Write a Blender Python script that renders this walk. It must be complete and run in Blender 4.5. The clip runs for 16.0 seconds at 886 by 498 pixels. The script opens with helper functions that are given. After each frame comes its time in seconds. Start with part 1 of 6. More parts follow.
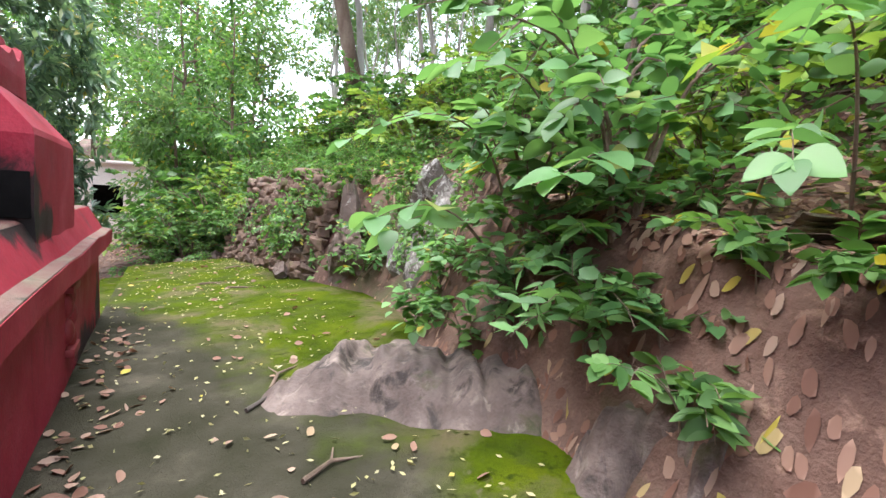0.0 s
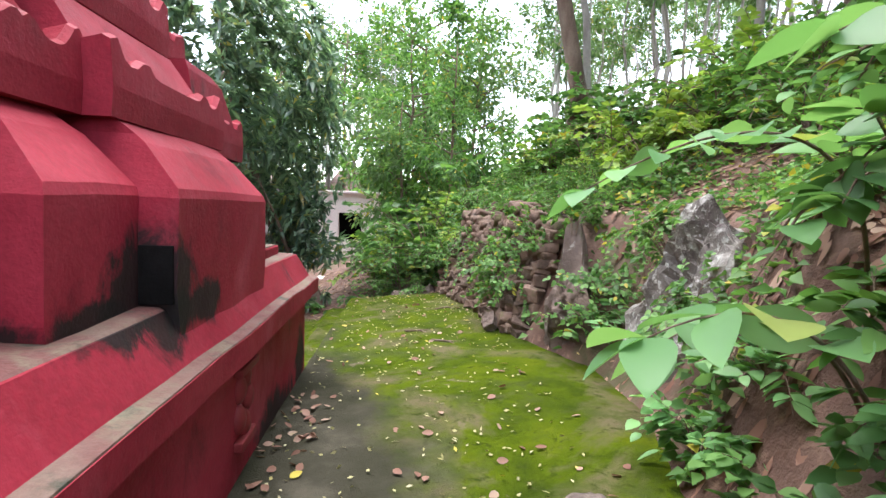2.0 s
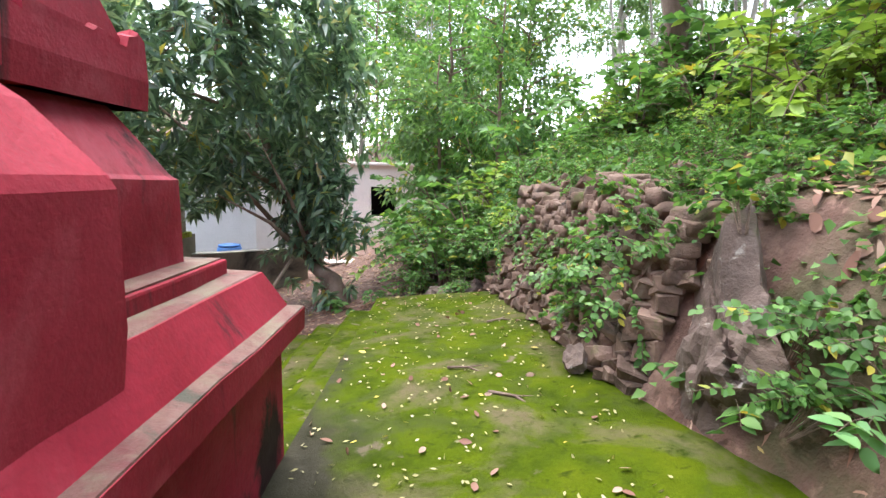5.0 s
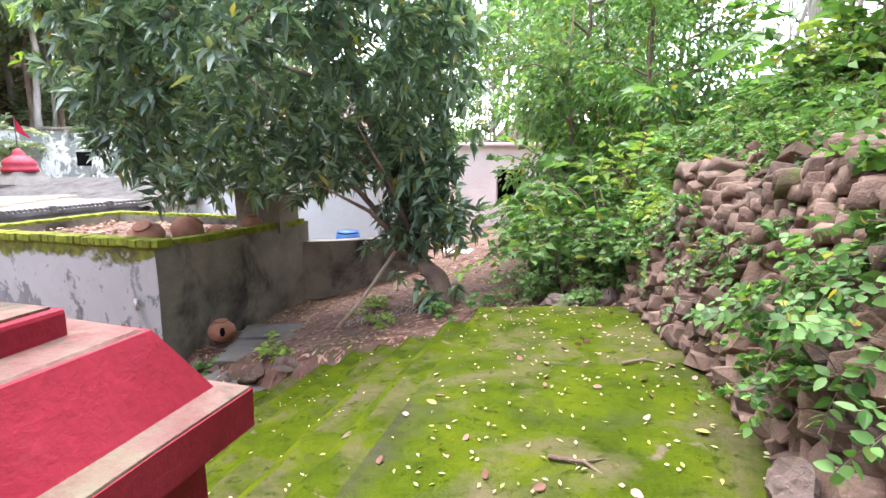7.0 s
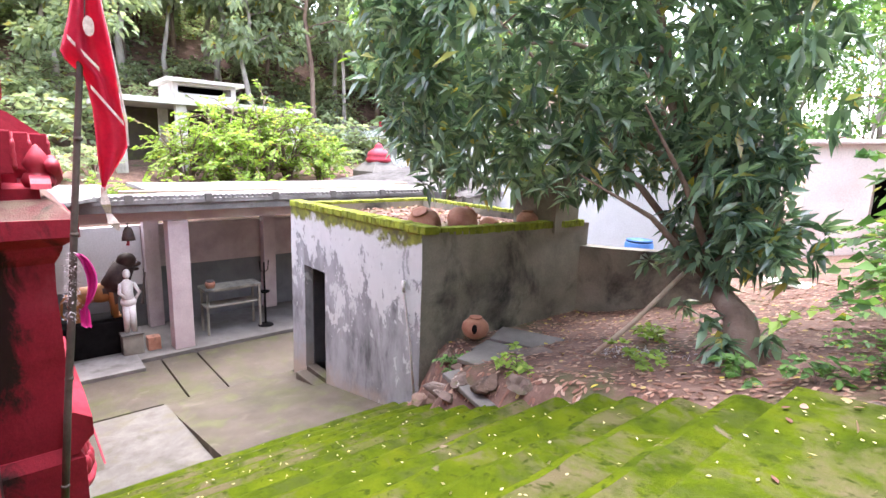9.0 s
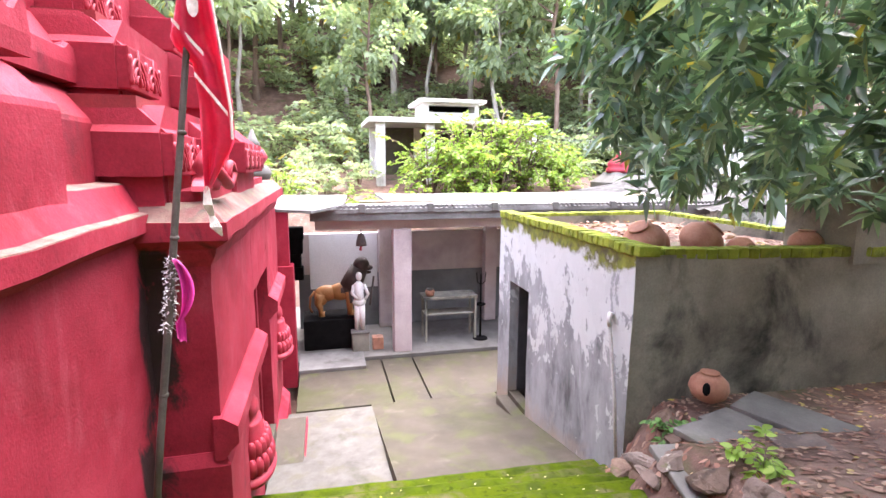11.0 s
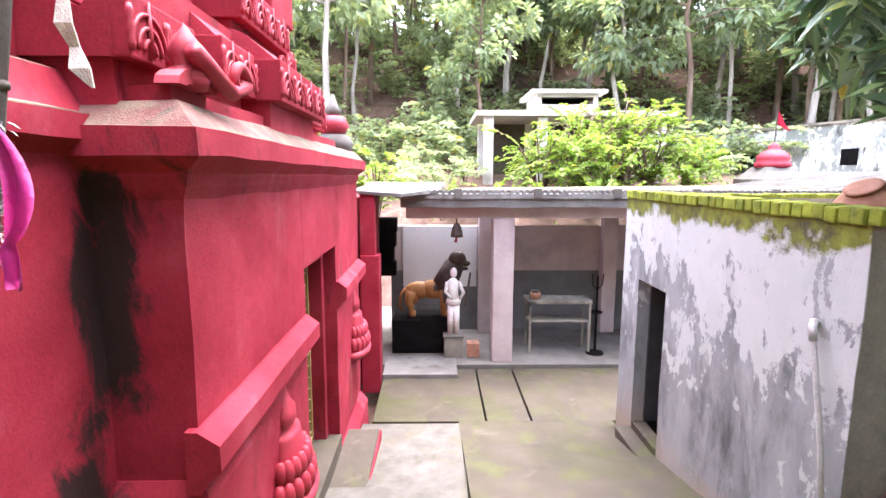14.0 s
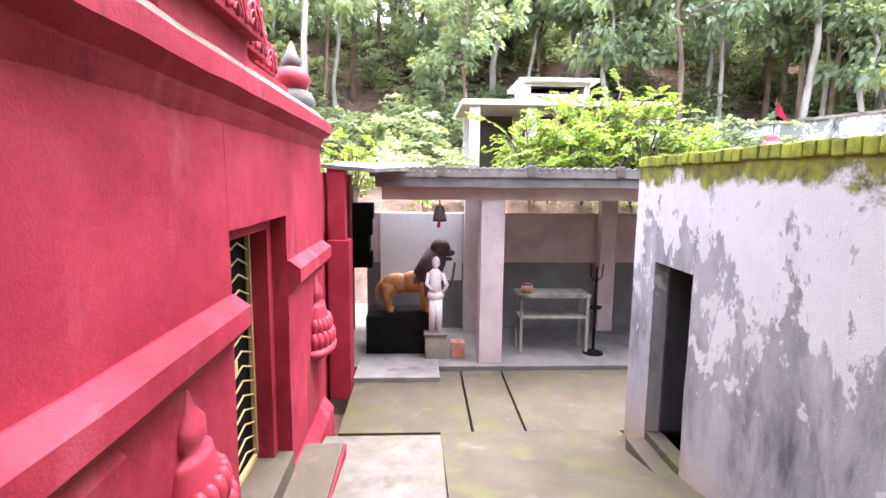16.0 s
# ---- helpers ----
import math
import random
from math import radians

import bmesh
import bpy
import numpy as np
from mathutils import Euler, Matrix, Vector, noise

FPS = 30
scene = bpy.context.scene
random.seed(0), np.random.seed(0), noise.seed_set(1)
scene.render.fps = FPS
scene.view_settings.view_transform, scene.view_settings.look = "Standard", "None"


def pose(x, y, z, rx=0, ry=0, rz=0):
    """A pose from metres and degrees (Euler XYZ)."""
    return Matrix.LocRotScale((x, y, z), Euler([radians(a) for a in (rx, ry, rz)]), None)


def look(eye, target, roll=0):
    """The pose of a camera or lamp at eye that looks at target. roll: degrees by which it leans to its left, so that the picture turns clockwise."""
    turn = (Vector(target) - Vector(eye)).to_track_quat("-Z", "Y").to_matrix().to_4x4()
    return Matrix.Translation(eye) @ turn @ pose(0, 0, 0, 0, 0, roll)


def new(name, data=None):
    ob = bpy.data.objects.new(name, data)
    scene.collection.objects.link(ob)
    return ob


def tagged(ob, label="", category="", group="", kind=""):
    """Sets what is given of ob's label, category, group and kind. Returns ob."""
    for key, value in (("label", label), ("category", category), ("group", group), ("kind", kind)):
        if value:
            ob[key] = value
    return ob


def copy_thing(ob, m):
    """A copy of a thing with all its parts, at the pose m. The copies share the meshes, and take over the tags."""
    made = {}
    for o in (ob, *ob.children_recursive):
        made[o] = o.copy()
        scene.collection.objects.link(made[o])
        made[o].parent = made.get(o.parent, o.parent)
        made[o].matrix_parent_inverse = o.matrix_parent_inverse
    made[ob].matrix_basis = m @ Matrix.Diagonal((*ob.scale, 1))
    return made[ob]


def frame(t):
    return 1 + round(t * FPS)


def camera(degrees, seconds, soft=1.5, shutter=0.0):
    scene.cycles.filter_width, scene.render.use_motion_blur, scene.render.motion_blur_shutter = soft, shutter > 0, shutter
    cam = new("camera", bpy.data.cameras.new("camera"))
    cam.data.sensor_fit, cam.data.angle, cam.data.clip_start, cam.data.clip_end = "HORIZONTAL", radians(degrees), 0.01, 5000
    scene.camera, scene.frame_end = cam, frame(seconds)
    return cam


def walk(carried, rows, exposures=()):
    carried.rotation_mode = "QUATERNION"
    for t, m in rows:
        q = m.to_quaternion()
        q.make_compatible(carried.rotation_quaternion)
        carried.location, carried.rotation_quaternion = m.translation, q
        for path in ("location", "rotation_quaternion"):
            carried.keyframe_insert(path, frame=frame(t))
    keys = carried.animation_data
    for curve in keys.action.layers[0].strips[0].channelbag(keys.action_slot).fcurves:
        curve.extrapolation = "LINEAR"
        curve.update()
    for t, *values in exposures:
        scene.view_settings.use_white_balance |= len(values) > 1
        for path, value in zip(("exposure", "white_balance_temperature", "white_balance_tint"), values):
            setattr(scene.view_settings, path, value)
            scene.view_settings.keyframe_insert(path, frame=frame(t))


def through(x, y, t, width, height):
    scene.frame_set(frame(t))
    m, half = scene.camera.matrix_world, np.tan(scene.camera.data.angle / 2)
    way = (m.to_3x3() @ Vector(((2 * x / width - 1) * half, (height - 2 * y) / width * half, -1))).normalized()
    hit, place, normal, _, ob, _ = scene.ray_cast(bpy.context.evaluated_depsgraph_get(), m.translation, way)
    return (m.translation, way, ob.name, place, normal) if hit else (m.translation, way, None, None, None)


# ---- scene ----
cam = camera(82.2, 16.0)
METRES, EYE, TILT, LEAN, TURN = 10.0, 1.4, 0.0, 0.0, -28.9
ROWS = [
    (0.0, 0.0, 0.0, 0.0, 0.29, -5.58, -2.95),
    (0.5, -0.0053, 0.0284, 0.0019, 8.27, -5.26, -2.16),
    (1.0, -0.011, 0.052, 0.002, 15.28, -4.79, -1.68),
    (1.5, -0.0168, 0.0836, 0.0141, 20.49, -4.07, -2.01),
    (2.0, -0.0274, 0.1065, 0.0201, 24.33, -4.57, -2.24),
    (2.5, -0.0438, 0.1351, 0.0336, 26.89, -5.5, -2.42),
    (3.0, -0.0564, 0.1544, 0.0355, 28.34, -6.27, -2.91),
    (5.5, -0.1327, 0.2964, 0.0231, 29.16, -8.35, -0.58),
    (6.0, -0.1435, 0.3307, 0.023, 33.05, -8.87, -0.57),
    (6.5, -0.152, 0.3626, 0.0238, 37.52, -9.51, -0.49),
    (7.0, -0.1693, 0.3944, 0.0196, 43.81, -10.02, -0.21),
    (7.5, -0.1885, 0.4199, 0.0178, 50.35, -10.09, -0.47),
    (8.0, -0.2072, 0.4488, 0.0132, 58.42, -10.66, -1.25),
    (8.5, -0.2294, 0.4752, 0.0083, 68.61, -11.0, -1.41),
    (9.0, -0.2411, 0.4964, 0.0076, 78.23, -10.5, -1.82),
    (9.5, -0.2597, 0.5159, 0.0038, 86.48, -10.29, -1.68),
    (10.0, -0.2925, 0.5321, 0.0003, 93.64, -10.17, -1.18),
    (12.5, -0.4246, 0.5563, -0.0292, 116.82, -7.52, -0.02),
    (13.0, -0.4504, 0.5452, -0.048, 118.46, -7.14, -0.25),
    (13.5, -0.4817, 0.5344, -0.069, 118.94, -7.67, -0.52),
    (14.0, -0.5024, 0.5209, -0.0692, 118.05, -8.2, -0.11),
    (14.5, -0.5211, 0.5092, -0.0718, 117.49, -8.59, 0.08),
    (15.0, -0.552, 0.5029, -0.0935, 116.79, -8.38, -0.15),
    (15.5, -0.5781, 0.4926, -0.1023, 116.4, -7.88, -0.35),
    (16.0, -0.6073, 0.4737, -0.119, 116.42, -7.69, -0.56),
]
EXPOSURES = [(0.0, 1.92, 6500, 10), (3.0, 1.7, 6500, 10), (5.5, 2.05, 6500, 12), (8.0, 2.5, 6500, 18), (10.0, 2.85, 6500, 20), (12.5, 3.0, 6500, 20), (16.0, 3.0, 6500, 20)]
walk(cam, [(t, pose(0, 0, EYE, TILT, LEAN, TURN) @ pose(METRES * x, METRES * y, METRES * z, 90 + pitch, roll, yaw)) for t, x, y, z, yaw, pitch, roll in ROWS], EXPOSURES)

# ---- light ----
world = bpy.data.worlds.new("overcast sky")
scene.world = world
world.use_nodes = True
wn = world.node_tree
sky = wn.nodes.new("ShaderNodeTexSky")
sky.sky_type, sky.sun_disc = 'NISHITA', False
sky.sun_elevation, sky.sun_rotation = radians(76), radians(-45)
sky.air_density, sky.dust_density = 1.0, 1.0
hsv = wn.nodes.new("ShaderNodeHueSaturation")
hsv.inputs["Saturation"].default_value = 0.5
wn.links.new(sky.outputs[0], hsv.inputs["Color"])
wn.links.new(hsv.outputs[0], wn.nodes["Background"].inputs["Color"])
wn.nodes["Background"].inputs["Strength"].default_value = 0.30
sun = new("sun", bpy.data.lights.new("sun", 'SUN'))
sun.data.energy, sun.data.angle, sun.data.color = 2.3, radians(60), (1.0, 0.97, 0.94)
sun.matrix_world = look((-5, 5, 28), (0, 0, 0))


# ---- materials ----
def ramp(nt, src, stops):
    r = nt.nodes.new("ShaderNodeValToRGB")
    while len(r.color_ramp.elements) < len(stops):
        r.color_ramp.elements.new(0.5)
    for e, (p, c) in zip(r.color_ramp.elements, stops):
        e.position = p
        e.color = (*c, 1) if len(c) == 3 else c
    nt.links.new(src, r.inputs[0])
    return r.outputs[0]


def grey(v):
    return (v, v, v)


def tex(nt, scale, detail=6, rough=0.6, stretch=(1, 1, 1), kind="noise", distort=0.0):
    geo = nt.nodes.new("ShaderNodeNewGeometry")
    mp = nt.nodes.new("ShaderNodeMapping")
    mp.inputs["Scale"].default_value = stretch
    nt.links.new(geo.outputs["Position"], mp.inputs[0])
    if kind == "noise":
        n = nt.nodes.new("ShaderNodeTexNoise")
        n.inputs["Detail"].default_value = detail
        n.inputs["Roughness"].default_value = rough
        n.inputs["Distortion"].default_value = distort
    else:
        n = nt.nodes.new("ShaderNodeTexVoronoi")
    n.inputs["Scale"].default_value = scale
    nt.links.new(mp.outputs[0], n.inputs["Vector"])
    return n.outputs[0]


def mix(nt, fac, a, b, blend='MIX'):
    m = nt.nodes.new("ShaderNodeMix")
    m.data_type, m.blend_type = 'RGBA', blend
    for sock, v in ((m.inputs[0], fac), (m.inputs[6], a), (m.inputs[7], b)):
        if isinstance(v, (int, float)):
            sock.default_value = v
        elif isinstance(v, tuple):
            sock.default_value = (*v, 1)
        else:
            nt.links.new(v, sock)
    return m.outputs[2]


def surface(name, cols, scale=3.0, fine=40.0, rough=0.8, bump=0.3, layers=(), random_tone=0.0, metal=0.0, spec=0.4, stretch=(1, 1, 1)):
    """cols: two or three tones, from low to high noise. layers: (colour, scale, low, high, stretch) stains that cover where their noise is high."""
    m = bpy.data.materials.new(name)
    m.use_nodes = True
    nt = m.node_tree
    b = nt.nodes["Principled BSDF"]
    steps = [(0.3 + 0.4 * i / (len(cols) - 1), c) for i, c in enumerate(cols)]
    c = ramp(nt, tex(nt, scale, stretch=stretch), steps)
    grain = ramp(nt, tex(nt, fine, 4, 0.7), [(0.25, grey(0.72)), (0.75, grey(1.25))])
    c = mix(nt, 0.6, c, grain, 'MULTIPLY')
    for col, sc, lo, hi, st in layers:
        f = ramp(nt, tex(nt, sc, 8, 0.65, st, distort=0.4), [(lo, grey(0)), (hi, grey(1))])
        c = mix(nt, f, c, col)
    if random_tone:
        info = nt.nodes.new("ShaderNodeObjectInfo")
        tone = ramp(nt, info.outputs["Random"], [(0, grey(1 - random_tone)), (1, grey(1 + random_tone))])
        c = mix(nt, 1.0, c, tone, 'MULTIPLY')
    nt.links.new(c, b.inputs["Base Color"])
    rr = ramp(nt, tex(nt, scale * 2.3), [(0.3, grey(max(0, rough - 0.12))), (0.7, grey(min(1, rough + 0.1)))])
    nt.links.new(rr, b.inputs["Roughness"])
    b.inputs["Metallic"].default_value = metal
    b.inputs["Specular IOR Level"].default_value = spec
    bp = nt.nodes.new("ShaderNodeBump")
    bp.inputs["Strength"].default_value = bump
    bp.inputs["Distance"].default_value = 0.02
    h = mix(nt, 0.5, tex(nt, fine * 0.4, 8, 0.7), tex(nt, fine * 2, 3))
    nt.links.new(h, bp.inputs["Height"])
    nt.links.new(bp.outputs[0], b.inputs["Normal"])
    return m


def leafy(name, cols, rough=0.5, through=0.35, yellow=0.02, gloss=0.35):
    """Leaf material: tone from island to island, light passing through the blade."""
    m = bpy.data.materials.new(name)
    m.use_nodes = True
    nt = m.node_tree
    b = nt.nodes["Principled BSDF"]
    geo = nt.nodes.new("ShaderNodeNewGeometry")
    stops = [(0.95 * i / (len(cols) - 1) * (1 - yellow), c) for i, c in enumerate(cols)] + [(1 - yellow * 0.5, (0.42, 0.34, 0.05))]
    c = ramp(nt, geo.outputs["Random Per Island"], stops)
    tone = ramp(nt, tex(nt, 0.9, 3), [(0.3, grey(0.75)), (0.7, grey(1.25))])
    c = mix(nt, 1.0, c, tone, 'MULTIPLY')
    nt.links.new(c, b.inputs["Base Color"])
    b.inputs["Roughness"].default_value = rough
    b.inputs["Specular IOR Level"].default_value = gloss
    tr = nt.nodes.new("ShaderNodeBsdfTranslucent")
    warm = mix(nt, 1.0, c, (1.2, 1.2, 0.7), 'MULTIPLY')
    nt.links.new(warm, tr.inputs["Color"])
    ms = nt.nodes.new("ShaderNodeMixShader")
    ms.inputs[0].default_value = through
    nt.links.new(b.outputs[0], ms.inputs[1])
    nt.links.new(tr.outputs[0], ms.inputs[2])
    nt.links.new(ms.outputs[0], nt.nodes["Material Output"].inputs[0])
    return m


RED = surface("red_limewash", [(0.185, 0.010, 0.019), (0.26, 0.017, 0.034), (0.32, 0.030, 0.05)], 1.3, 30, 0.72, 0.3,
              [((0.38, 0.085, 0.11), 1.7, 0.57, 0.82, (1, 1, 0.5)), ((0.07, 0.010, 0.014), 2.3, 0.60, 0.76, (1, 1, 0.4)), ((0.022, 0.016, 0.016), 0.9, 0.635, 0.70, (1.6, 1.6, 0.35))], spec=0.2)
def soot_at(m, spots):
    """Black drip stains of a ragged outline: (place, spread across, spread in height)."""
    nt = m.node_tree
    b = nt.nodes["Principled BSDF"]
    for at, wide, tall in spots:
        old = b.inputs["Base Color"].links[0].from_socket
        geo = nt.nodes.new("ShaderNodeNewGeometry")
        sub = nt.nodes.new("ShaderNodeVectorMath")
        sub.operation = 'SUBTRACT'
        sub.inputs[1].default_value = at
        nt.links.new(geo.outputs["Position"], sub.inputs[0])
        mul = nt.nodes.new("ShaderNodeVectorMath")
        mul.operation = 'MULTIPLY'
        mul.inputs[1].default_value = (1 / wide, 1 / wide, 1 / tall)
        nt.links.new(sub.outputs[0], mul.inputs[0])
        ln = nt.nodes.new("ShaderNodeVectorMath")
        ln.operation = 'LENGTH'
        nt.links.new(mul.outputs[0], ln.inputs[0])
        add = nt.nodes.new("ShaderNodeMath")
        add.operation = 'SUBTRACT'
        nt.links.new(tex(nt, 4.5, 9, 0.7, (1, 1, 0.5), distort=0.6), add.inputs[0])
        half = nt.nodes.new("ShaderNodeMath")
        half.operation = 'MULTIPLY'
        half.inputs[1].default_value = 0.35
        nt.links.new(ln.outputs["Value"], half.inputs[0])
        nt.links.new(half.outputs[0], add.inputs[1])
        fac = ramp(nt, add.outputs[0], [(0.13, grey(0)), (0.27, grey(0.95))])
        nt.links.new(mix(nt, fac, old, (0.016, 0.013, 0.013)), b.inputs["Base Color"])


soot_at(RED, [((-0.60, 2.93, 1.25), 0.24, 0.22), ((-0.66, 2.65, 1.2), 0.28, 0.08), ((-0.54, 3.15, 1.18), 0.22, 0.09), ((-0.5, 5.1, 0.35), 0.2, 0.25), ((-4.38, 5.36, 0.1), 0.17, 0.7), ((-4.2, 5.3, -1.0), 0.2, 0.7), ((-3.2, 5.3, -1.5), 0.35, 0.3), ((-0.5, 4.4, 0.2), 0.5, 0.2)])
RED_TOP = surface("faded_red_ledge", [(0.12, 0.035, 0.034), (0.14, 0.07, 0.058), (0.155, 0.11, 0.085)], 4, 40, 0.8, 0.6,
                  [((0.15, 0.125, 0.085), 3.0, 0.5, 0.62, (1, 1, 1)), ((0.05, 0.05, 0.035), 5.0, 0.55, 0.66, (1, 1, 1))])
RELIEF = surface("red_relief_paint", [(0.27, 0.015, 0.03), (0.36, 0.032, 0.055)], 3, 30, 0.6, 0.2)
# near-black for black things, and for shade painted into openings
BLACK_AND_SHADE = surface("black_and_shade", [(0.004, 0.0037, 0.0037), (0.010, 0.009, 0.009)], 6, 40, 0.95, 0.3, spec=0.05)
def moss_floor(name, bare):
    """Concrete under moss. bare: bare concrete towards the temple wall, darkened with the tower's painted shade."""
    m = surface(name, [(0.025, 0.041, 0.003), (0.053, 0.078, 0.003), (0.080, 0.102, 0.004)], 2.6, 60, 0.95, 1.0,
                [((0.10, 0.085, 0.045), 1.3, 0.50, 0.62, (1, 1, 1)), ((0.045, 0.060, 0.012), 3.0, 0.52, 0.66, (1, 1, 1)), ((0.026, 0.040, 0.004), 11.0, 0.56, 0.68, (1, 1, 1)), ((0.13, 0.105, 0.07), 2.2, 0.64, 0.69, (1, 1, 1))], spec=0.05, random_tone=0.06)
    if bare:
        nt = m.node_tree
        b = nt.nodes["Principled BSDF"]
        old = b.inputs["Base Color"].links[0].from_socket
        geo = nt.nodes.new("ShaderNodeNewGeometry")
        dot = nt.nodes.new("ShaderNodeVectorMath")
        dot.operation = 'DOT_PRODUCT'
        dot.inputs[1].default_value = (-0.75, -0.20, 0)
        nt.links.new(geo.outputs["Position"], dot.inputs[0])
        add = nt.nodes.new("ShaderNodeMath")
        add.operation = 'ADD'
        nt.links.new(dot.outputs["Value"], add.inputs[0])
        nt.links.new(tex(nt, 1.4, 6), add.inputs[1])
        fac = ramp(nt, add.outputs[0], [(0.0, grey(0)), (0.28, grey(1))])
        sh = nt.nodes.new("ShaderNodeMath")
        sh.operation = 'ADD'
        sh.inputs[1].default_value = 0.62
        nt.links.new(add.outputs[0], sh.inputs[0])
        nt.links.new(sh.outputs[0], fac.node.inputs[0])
        # bare concrete tones, with the tower's shadow painted in as darkness
        bare_shaded = ramp(nt, tex(nt, 3.0, 8), [(0.3, (0.028, 0.028, 0.016)), (0.55, (0.052, 0.048, 0.034)), (0.75, (0.10, 0.088, 0.066))])
        nt.links.new(mix(nt, fac, old, bare_shaded), b.inputs["Base Color"])
    return m


EDGE = surface("worn_step_edge", [(0.026, 0.043, 0.003), (0.054, 0.079, 0.003), (0.081, 0.102, 0.004)], 2.6, 55, 0.95, 0.9, [((0.026, 0.040, 0.004), 9.0, 0.54, 0.66, (1, 1, 1)), ((0.17, 0.13, 0.09), 1.5, 0.62, 0.65, (1, 1, 1))], spec=0.05)
MOSS = moss_floor("mossy_concrete", False)
MOSS_PATH = moss_floor("mossy_path", True)
CONCRETE = surface("damp_concrete", [(0.034, 0.027, 0.018), (0.056, 0.044, 0.031), (0.080, 0.064, 0.048)], 0.9, 50, 0.75, 0.3,
                   [((0.06, 0.062, 0.022), 1.9, 0.53, 0.63, (1, 1, 1)), ((0.055, 0.045, 0.032), 4.5, 0.58, 0.66, (1, 1, 1)), ((0.05, 0.05, 0.018), 0.8, 0.50, 0.68, (1, 1, 1)), ((0.115, 0.098, 0.076), 2.5, 0.60, 0.75, (1, 1, 1))])
PALE = surface("pale_cement", [(0.085, 0.078, 0.07), (0.12, 0.11, 0.10), (0.155, 0.145, 0.132)], 2, 50, 0.8, 0.2,
               [((0.10, 0.095, 0.07), 2.0, 0.58, 0.72, (1, 1, 1))])
PINKWASH = surface("pink_whitewash", [(0.36, 0.285, 0.28), (0.45, 0.365, 0.355), (0.51, 0.43, 0.415)], 1.5, 40, 0.8, 0.2,
                   [((0.30, 0.26, 0.24), 1.6, 0.6, 0.78, (1, 1, 0.5))])
WHITEWASH = surface("stained_whitewash", [(0.66, 0.69, 0.65), (0.77, 0.80, 0.76)], 2, 40, 0.85, 0.3,
                    [((0.25, 0.27, 0.25), 1.3, 0.48, 0.53, (1, 1, 0.75)), ((0.30, 0.30, 0.27), 7.0, 0.56, 0.61, (1, 1, 0.8)), ((0.085, 0.09, 0.08), 3.5, 0.56, 0.66, (1, 1, 0.4)), ((0.77, 0.79, 0.75), 2.4, 0.57, 0.585, (1, 1, 0.9))])
def top_moss(m, level, depth):
    """Moss that has crept down from the parapet at that height, in a ragged edge."""
    nt = m.node_tree
    b = nt.nodes["Principled BSDF"]
    old = b.inputs["Base Color"].links[0].from_socket
    geo = nt.nodes.new("ShaderNodeNewGeometry")
    sep = nt.nodes.new("ShaderNodeSeparateXYZ")
    nt.links.new(geo.outputs["Position"], sep.inputs[0])
    mr = nt.nodes.new("ShaderNodeMapRange")
    mr.inputs["From Min"].default_value, mr.inputs["From Max"].default_value = level - depth, level
    mr.inputs["To Min"].default_value, mr.inputs["To Max"].default_value = -0.2, 0.42
    nt.links.new(sep.outputs["Z"], mr.inputs["Value"])
    add = nt.nodes.new("ShaderNodeMath")
    add.operation = 'ADD'
    nt.links.new(mr.outputs[0], add.inputs[0])
    nt.links.new(tex(nt, 2.2, 9, 0.7), add.inputs[1])
    fac = ramp(nt, add.outputs[0], [(0.66, grey(0)), (0.76, grey(1))])
    green = ramp(nt, tex(nt, 7, 6), [(0.35, (0.07, 0.065, 0.03)), (0.5, (0.13, 0.14, 0.02)), (0.7, (0.22, 0.25, 0.03))])
    nt.links.new(mix(nt, fac, old, green), b.inputs["Base Color"])


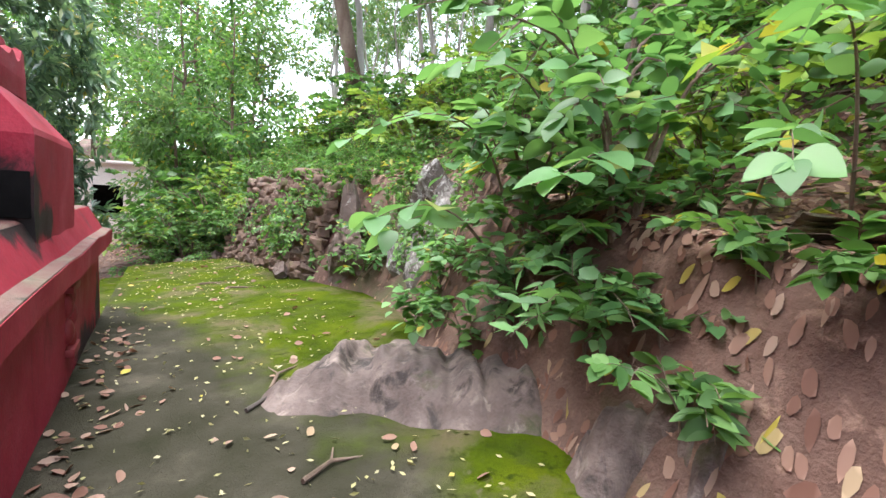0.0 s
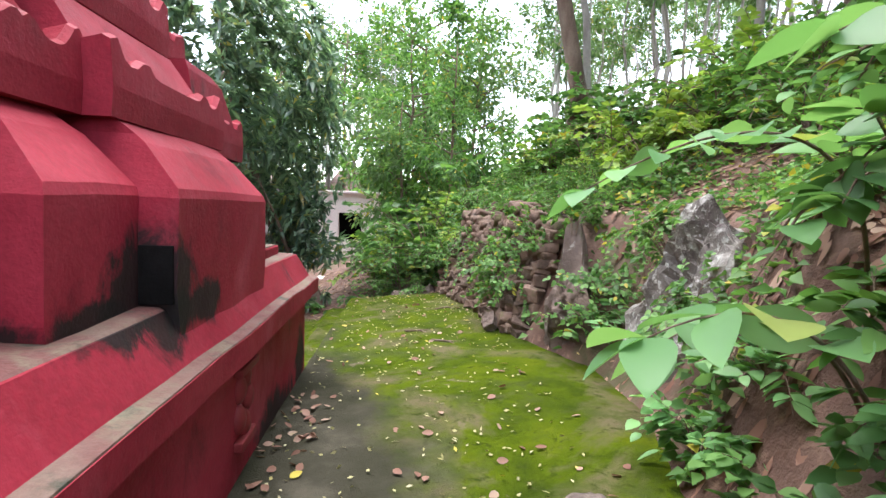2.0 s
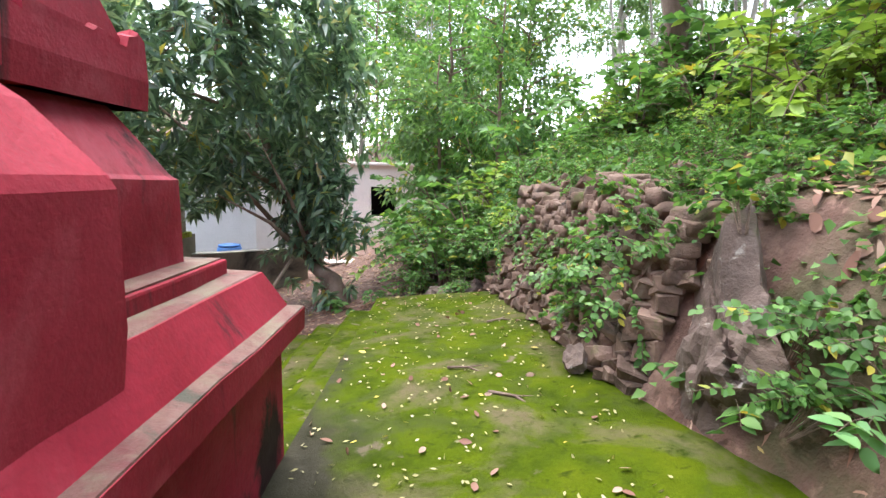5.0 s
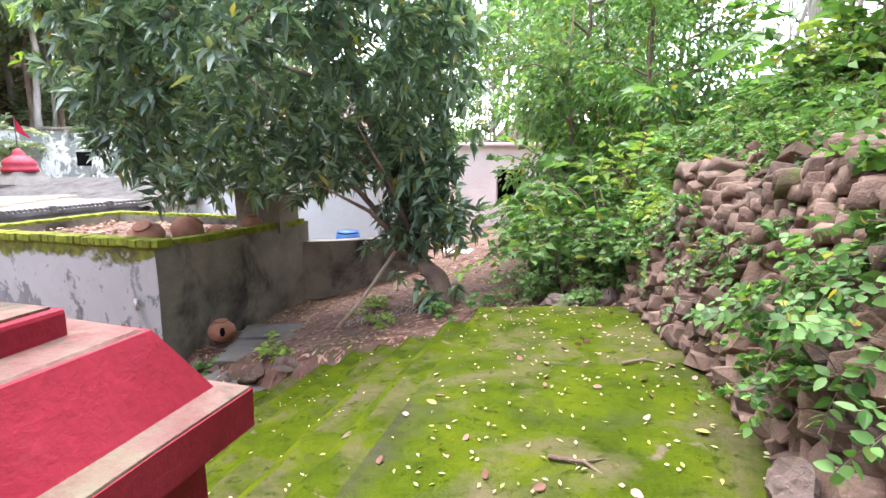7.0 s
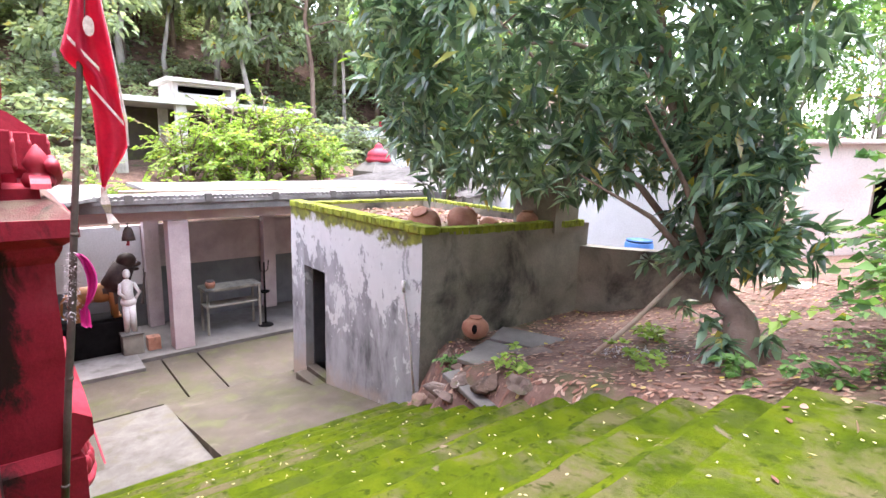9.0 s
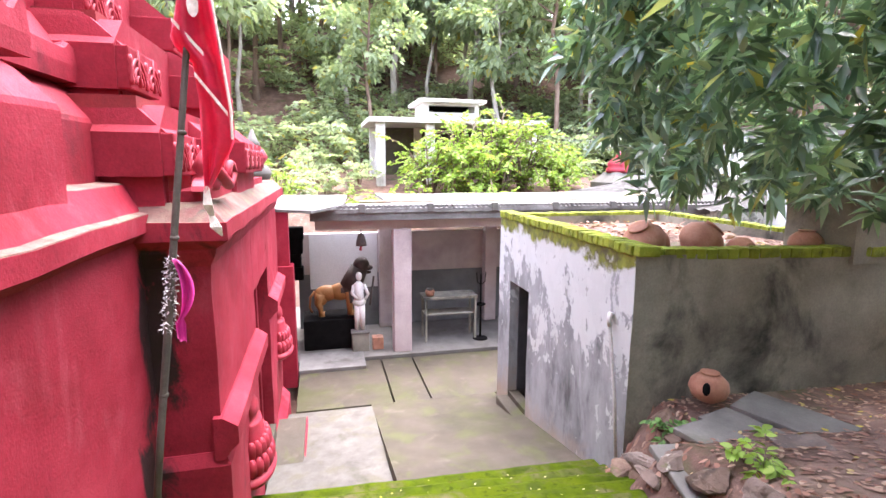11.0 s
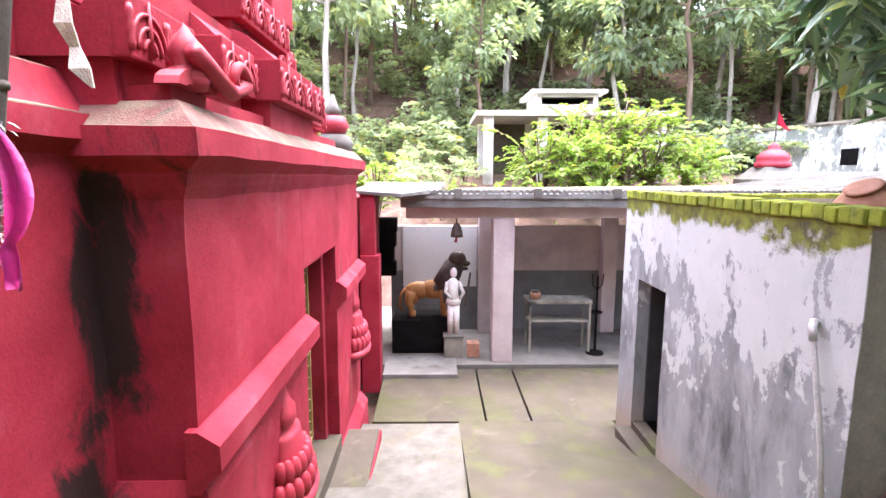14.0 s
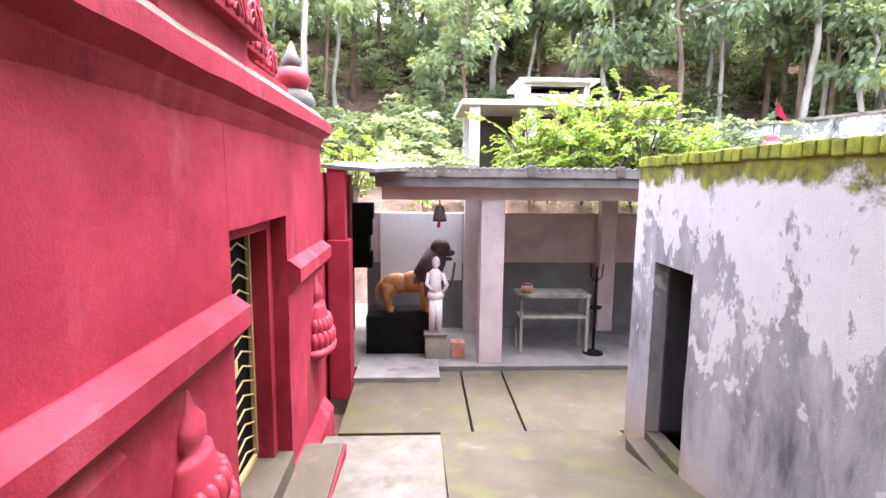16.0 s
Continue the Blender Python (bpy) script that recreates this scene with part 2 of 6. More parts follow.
def peeled_wash(name, foot, top):
    """Whitewash that has flaked off in ragged patches near the top, thins to a streaky grey film below and is muddy at the foot."""
    m = surface(name, [(0.13, 0.132, 0.134), (0.19, 0.192, 0.194), (0.27, 0.272, 0.275)], 2.2, 45, 0.88, 0.35,
                [((0.085, 0.087, 0.088), 3.0, 0.52, 0.66, (1, 1, 0.35)), ((0.36, 0.36, 0.365), 1.7, 0.52, 0.70, (1, 1, 0.4))], stretch=(1, 1, 0.5))
    nt = m.node_tree
    b = nt.nodes["Principled BSDF"]
    c = b.inputs["Base Color"].links[0].from_socket
    geo = nt.nodes.new("ShaderNodeNewGeometry")
    sep = nt.nodes.new("ShaderNodeSeparateXYZ")
    nt.links.new(geo.outputs["Position"], sep.inputs[0])

    def rising(lo, hi, amount, scale, stretch, rough=0.68):
        mr = nt.nodes.new("ShaderNodeMapRange")
        mr.inputs["From Min"].default_value, mr.inputs["From Max"].default_value = lo, hi
        mr.inputs["To Min"].default_value, mr.inputs["To Max"].default_value = -amount, amount
        nt.links.new(sep.outputs["Z"], mr.inputs["Value"])
        add = nt.nodes.new("ShaderNodeMath")
        add.operation = 'ADD'
        nt.links.new(mr.outputs[0], add.inputs[0])
        nt.links.new(tex(nt, scale, 10, rough, stretch, distort=0.25), add.inputs[1])
        return add.outputs[0]

    film = ramp(nt, rising(foot, top, 0.04, 1.4, (1, 1, 0.45)), [(0.44, grey(0)), (0.60, grey(0.75))])
    c = mix(nt, film, c, (0.32, 0.32, 0.325))
    flakes = ramp(nt, rising(foot + 0.8, top, 0.15, 1.7, (1, 1, 0.7), 0.66), [(0.525, grey(0)), (0.545, grey(1))])
    c = mix(nt, flakes, c, (0.47, 0.475, 0.465))
    small = ramp(nt, rising(foot + 0.6, top, 0.10, 4.2, (1, 1, 0.6), 0.66), [(0.56, grey(0)), (0.575, grey(0.9))])
    c = mix(nt, small, c, (0.45, 0.455, 0.445))
    chips = ramp(nt, tex(nt, 6.5, 8, 0.6, (1, 1, 0.6)), [(0.64, grey(0)), (0.66, grey(0.8))])
    c = mix(nt, chips, c, (0.27, 0.27, 0.255))
    mud = ramp(nt, rising(foot - 0.1, foot + 1.3, -0.42, 1.8, (1, 1, 1)), [(0.45, grey(0)), (0.8, grey(0.85))])
    c = mix(nt, mud, c, (0.33, 0.255, 0.19))
    nt.links.new(c, b.inputs["Base Color"])
    return m


HUTWASH = peeled_wash("peeled_whitewash", -3.0, 0.4)
top_moss(HUTWASH, 0.42, 0.62)
PLAINWHITE = surface("plain_white_paint", [(0.54, 0.54, 0.545), (0.62, 0.62, 0.625)], 1.2, 30, 0.8, 0.15, [((0.5, 0.49, 0.47), 1.2, 0.64, 0.8, (1, 1, 0.5))])
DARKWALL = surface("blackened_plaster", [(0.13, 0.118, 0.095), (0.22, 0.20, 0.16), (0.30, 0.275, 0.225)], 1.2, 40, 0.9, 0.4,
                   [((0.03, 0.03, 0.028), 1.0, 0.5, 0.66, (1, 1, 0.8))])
MOSSBRICK = surface("moss_on_brick", [(0.09, 0.10, 0.015), (0.20, 0.24, 0.02), (0.26, 0.30, 0.03)], 6, 60, 0.95, 0.8, random_tone=0.2)
DIRT = surface("dirt_and_litter", [(0.065, 0.034, 0.025), (0.125, 0.07, 0.053), (0.18, 0.115, 0.09)], 2.2, 25, 0.95, 1.0,
               [((0.22, 0.135, 0.10), 9.0, 0.55, 0.66, (1, 1, 1)), ((0.05, 0.07, 0.02), 0.7, 0.55, 0.7, (1, 1, 1))])
ROCK = surface("weathered_rock", [(0.085, 0.058, 0.046), (0.15, 0.108, 0.09), (0.23, 0.175, 0.15)], 2.2, 22, 0.85, 0.9,
               [((0.34, 0.31, 0.27), 9.0, 0.60, 0.66, (1, 1, 1)), ((0.06, 0.085, 0.015), 2.4, 0.60, 0.72, (1, 1, 1)), ((0.07, 0.055, 0.05), 1.7, 0.55, 0.7, (1, 1, 0.4))], random_tone=0.15)
STONE = surface("rubble_stone", [(0.09, 0.056, 0.041), (0.155, 0.10, 0.074), (0.235, 0.158, 0.12)], 4, 30, 0.9, 0.8,
                [((0.08, 0.10, 0.025), 2.5, 0.59, 0.70, (1, 1, 1)), ((0.05, 0.036, 0.028), 2.4, 0.54, 0.68, (1, 1, 1)), ((0.27, 0.20, 0.16), 11, 0.60, 0.68, (1, 1, 1))], random_tone=0.42)
BARK = surface("bark", [(0.085, 0.055, 0.04), (0.155, 0.105, 0.078), (0.23, 0.175, 0.135)], 4, 30, 0.9, 1.0, stretch=(1, 1, 0.25))
PALEBARK = surface("pale_bark", [(0.20, 0.17, 0.15), (0.32, 0.29, 0.26), (0.42, 0.39, 0.35)], 3, 25, 0.9, 0.7, stretch=(1, 1, 0.3))
TERRACOTTA = surface("terracotta", [(0.27, 0.115, 0.07), (0.36, 0.165, 0.105), (0.42, 0.22, 0.15)], 5, 50, 0.75, 0.2,
                     [((0.12, 0.08, 0.06), 4, 0.6, 0.75, (1, 1, 1))])
TIN = surface("grey_roof_sheet", [(0.10, 0.093, 0.087), (0.155, 0.146, 0.138), (0.21, 0.20, 0.19)], 1.6, 30, 0.8, 0.3,
              [((0.07, 0.06, 0.05), 2, 0.54, 0.72, (1, 1, 1))])
WOOD = surface("dry_pole", [(0.36, 0.27, 0.19), (0.48, 0.39, 0.29)], 6, 40, 0.8, 0.4)
DARKWOOD = surface("dark_pole", [(0.05, 0.04, 0.035), (0.10, 0.08, 0.07)], 6, 40, 0.8, 0.4)
# deep red paint, also the darker red that paints shade into recesses
DEEP_RED_AND_SHADE = surface("deep_red_and_shade", [(0.16, 0.012, 0.016), (0.24, 0.02, 0.026)], 1.5, 30, 0.7, 0.2)
DARKDOOR = surface("dark_board_door", [(0.03, 0.03, 0.035), (0.06, 0.058, 0.06)], 3, 30, 0.6, 0.2)
LEAF_MANGO = leafy("mango_leaf", [(0.052, 0.105, 0.072), (0.09, 0.165, 0.112), (0.15, 0.25, 0.165), (0.25, 0.37, 0.24)], 0.3, 0.46, 0.0, 1.0)
LEAF_YOUNG = leafy("young_mango_leaf", [(0.12, 0.22, 0.03), (0.18, 0.30, 0.045), (0.25, 0.38, 0.07)], 0.4, 0.45, 0.0)
LEAF_SHRUB = leafy("shrub_leaf", [(0.05, 0.12, 0.035), (0.08, 0.185, 0.05), (0.125, 0.26, 0.07), (0.18, 0.34, 0.10)], 0.5, 0.42, 0.004)
LEAF_BRIGHT = leafy("bright_leaf", [(0.15, 0.25, 0.045), (0.22, 0.34, 0.065), (0.30, 0.43, 0.10)], 0.5, 0.45, 0.01)
LEAF_WOOD = leafy("wood_leaf", [(0.07, 0.14, 0.055), (0.11, 0.20, 0.08), (0.16, 0.27, 0.11)], 0.6, 0.45, 0.003)
# far leaves paled and greyed: distance haze painted into their colour
LEAF_FAR_HAZE = leafy("far_leaf_with_haze", [(0.22, 0.29, 0.19), (0.29, 0.36, 0.25), (0.36, 0.43, 0.30)], 0.8, 0.58, 0.0)
LEAF_BIG = leafy("teak_leaf", [(0.09, 0.21, 0.075), (0.14, 0.30, 0.11), (0.21, 0.39, 0.15)], 0.42, 0.42, 0.002)



# ---- builders ----
def part(name, bm, material, parent, label="", smooth=False):
    me = bpy.data.meshes.new(name)
    bm.normal_update()
    bm.to_mesh(me)
    bm.free()
    me.materials.append(material)
    if smooth:
        for p in me.polygons:
            p.use_smooth = True
    ob = new(name, me)
    if parent:
        ob.parent = parent
    if label:
        ob["label"] = label
    return ob


def thing(name, label, category, at=(0, 0, 0), group="", kind="", turn=0):
    e = new(name)
    e.matrix_world = pose(*at, 0, 0, turn)
    return tagged(e, label, category, group, kind)


def box(bm, x0, y0, z0, x1, y1, z1, m=None, bevel=0.0):
    vs = [bm.verts.new((x, y, z)) for z in (z0, z1) for y in (y0, y1) for x in (x0, x1)]
    fs = [bm.faces.new([vs[i] for i in f]) for f in ((0, 2, 3, 1), (4, 5, 7, 6), (0, 1, 5, 4), (2, 6, 7, 3), (0, 4, 6, 2), (1, 3, 7, 5))]
    if bevel:
        es = list({e for f in fs for e in f.edges})
        vs = list({v for g in bmesh.ops.bevel(bm, geom=es, offset=bevel, segments=2, affect='EDGES', profile=0.6)["faces"] for v in g.verts} | {v for v in vs if v.is_valid})
    if m is not None:
        for v in vs:
            v.co = m @ v.co
    return bm


def boxes(*dims, bevel=0.0, m=None):
    bm = bmesh.new()
    for d in dims:
        box(bm, *d, m=m, bevel=bevel)
    return bm


def loft(rings, cap=True):
    """Closed rings of equal length, joined in order."""
    bm = bmesh.new()
    vr = [[bm.verts.new(p) for p in r] for r in rings]
    n = len(vr[0])
    for a, b in zip(vr, vr[1:]):
        for i in range(n):
            bm.faces.new((a[i], a[(i + 1) % n], b[(i + 1) % n], b[i]))
    if cap:
        bm.faces.new(vr[0][::-1])
        bm.faces.new(vr[-1])
    return bm


def moulding(x0, y0, x1, y1, profile):
    """A block with rectangular plan whose side follows profile: (outward offset, height) from the foot up."""
    return loft([[(x0 - o, y0 - o, z), (x1 + o, y0 - o, z), (x1 + o, y1 + o, z), (x0 - o, y1 + o, z)] for o, z in profile])


def lathe(profile, seg=20, at=(0, 0, 0)):
    return loft([[(at[0] + r * math.cos(2 * math.pi * i / seg), at[1] + r * math.sin(2 * math.pi * i / seg), at[2] + z) for i in range(seg)] for r, z in profile])


def tube(pts, radii, seg=8, bm=None):
    """A tapered tube along points."""
    bm = bm or bmesh.new()
    pts = [Vector(p) for p in pts]
    rings = []
    for i, p in enumerate(pts):
        d = (pts[min(i + 1, len(pts) - 1)] - pts[max(i - 1, 0)]).normalized()
        u = d.orthogonal().normalized() if i == 0 else (rings_u - d * rings_u.dot(d)).normalized()
        rings_u = u
        v = d.cross(u)
        rings.append([bm.verts.new(p + radii[i] * (u * math.cos(2 * math.pi * k / seg) + v * math.sin(2 * math.pi * k / seg))) for k in range(seg)])
    for a, b in zip(rings, rings[1:]):
        for k in range(seg):
            bm.faces.new((a[k], a[(k + 1) % seg], b[(k + 1) % seg], b[k]))
    bm.faces.new(rings[0][::-1])
    bm.faces.new(rings[-1])
    return bm


def mesh_from(name, co, faces, material, parent=None, smooth=False):
    """A mesh object from arrays of places and of equal-sided faces."""
    me = bpy.data.meshes.new(name)
    k = faces.shape[1]
    me.vertices.add(len(co))
    me.vertices.foreach_set("co", np.asarray(co, np.float32).ravel())
    me.loops.add(faces.size)
    me.loops.foreach_set("vertex_index", faces.astype(np.int32).ravel())
    me.polygons.add(len(faces))
    me.polygons.foreach_set("loop_start", np.arange(0, faces.size, k, dtype=np.int32))
    me.update(calc_edges=True)
    me.materials.append(material)
    if smooth:
        me.polygons.foreach_set("use_smooth", np.ones(len(faces), bool))
    ob = new(name, me)
    if parent:
        ob.parent = parent
    return ob


def unit(a):
    return a / np.maximum(np.linalg.norm(a, axis=1, keepdims=True), 1e-6)


def blades(rng, p, d, length, width, fine=False, droop=0.25):
    """Leaves from places p along directions d: folded lozenges, or ovals of more faces where fine."""
    n = len(p)
    d = unit(d)
    up = unit(np.array([0, 0, 1.0]) + 0.5 * rng.normal(size=(n, 3)))
    s = unit(np.cross(d, up))
    nn = np.cross(s, d)
    L = (length * rng.uniform(0.65, 1.2, n))[:, None]
    W = (width * rng.uniform(0.7, 1.2, n))[:, None] * 0.5
    if not fine:
        v = np.stack([p, p + d * L * 0.45 + s * W + nn * W * 0.3, p + d * L - np.array([0, 0, 1]) * L * droop, p + d * L * 0.45 - s * W + nn * W * 0.3], 1)
        f = np.array([[0, 1, 2], [0, 2, 3]])
    else:
        rows = [(0.02, 0.0), (0.10, 0.55), (0.22, 0.86), (0.38, 1.0), (0.55, 0.95), (0.72, 0.72), (0.87, 0.40), (1.0, 0.0)] if fine == "round" else [(0.02, 0.0), (0.22, 0.8), (0.5, 1.0), (0.8, 0.6), (1.0, 0.0)]
        v = []
        for a, w in rows:
            c = p + d * L * a - np.array([0, 0, 1]) * L * droop * a * a
            v += [c - s * W * w + nn * W * 0.22 * w, c, c + s * W * w + nn * W * 0.22 * w]
        v = np.stack(v, 1)
        f = []
        for r in range(len(rows) - 1):
            o = r * 3
            f += [[o, o + 1, o + 4], [o, o + 4, o + 3], [o + 1, o + 2, o + 5], [o + 1, o + 5, o + 4]]
        f = np.array(f)
    k = v.shape[1]
    return v.reshape(-1, 3), (f[None] + (np.arange(n) * k)[:, None, None]).reshape(-1, 3)


def clumps(rng, centres, radius, count, length, width, fine=False, droop=0.25, out=None, spread=1.0):
    """Whorls of leaves round centres."""
    c = np.repeat(np.asarray(centres, float), count, 0)
    o = unit(rng.normal(size=c.shape)) * (rng.uniform(0.2, 1, len(c)) ** 0.5)[:, None]
    p = c + o * radius
    d = o * spread + rng.normal(size=c.shape) * 0.35 + np.array([0, 0, -0.05])
    if out is not None:
        d = d + unit(c - np.asarray(out)) * 0.6
    return blades(rng, p, d, length, width, fine, droop)


def shrub(name, label, seed, height, reach, stems, side, per, leaf, mat_leaf, fine=False, arch=0.5, wood=None):
    """A bush of arching stems with side twigs, leaves set in pairs along each twig."""
    rng = np.random.default_rng(seed)
    e = thing(name, label, "shrub", (0, 0, -50))
    bm = bmesh.new()
    P, D = [], []
    for _ in range(stems):
        a = rng.uniform(0, 2 * math.pi)
        r, h = reach * rng.uniform(0.35, 1.0), height * rng.uniform(0.5, 1.0)
        o = np.array([math.cos(a), math.sin(a), 0])
        b0 = o * 0.06 * reach
        c1, c2 = b0 + o * r * 0.25 + np.array([0, 0, h * 0.8]), b0 + o * r + np.array([0, 0, h * (1 - arch * rng.uniform(0.2, 1.0))])
        curve = [(1 - t) ** 2 * b0 + 2 * t * (1 - t) * c1 + t * t * c2 for t in np.linspace(0, 1, 7)]
        tube([Vector(p) - Vector((0, 0, 0.12)) * (k == 0) for k, p in enumerate(curve)], [0.012 * height * (1 - 0.13 * k) for k in range(7)], 5, bm)
        for s in range(side + 1):
            t = 1.0 if s == side else rng.uniform(0.06, 0.95)
            i = min(5, int(t * 6))
            p0 = curve[i] + (curve[i + 1] - curve[i]) * (t * 6 - i)
            dv = curve[i + 1] - curve[i]
            dv = dv / np.linalg.norm(dv)
            g = dv * 0.7 + rng.normal(size=3) * 0.6 + np.array([0, 0, 0.1]) if s < side else dv
            g = g / np.linalg.norm(g)
            ln = reach * rng.uniform(0.35, 0.7)
            s0 = np.cross(g, [0, 0, 1.0])
            s0 = s0 / max(1e-6, np.linalg.norm(s0))
            tip = p0 + g * ln - np.array([0, 0, 0.22 * ln])
            tube([Vector(p0), Vector(p0 + g * ln * 0.55), Vector(tip)], [0.005 * height, 0.0035 * height, 0.002], 4, bm)
            u = np.sort(rng.uniform(0.08, 1.0, per))
            q = p0 + g * ln * u[:, None] - np.array([0, 0, 0.22 * ln]) * (u ** 2)[:, None]
            sg = np.where(np.arange(per) % 2, 1.0, -1.0)[:, None]
            P.append(q)
            D.append(s0 * sg + g * 0.55 + rng.normal(size=(per, 3)) * 0.22 + np.array([0, 0, 0.05]))
    part("branchwork", bm, wood or BARK, e)
    v, f = blades(rng, np.concatenate(P), np.concatenate(D), leaf[0], leaf[1], fine, 0.22)
    mesh_from("crown", v, f, mat_leaf, e)
    return e


def tree(name, label, seed, height, spread, trunk_r, leaf, mat_leaf, bark, low=0.4, limbs=9, heads=90, count=45, lean=(0, 0), at=None, fine=False, far_off=False):
    """A tree: tapered trunk, limbs, and a crown of leafy heads along the limbs."""
    rng = np.random.default_rng(seed)
    e = thing(name, label, "tree", at or (0, 0, -50))
    top = Vector((lean[0], lean[1], height))
    pts = []
    for i in range(7):
        t = i / 6
        w = 0.03 * height * math.sin(t * 3.1) * (1 if i else 0)
        pts.append(Vector((lean[0] * t ** 1.3 + w * rng.normal() * 0.5, lean[1] * t ** 1.3 + w * rng.normal() * 0.5, -0.3 + (height + 0.3) * t)))
    part("trunk", tube(pts, [trunk_r * (1.5 if i == 0 else 1 - 0.8 * i / 6) for i in range(7)], 10), bark, e, smooth=True)
    bm = bmesh.new()
    centres = []
    for k in range(limbs):
        t = rng.uniform(low, 0.97)
        i = min(5, int(t * 6))
        base = pts[i].lerp(pts[i + 1], t * 6 - i)
        a = k * 2.4 + rng.uniform(-0.4, 0.4)
        r = spread * rng.uniform(0.6, 1.0) * math.sqrt(max(0.08, 1 - ((t - low) / (1 - low) * 1.3 - 0.45) ** 2))
        tip = base + Vector((r * math.cos(a), r * math.sin(a), rng.uniform(0.02, 0.35) * r))
        mid = base.lerp(tip, 0.5) + Vector((0, 0, 0.12 * r))
        if far_off:
            tube([base, mid, tip], [trunk_r * 0.4, trunk_r * 0.22, 0.006], 6, bm)
        else:
            part("limb", tube([base, mid, tip], [trunk_r * 0.4, trunk_r * 0.22, 0.006], 6), bark, e)
        for _ in range(max(1, heads // limbs)):
            u = rng.uniform(0.3, 1.08)
            q = base.lerp(mid, u * 2) if u < 0.5 else mid.lerp(tip, u * 2 - 1)
            centres.append(np.array(q) + rng.normal(size=3) * np.array([0.16, 0.16, 0.13]) * spread)
    if far_off:
        part("branchwork", bm, bark, e)["kind"] = "stuff"
    else:
        bm.free()
    v, f = clumps(rng, centres, 0.13 * spread, count, leaf[0], leaf[1], fine, out=np.array(top) * 0.6)
    mesh_from("crown", v, f, mat_leaf, e)
    return e


# ---- ground ----
def smooth(a, b, v):
    t = min(1, max(0, (v - a) / (b - a)))
    return t * t * (3 - 2 * t)


def landing_z(x, y):
    return 0.27 + 0.1 * max(-0.6, min(1.5, x)) - 0.03 * max(0, y - 5.3) - 0.05 * max(0, 1.5 - y)


def foot_x(y):
    """Where the hill's foot runs, east of the path."""
    return float(np.interp(y, (-4, 0, 1.5, 2.2, 3.1, 3.9, 4.8, 5.3, 5.9, 6.5, 7.4, 9.0, 9.6, 11, 14, 20), (1.3, 1.3, 1.4, 1.35, 1.5, 1.75, 1.75, 1.55, 1.35, 1.3, 1.22, 1.0, 0.9, 0.4, 0.2, 0.5)))


def ground_z(x, y):
    n = noise.noise((x * 0.35, y * 0.35, 0.3)) * 0.25 + noise.noise((x * 1.6, y * 1.6, 2)) * 0.06
    # the hill rises to the east and north-east
    d = x - foot_x(y)
    bank = 1.15 * (1 - 0.75 * smooth(9.3, 11, y)) * (1 - 0.28 * smooth(3.2, 2.2, y))
    hill = landing_z(x, y) + smooth(-0.02, 0.6, d) * bank + max(0, d - 0.4) * 0.40 + n * smooth(0, 1, d)
    hill = min(hill, 14 + n)
    # earth north of the steps falls to the west
    dirt = -0.1 + 0.26 * max(-4.4, min(0, x + 0.1)) + 0.02 * max(0, y - 11) + n * 0.3
    dirt -= 0.75 * smooth(-3.9, -4.7, x) * smooth(10.2, 9.6, y)
    dirt += smooth(22, 45, y) * 5
    north = smooth(9.0, 9.6, y)
    k, east = 0, 0
    if d > -0.5:
        k, east = smooth(-0.5, 0.1, d), hill
    stairs = landing_z(0, y) - 0.48 * max(0, -0.3 - x) - 0.35
    south = min(landing_z(x, y) - 0.12, max(stairs, -3.6))
    base = south * (1 - north) + dirt * north
    # the court and what lies beyond it
    west = smooth(-5.0, -5.6, x)
    far = smooth(14.5, 19, y)
    back = smooth(-16.4, -17.2, x)
    court = -3.7 + far * 2.6
    court = court * (1 - back) + (-0.5 + 1.2 * smooth(-19.5, -24, x)) * back
    court += smooth(-28, -60, x) * 15 + n * smooth(-17, -18, x) * 0.8
    base = base * (1 - west) + court * west
    return base * (1 - k) + east * k


def grid_axis(lo, hi, near_lo, near_hi, fine, coarse):
    a = list(np.arange(near_lo, near_hi, fine))
    x, s = near_lo, fine
    left = []
    while x > lo:
        s = min(coarse, s * 1.25)
        x -= s
        left.append(x)
    x, s = near_hi, fine
    right = [near_hi]
    while x < hi:
        s = min(coarse, s * 1.25)
        x += s
        right.append(x)
    return left[::-1] + a + right


gx, gy = grid_axis(-260, 260, -6.5, 6, 0.14, 12), grid_axis(-200, 300, -3, 16, 0.16, 12)
gco = np.array([(x, y, ground_z(x, y)) for y in gy for x in gx])
nx, ny = len(gx), len(gy)
gi = (np.arange(ny - 1)[:, None] * nx + np.arange(nx - 1)[None]).reshape(-1)
ground = mesh_from("ground", gco, np.stack([gi, gi + 1, gi + nx + 1, gi + nx], 1), DIRT, smooth=True)
tagged(ground, "brown earth with leaf litter rising to a wooded hill", "ground", kind="structure")

def worn(bm, amount=0.006, cuts=0.22):
    """Hand-plastered unevenness on a block: cut long edges and nudge the points."""
    for _ in range(5):
        long = [e for e in bm.edges if e.calc_length() > cuts * 2]
        if not long or len(bm.verts) > 4000:
            break
        bmesh.ops.subdivide_edges(bm, edges=long, cuts=1, use_grid_fill=True)
    for v in bm.verts:
        p = v.co
        v.co = p + Vector((noise.noise(p * 1.9), noise.noise(p * 1.9 + Vector((7, 0, 0))), noise.noise(p * 1.9 + Vector((0, 9, 0))))) * amount * 2 + Vector((noise.noise(p * 9), noise.noise(p * 9 + Vector((3, 0, 0))), noise.noise(p * 9 + Vector((0, 4, 0))))) * amount
    return bm


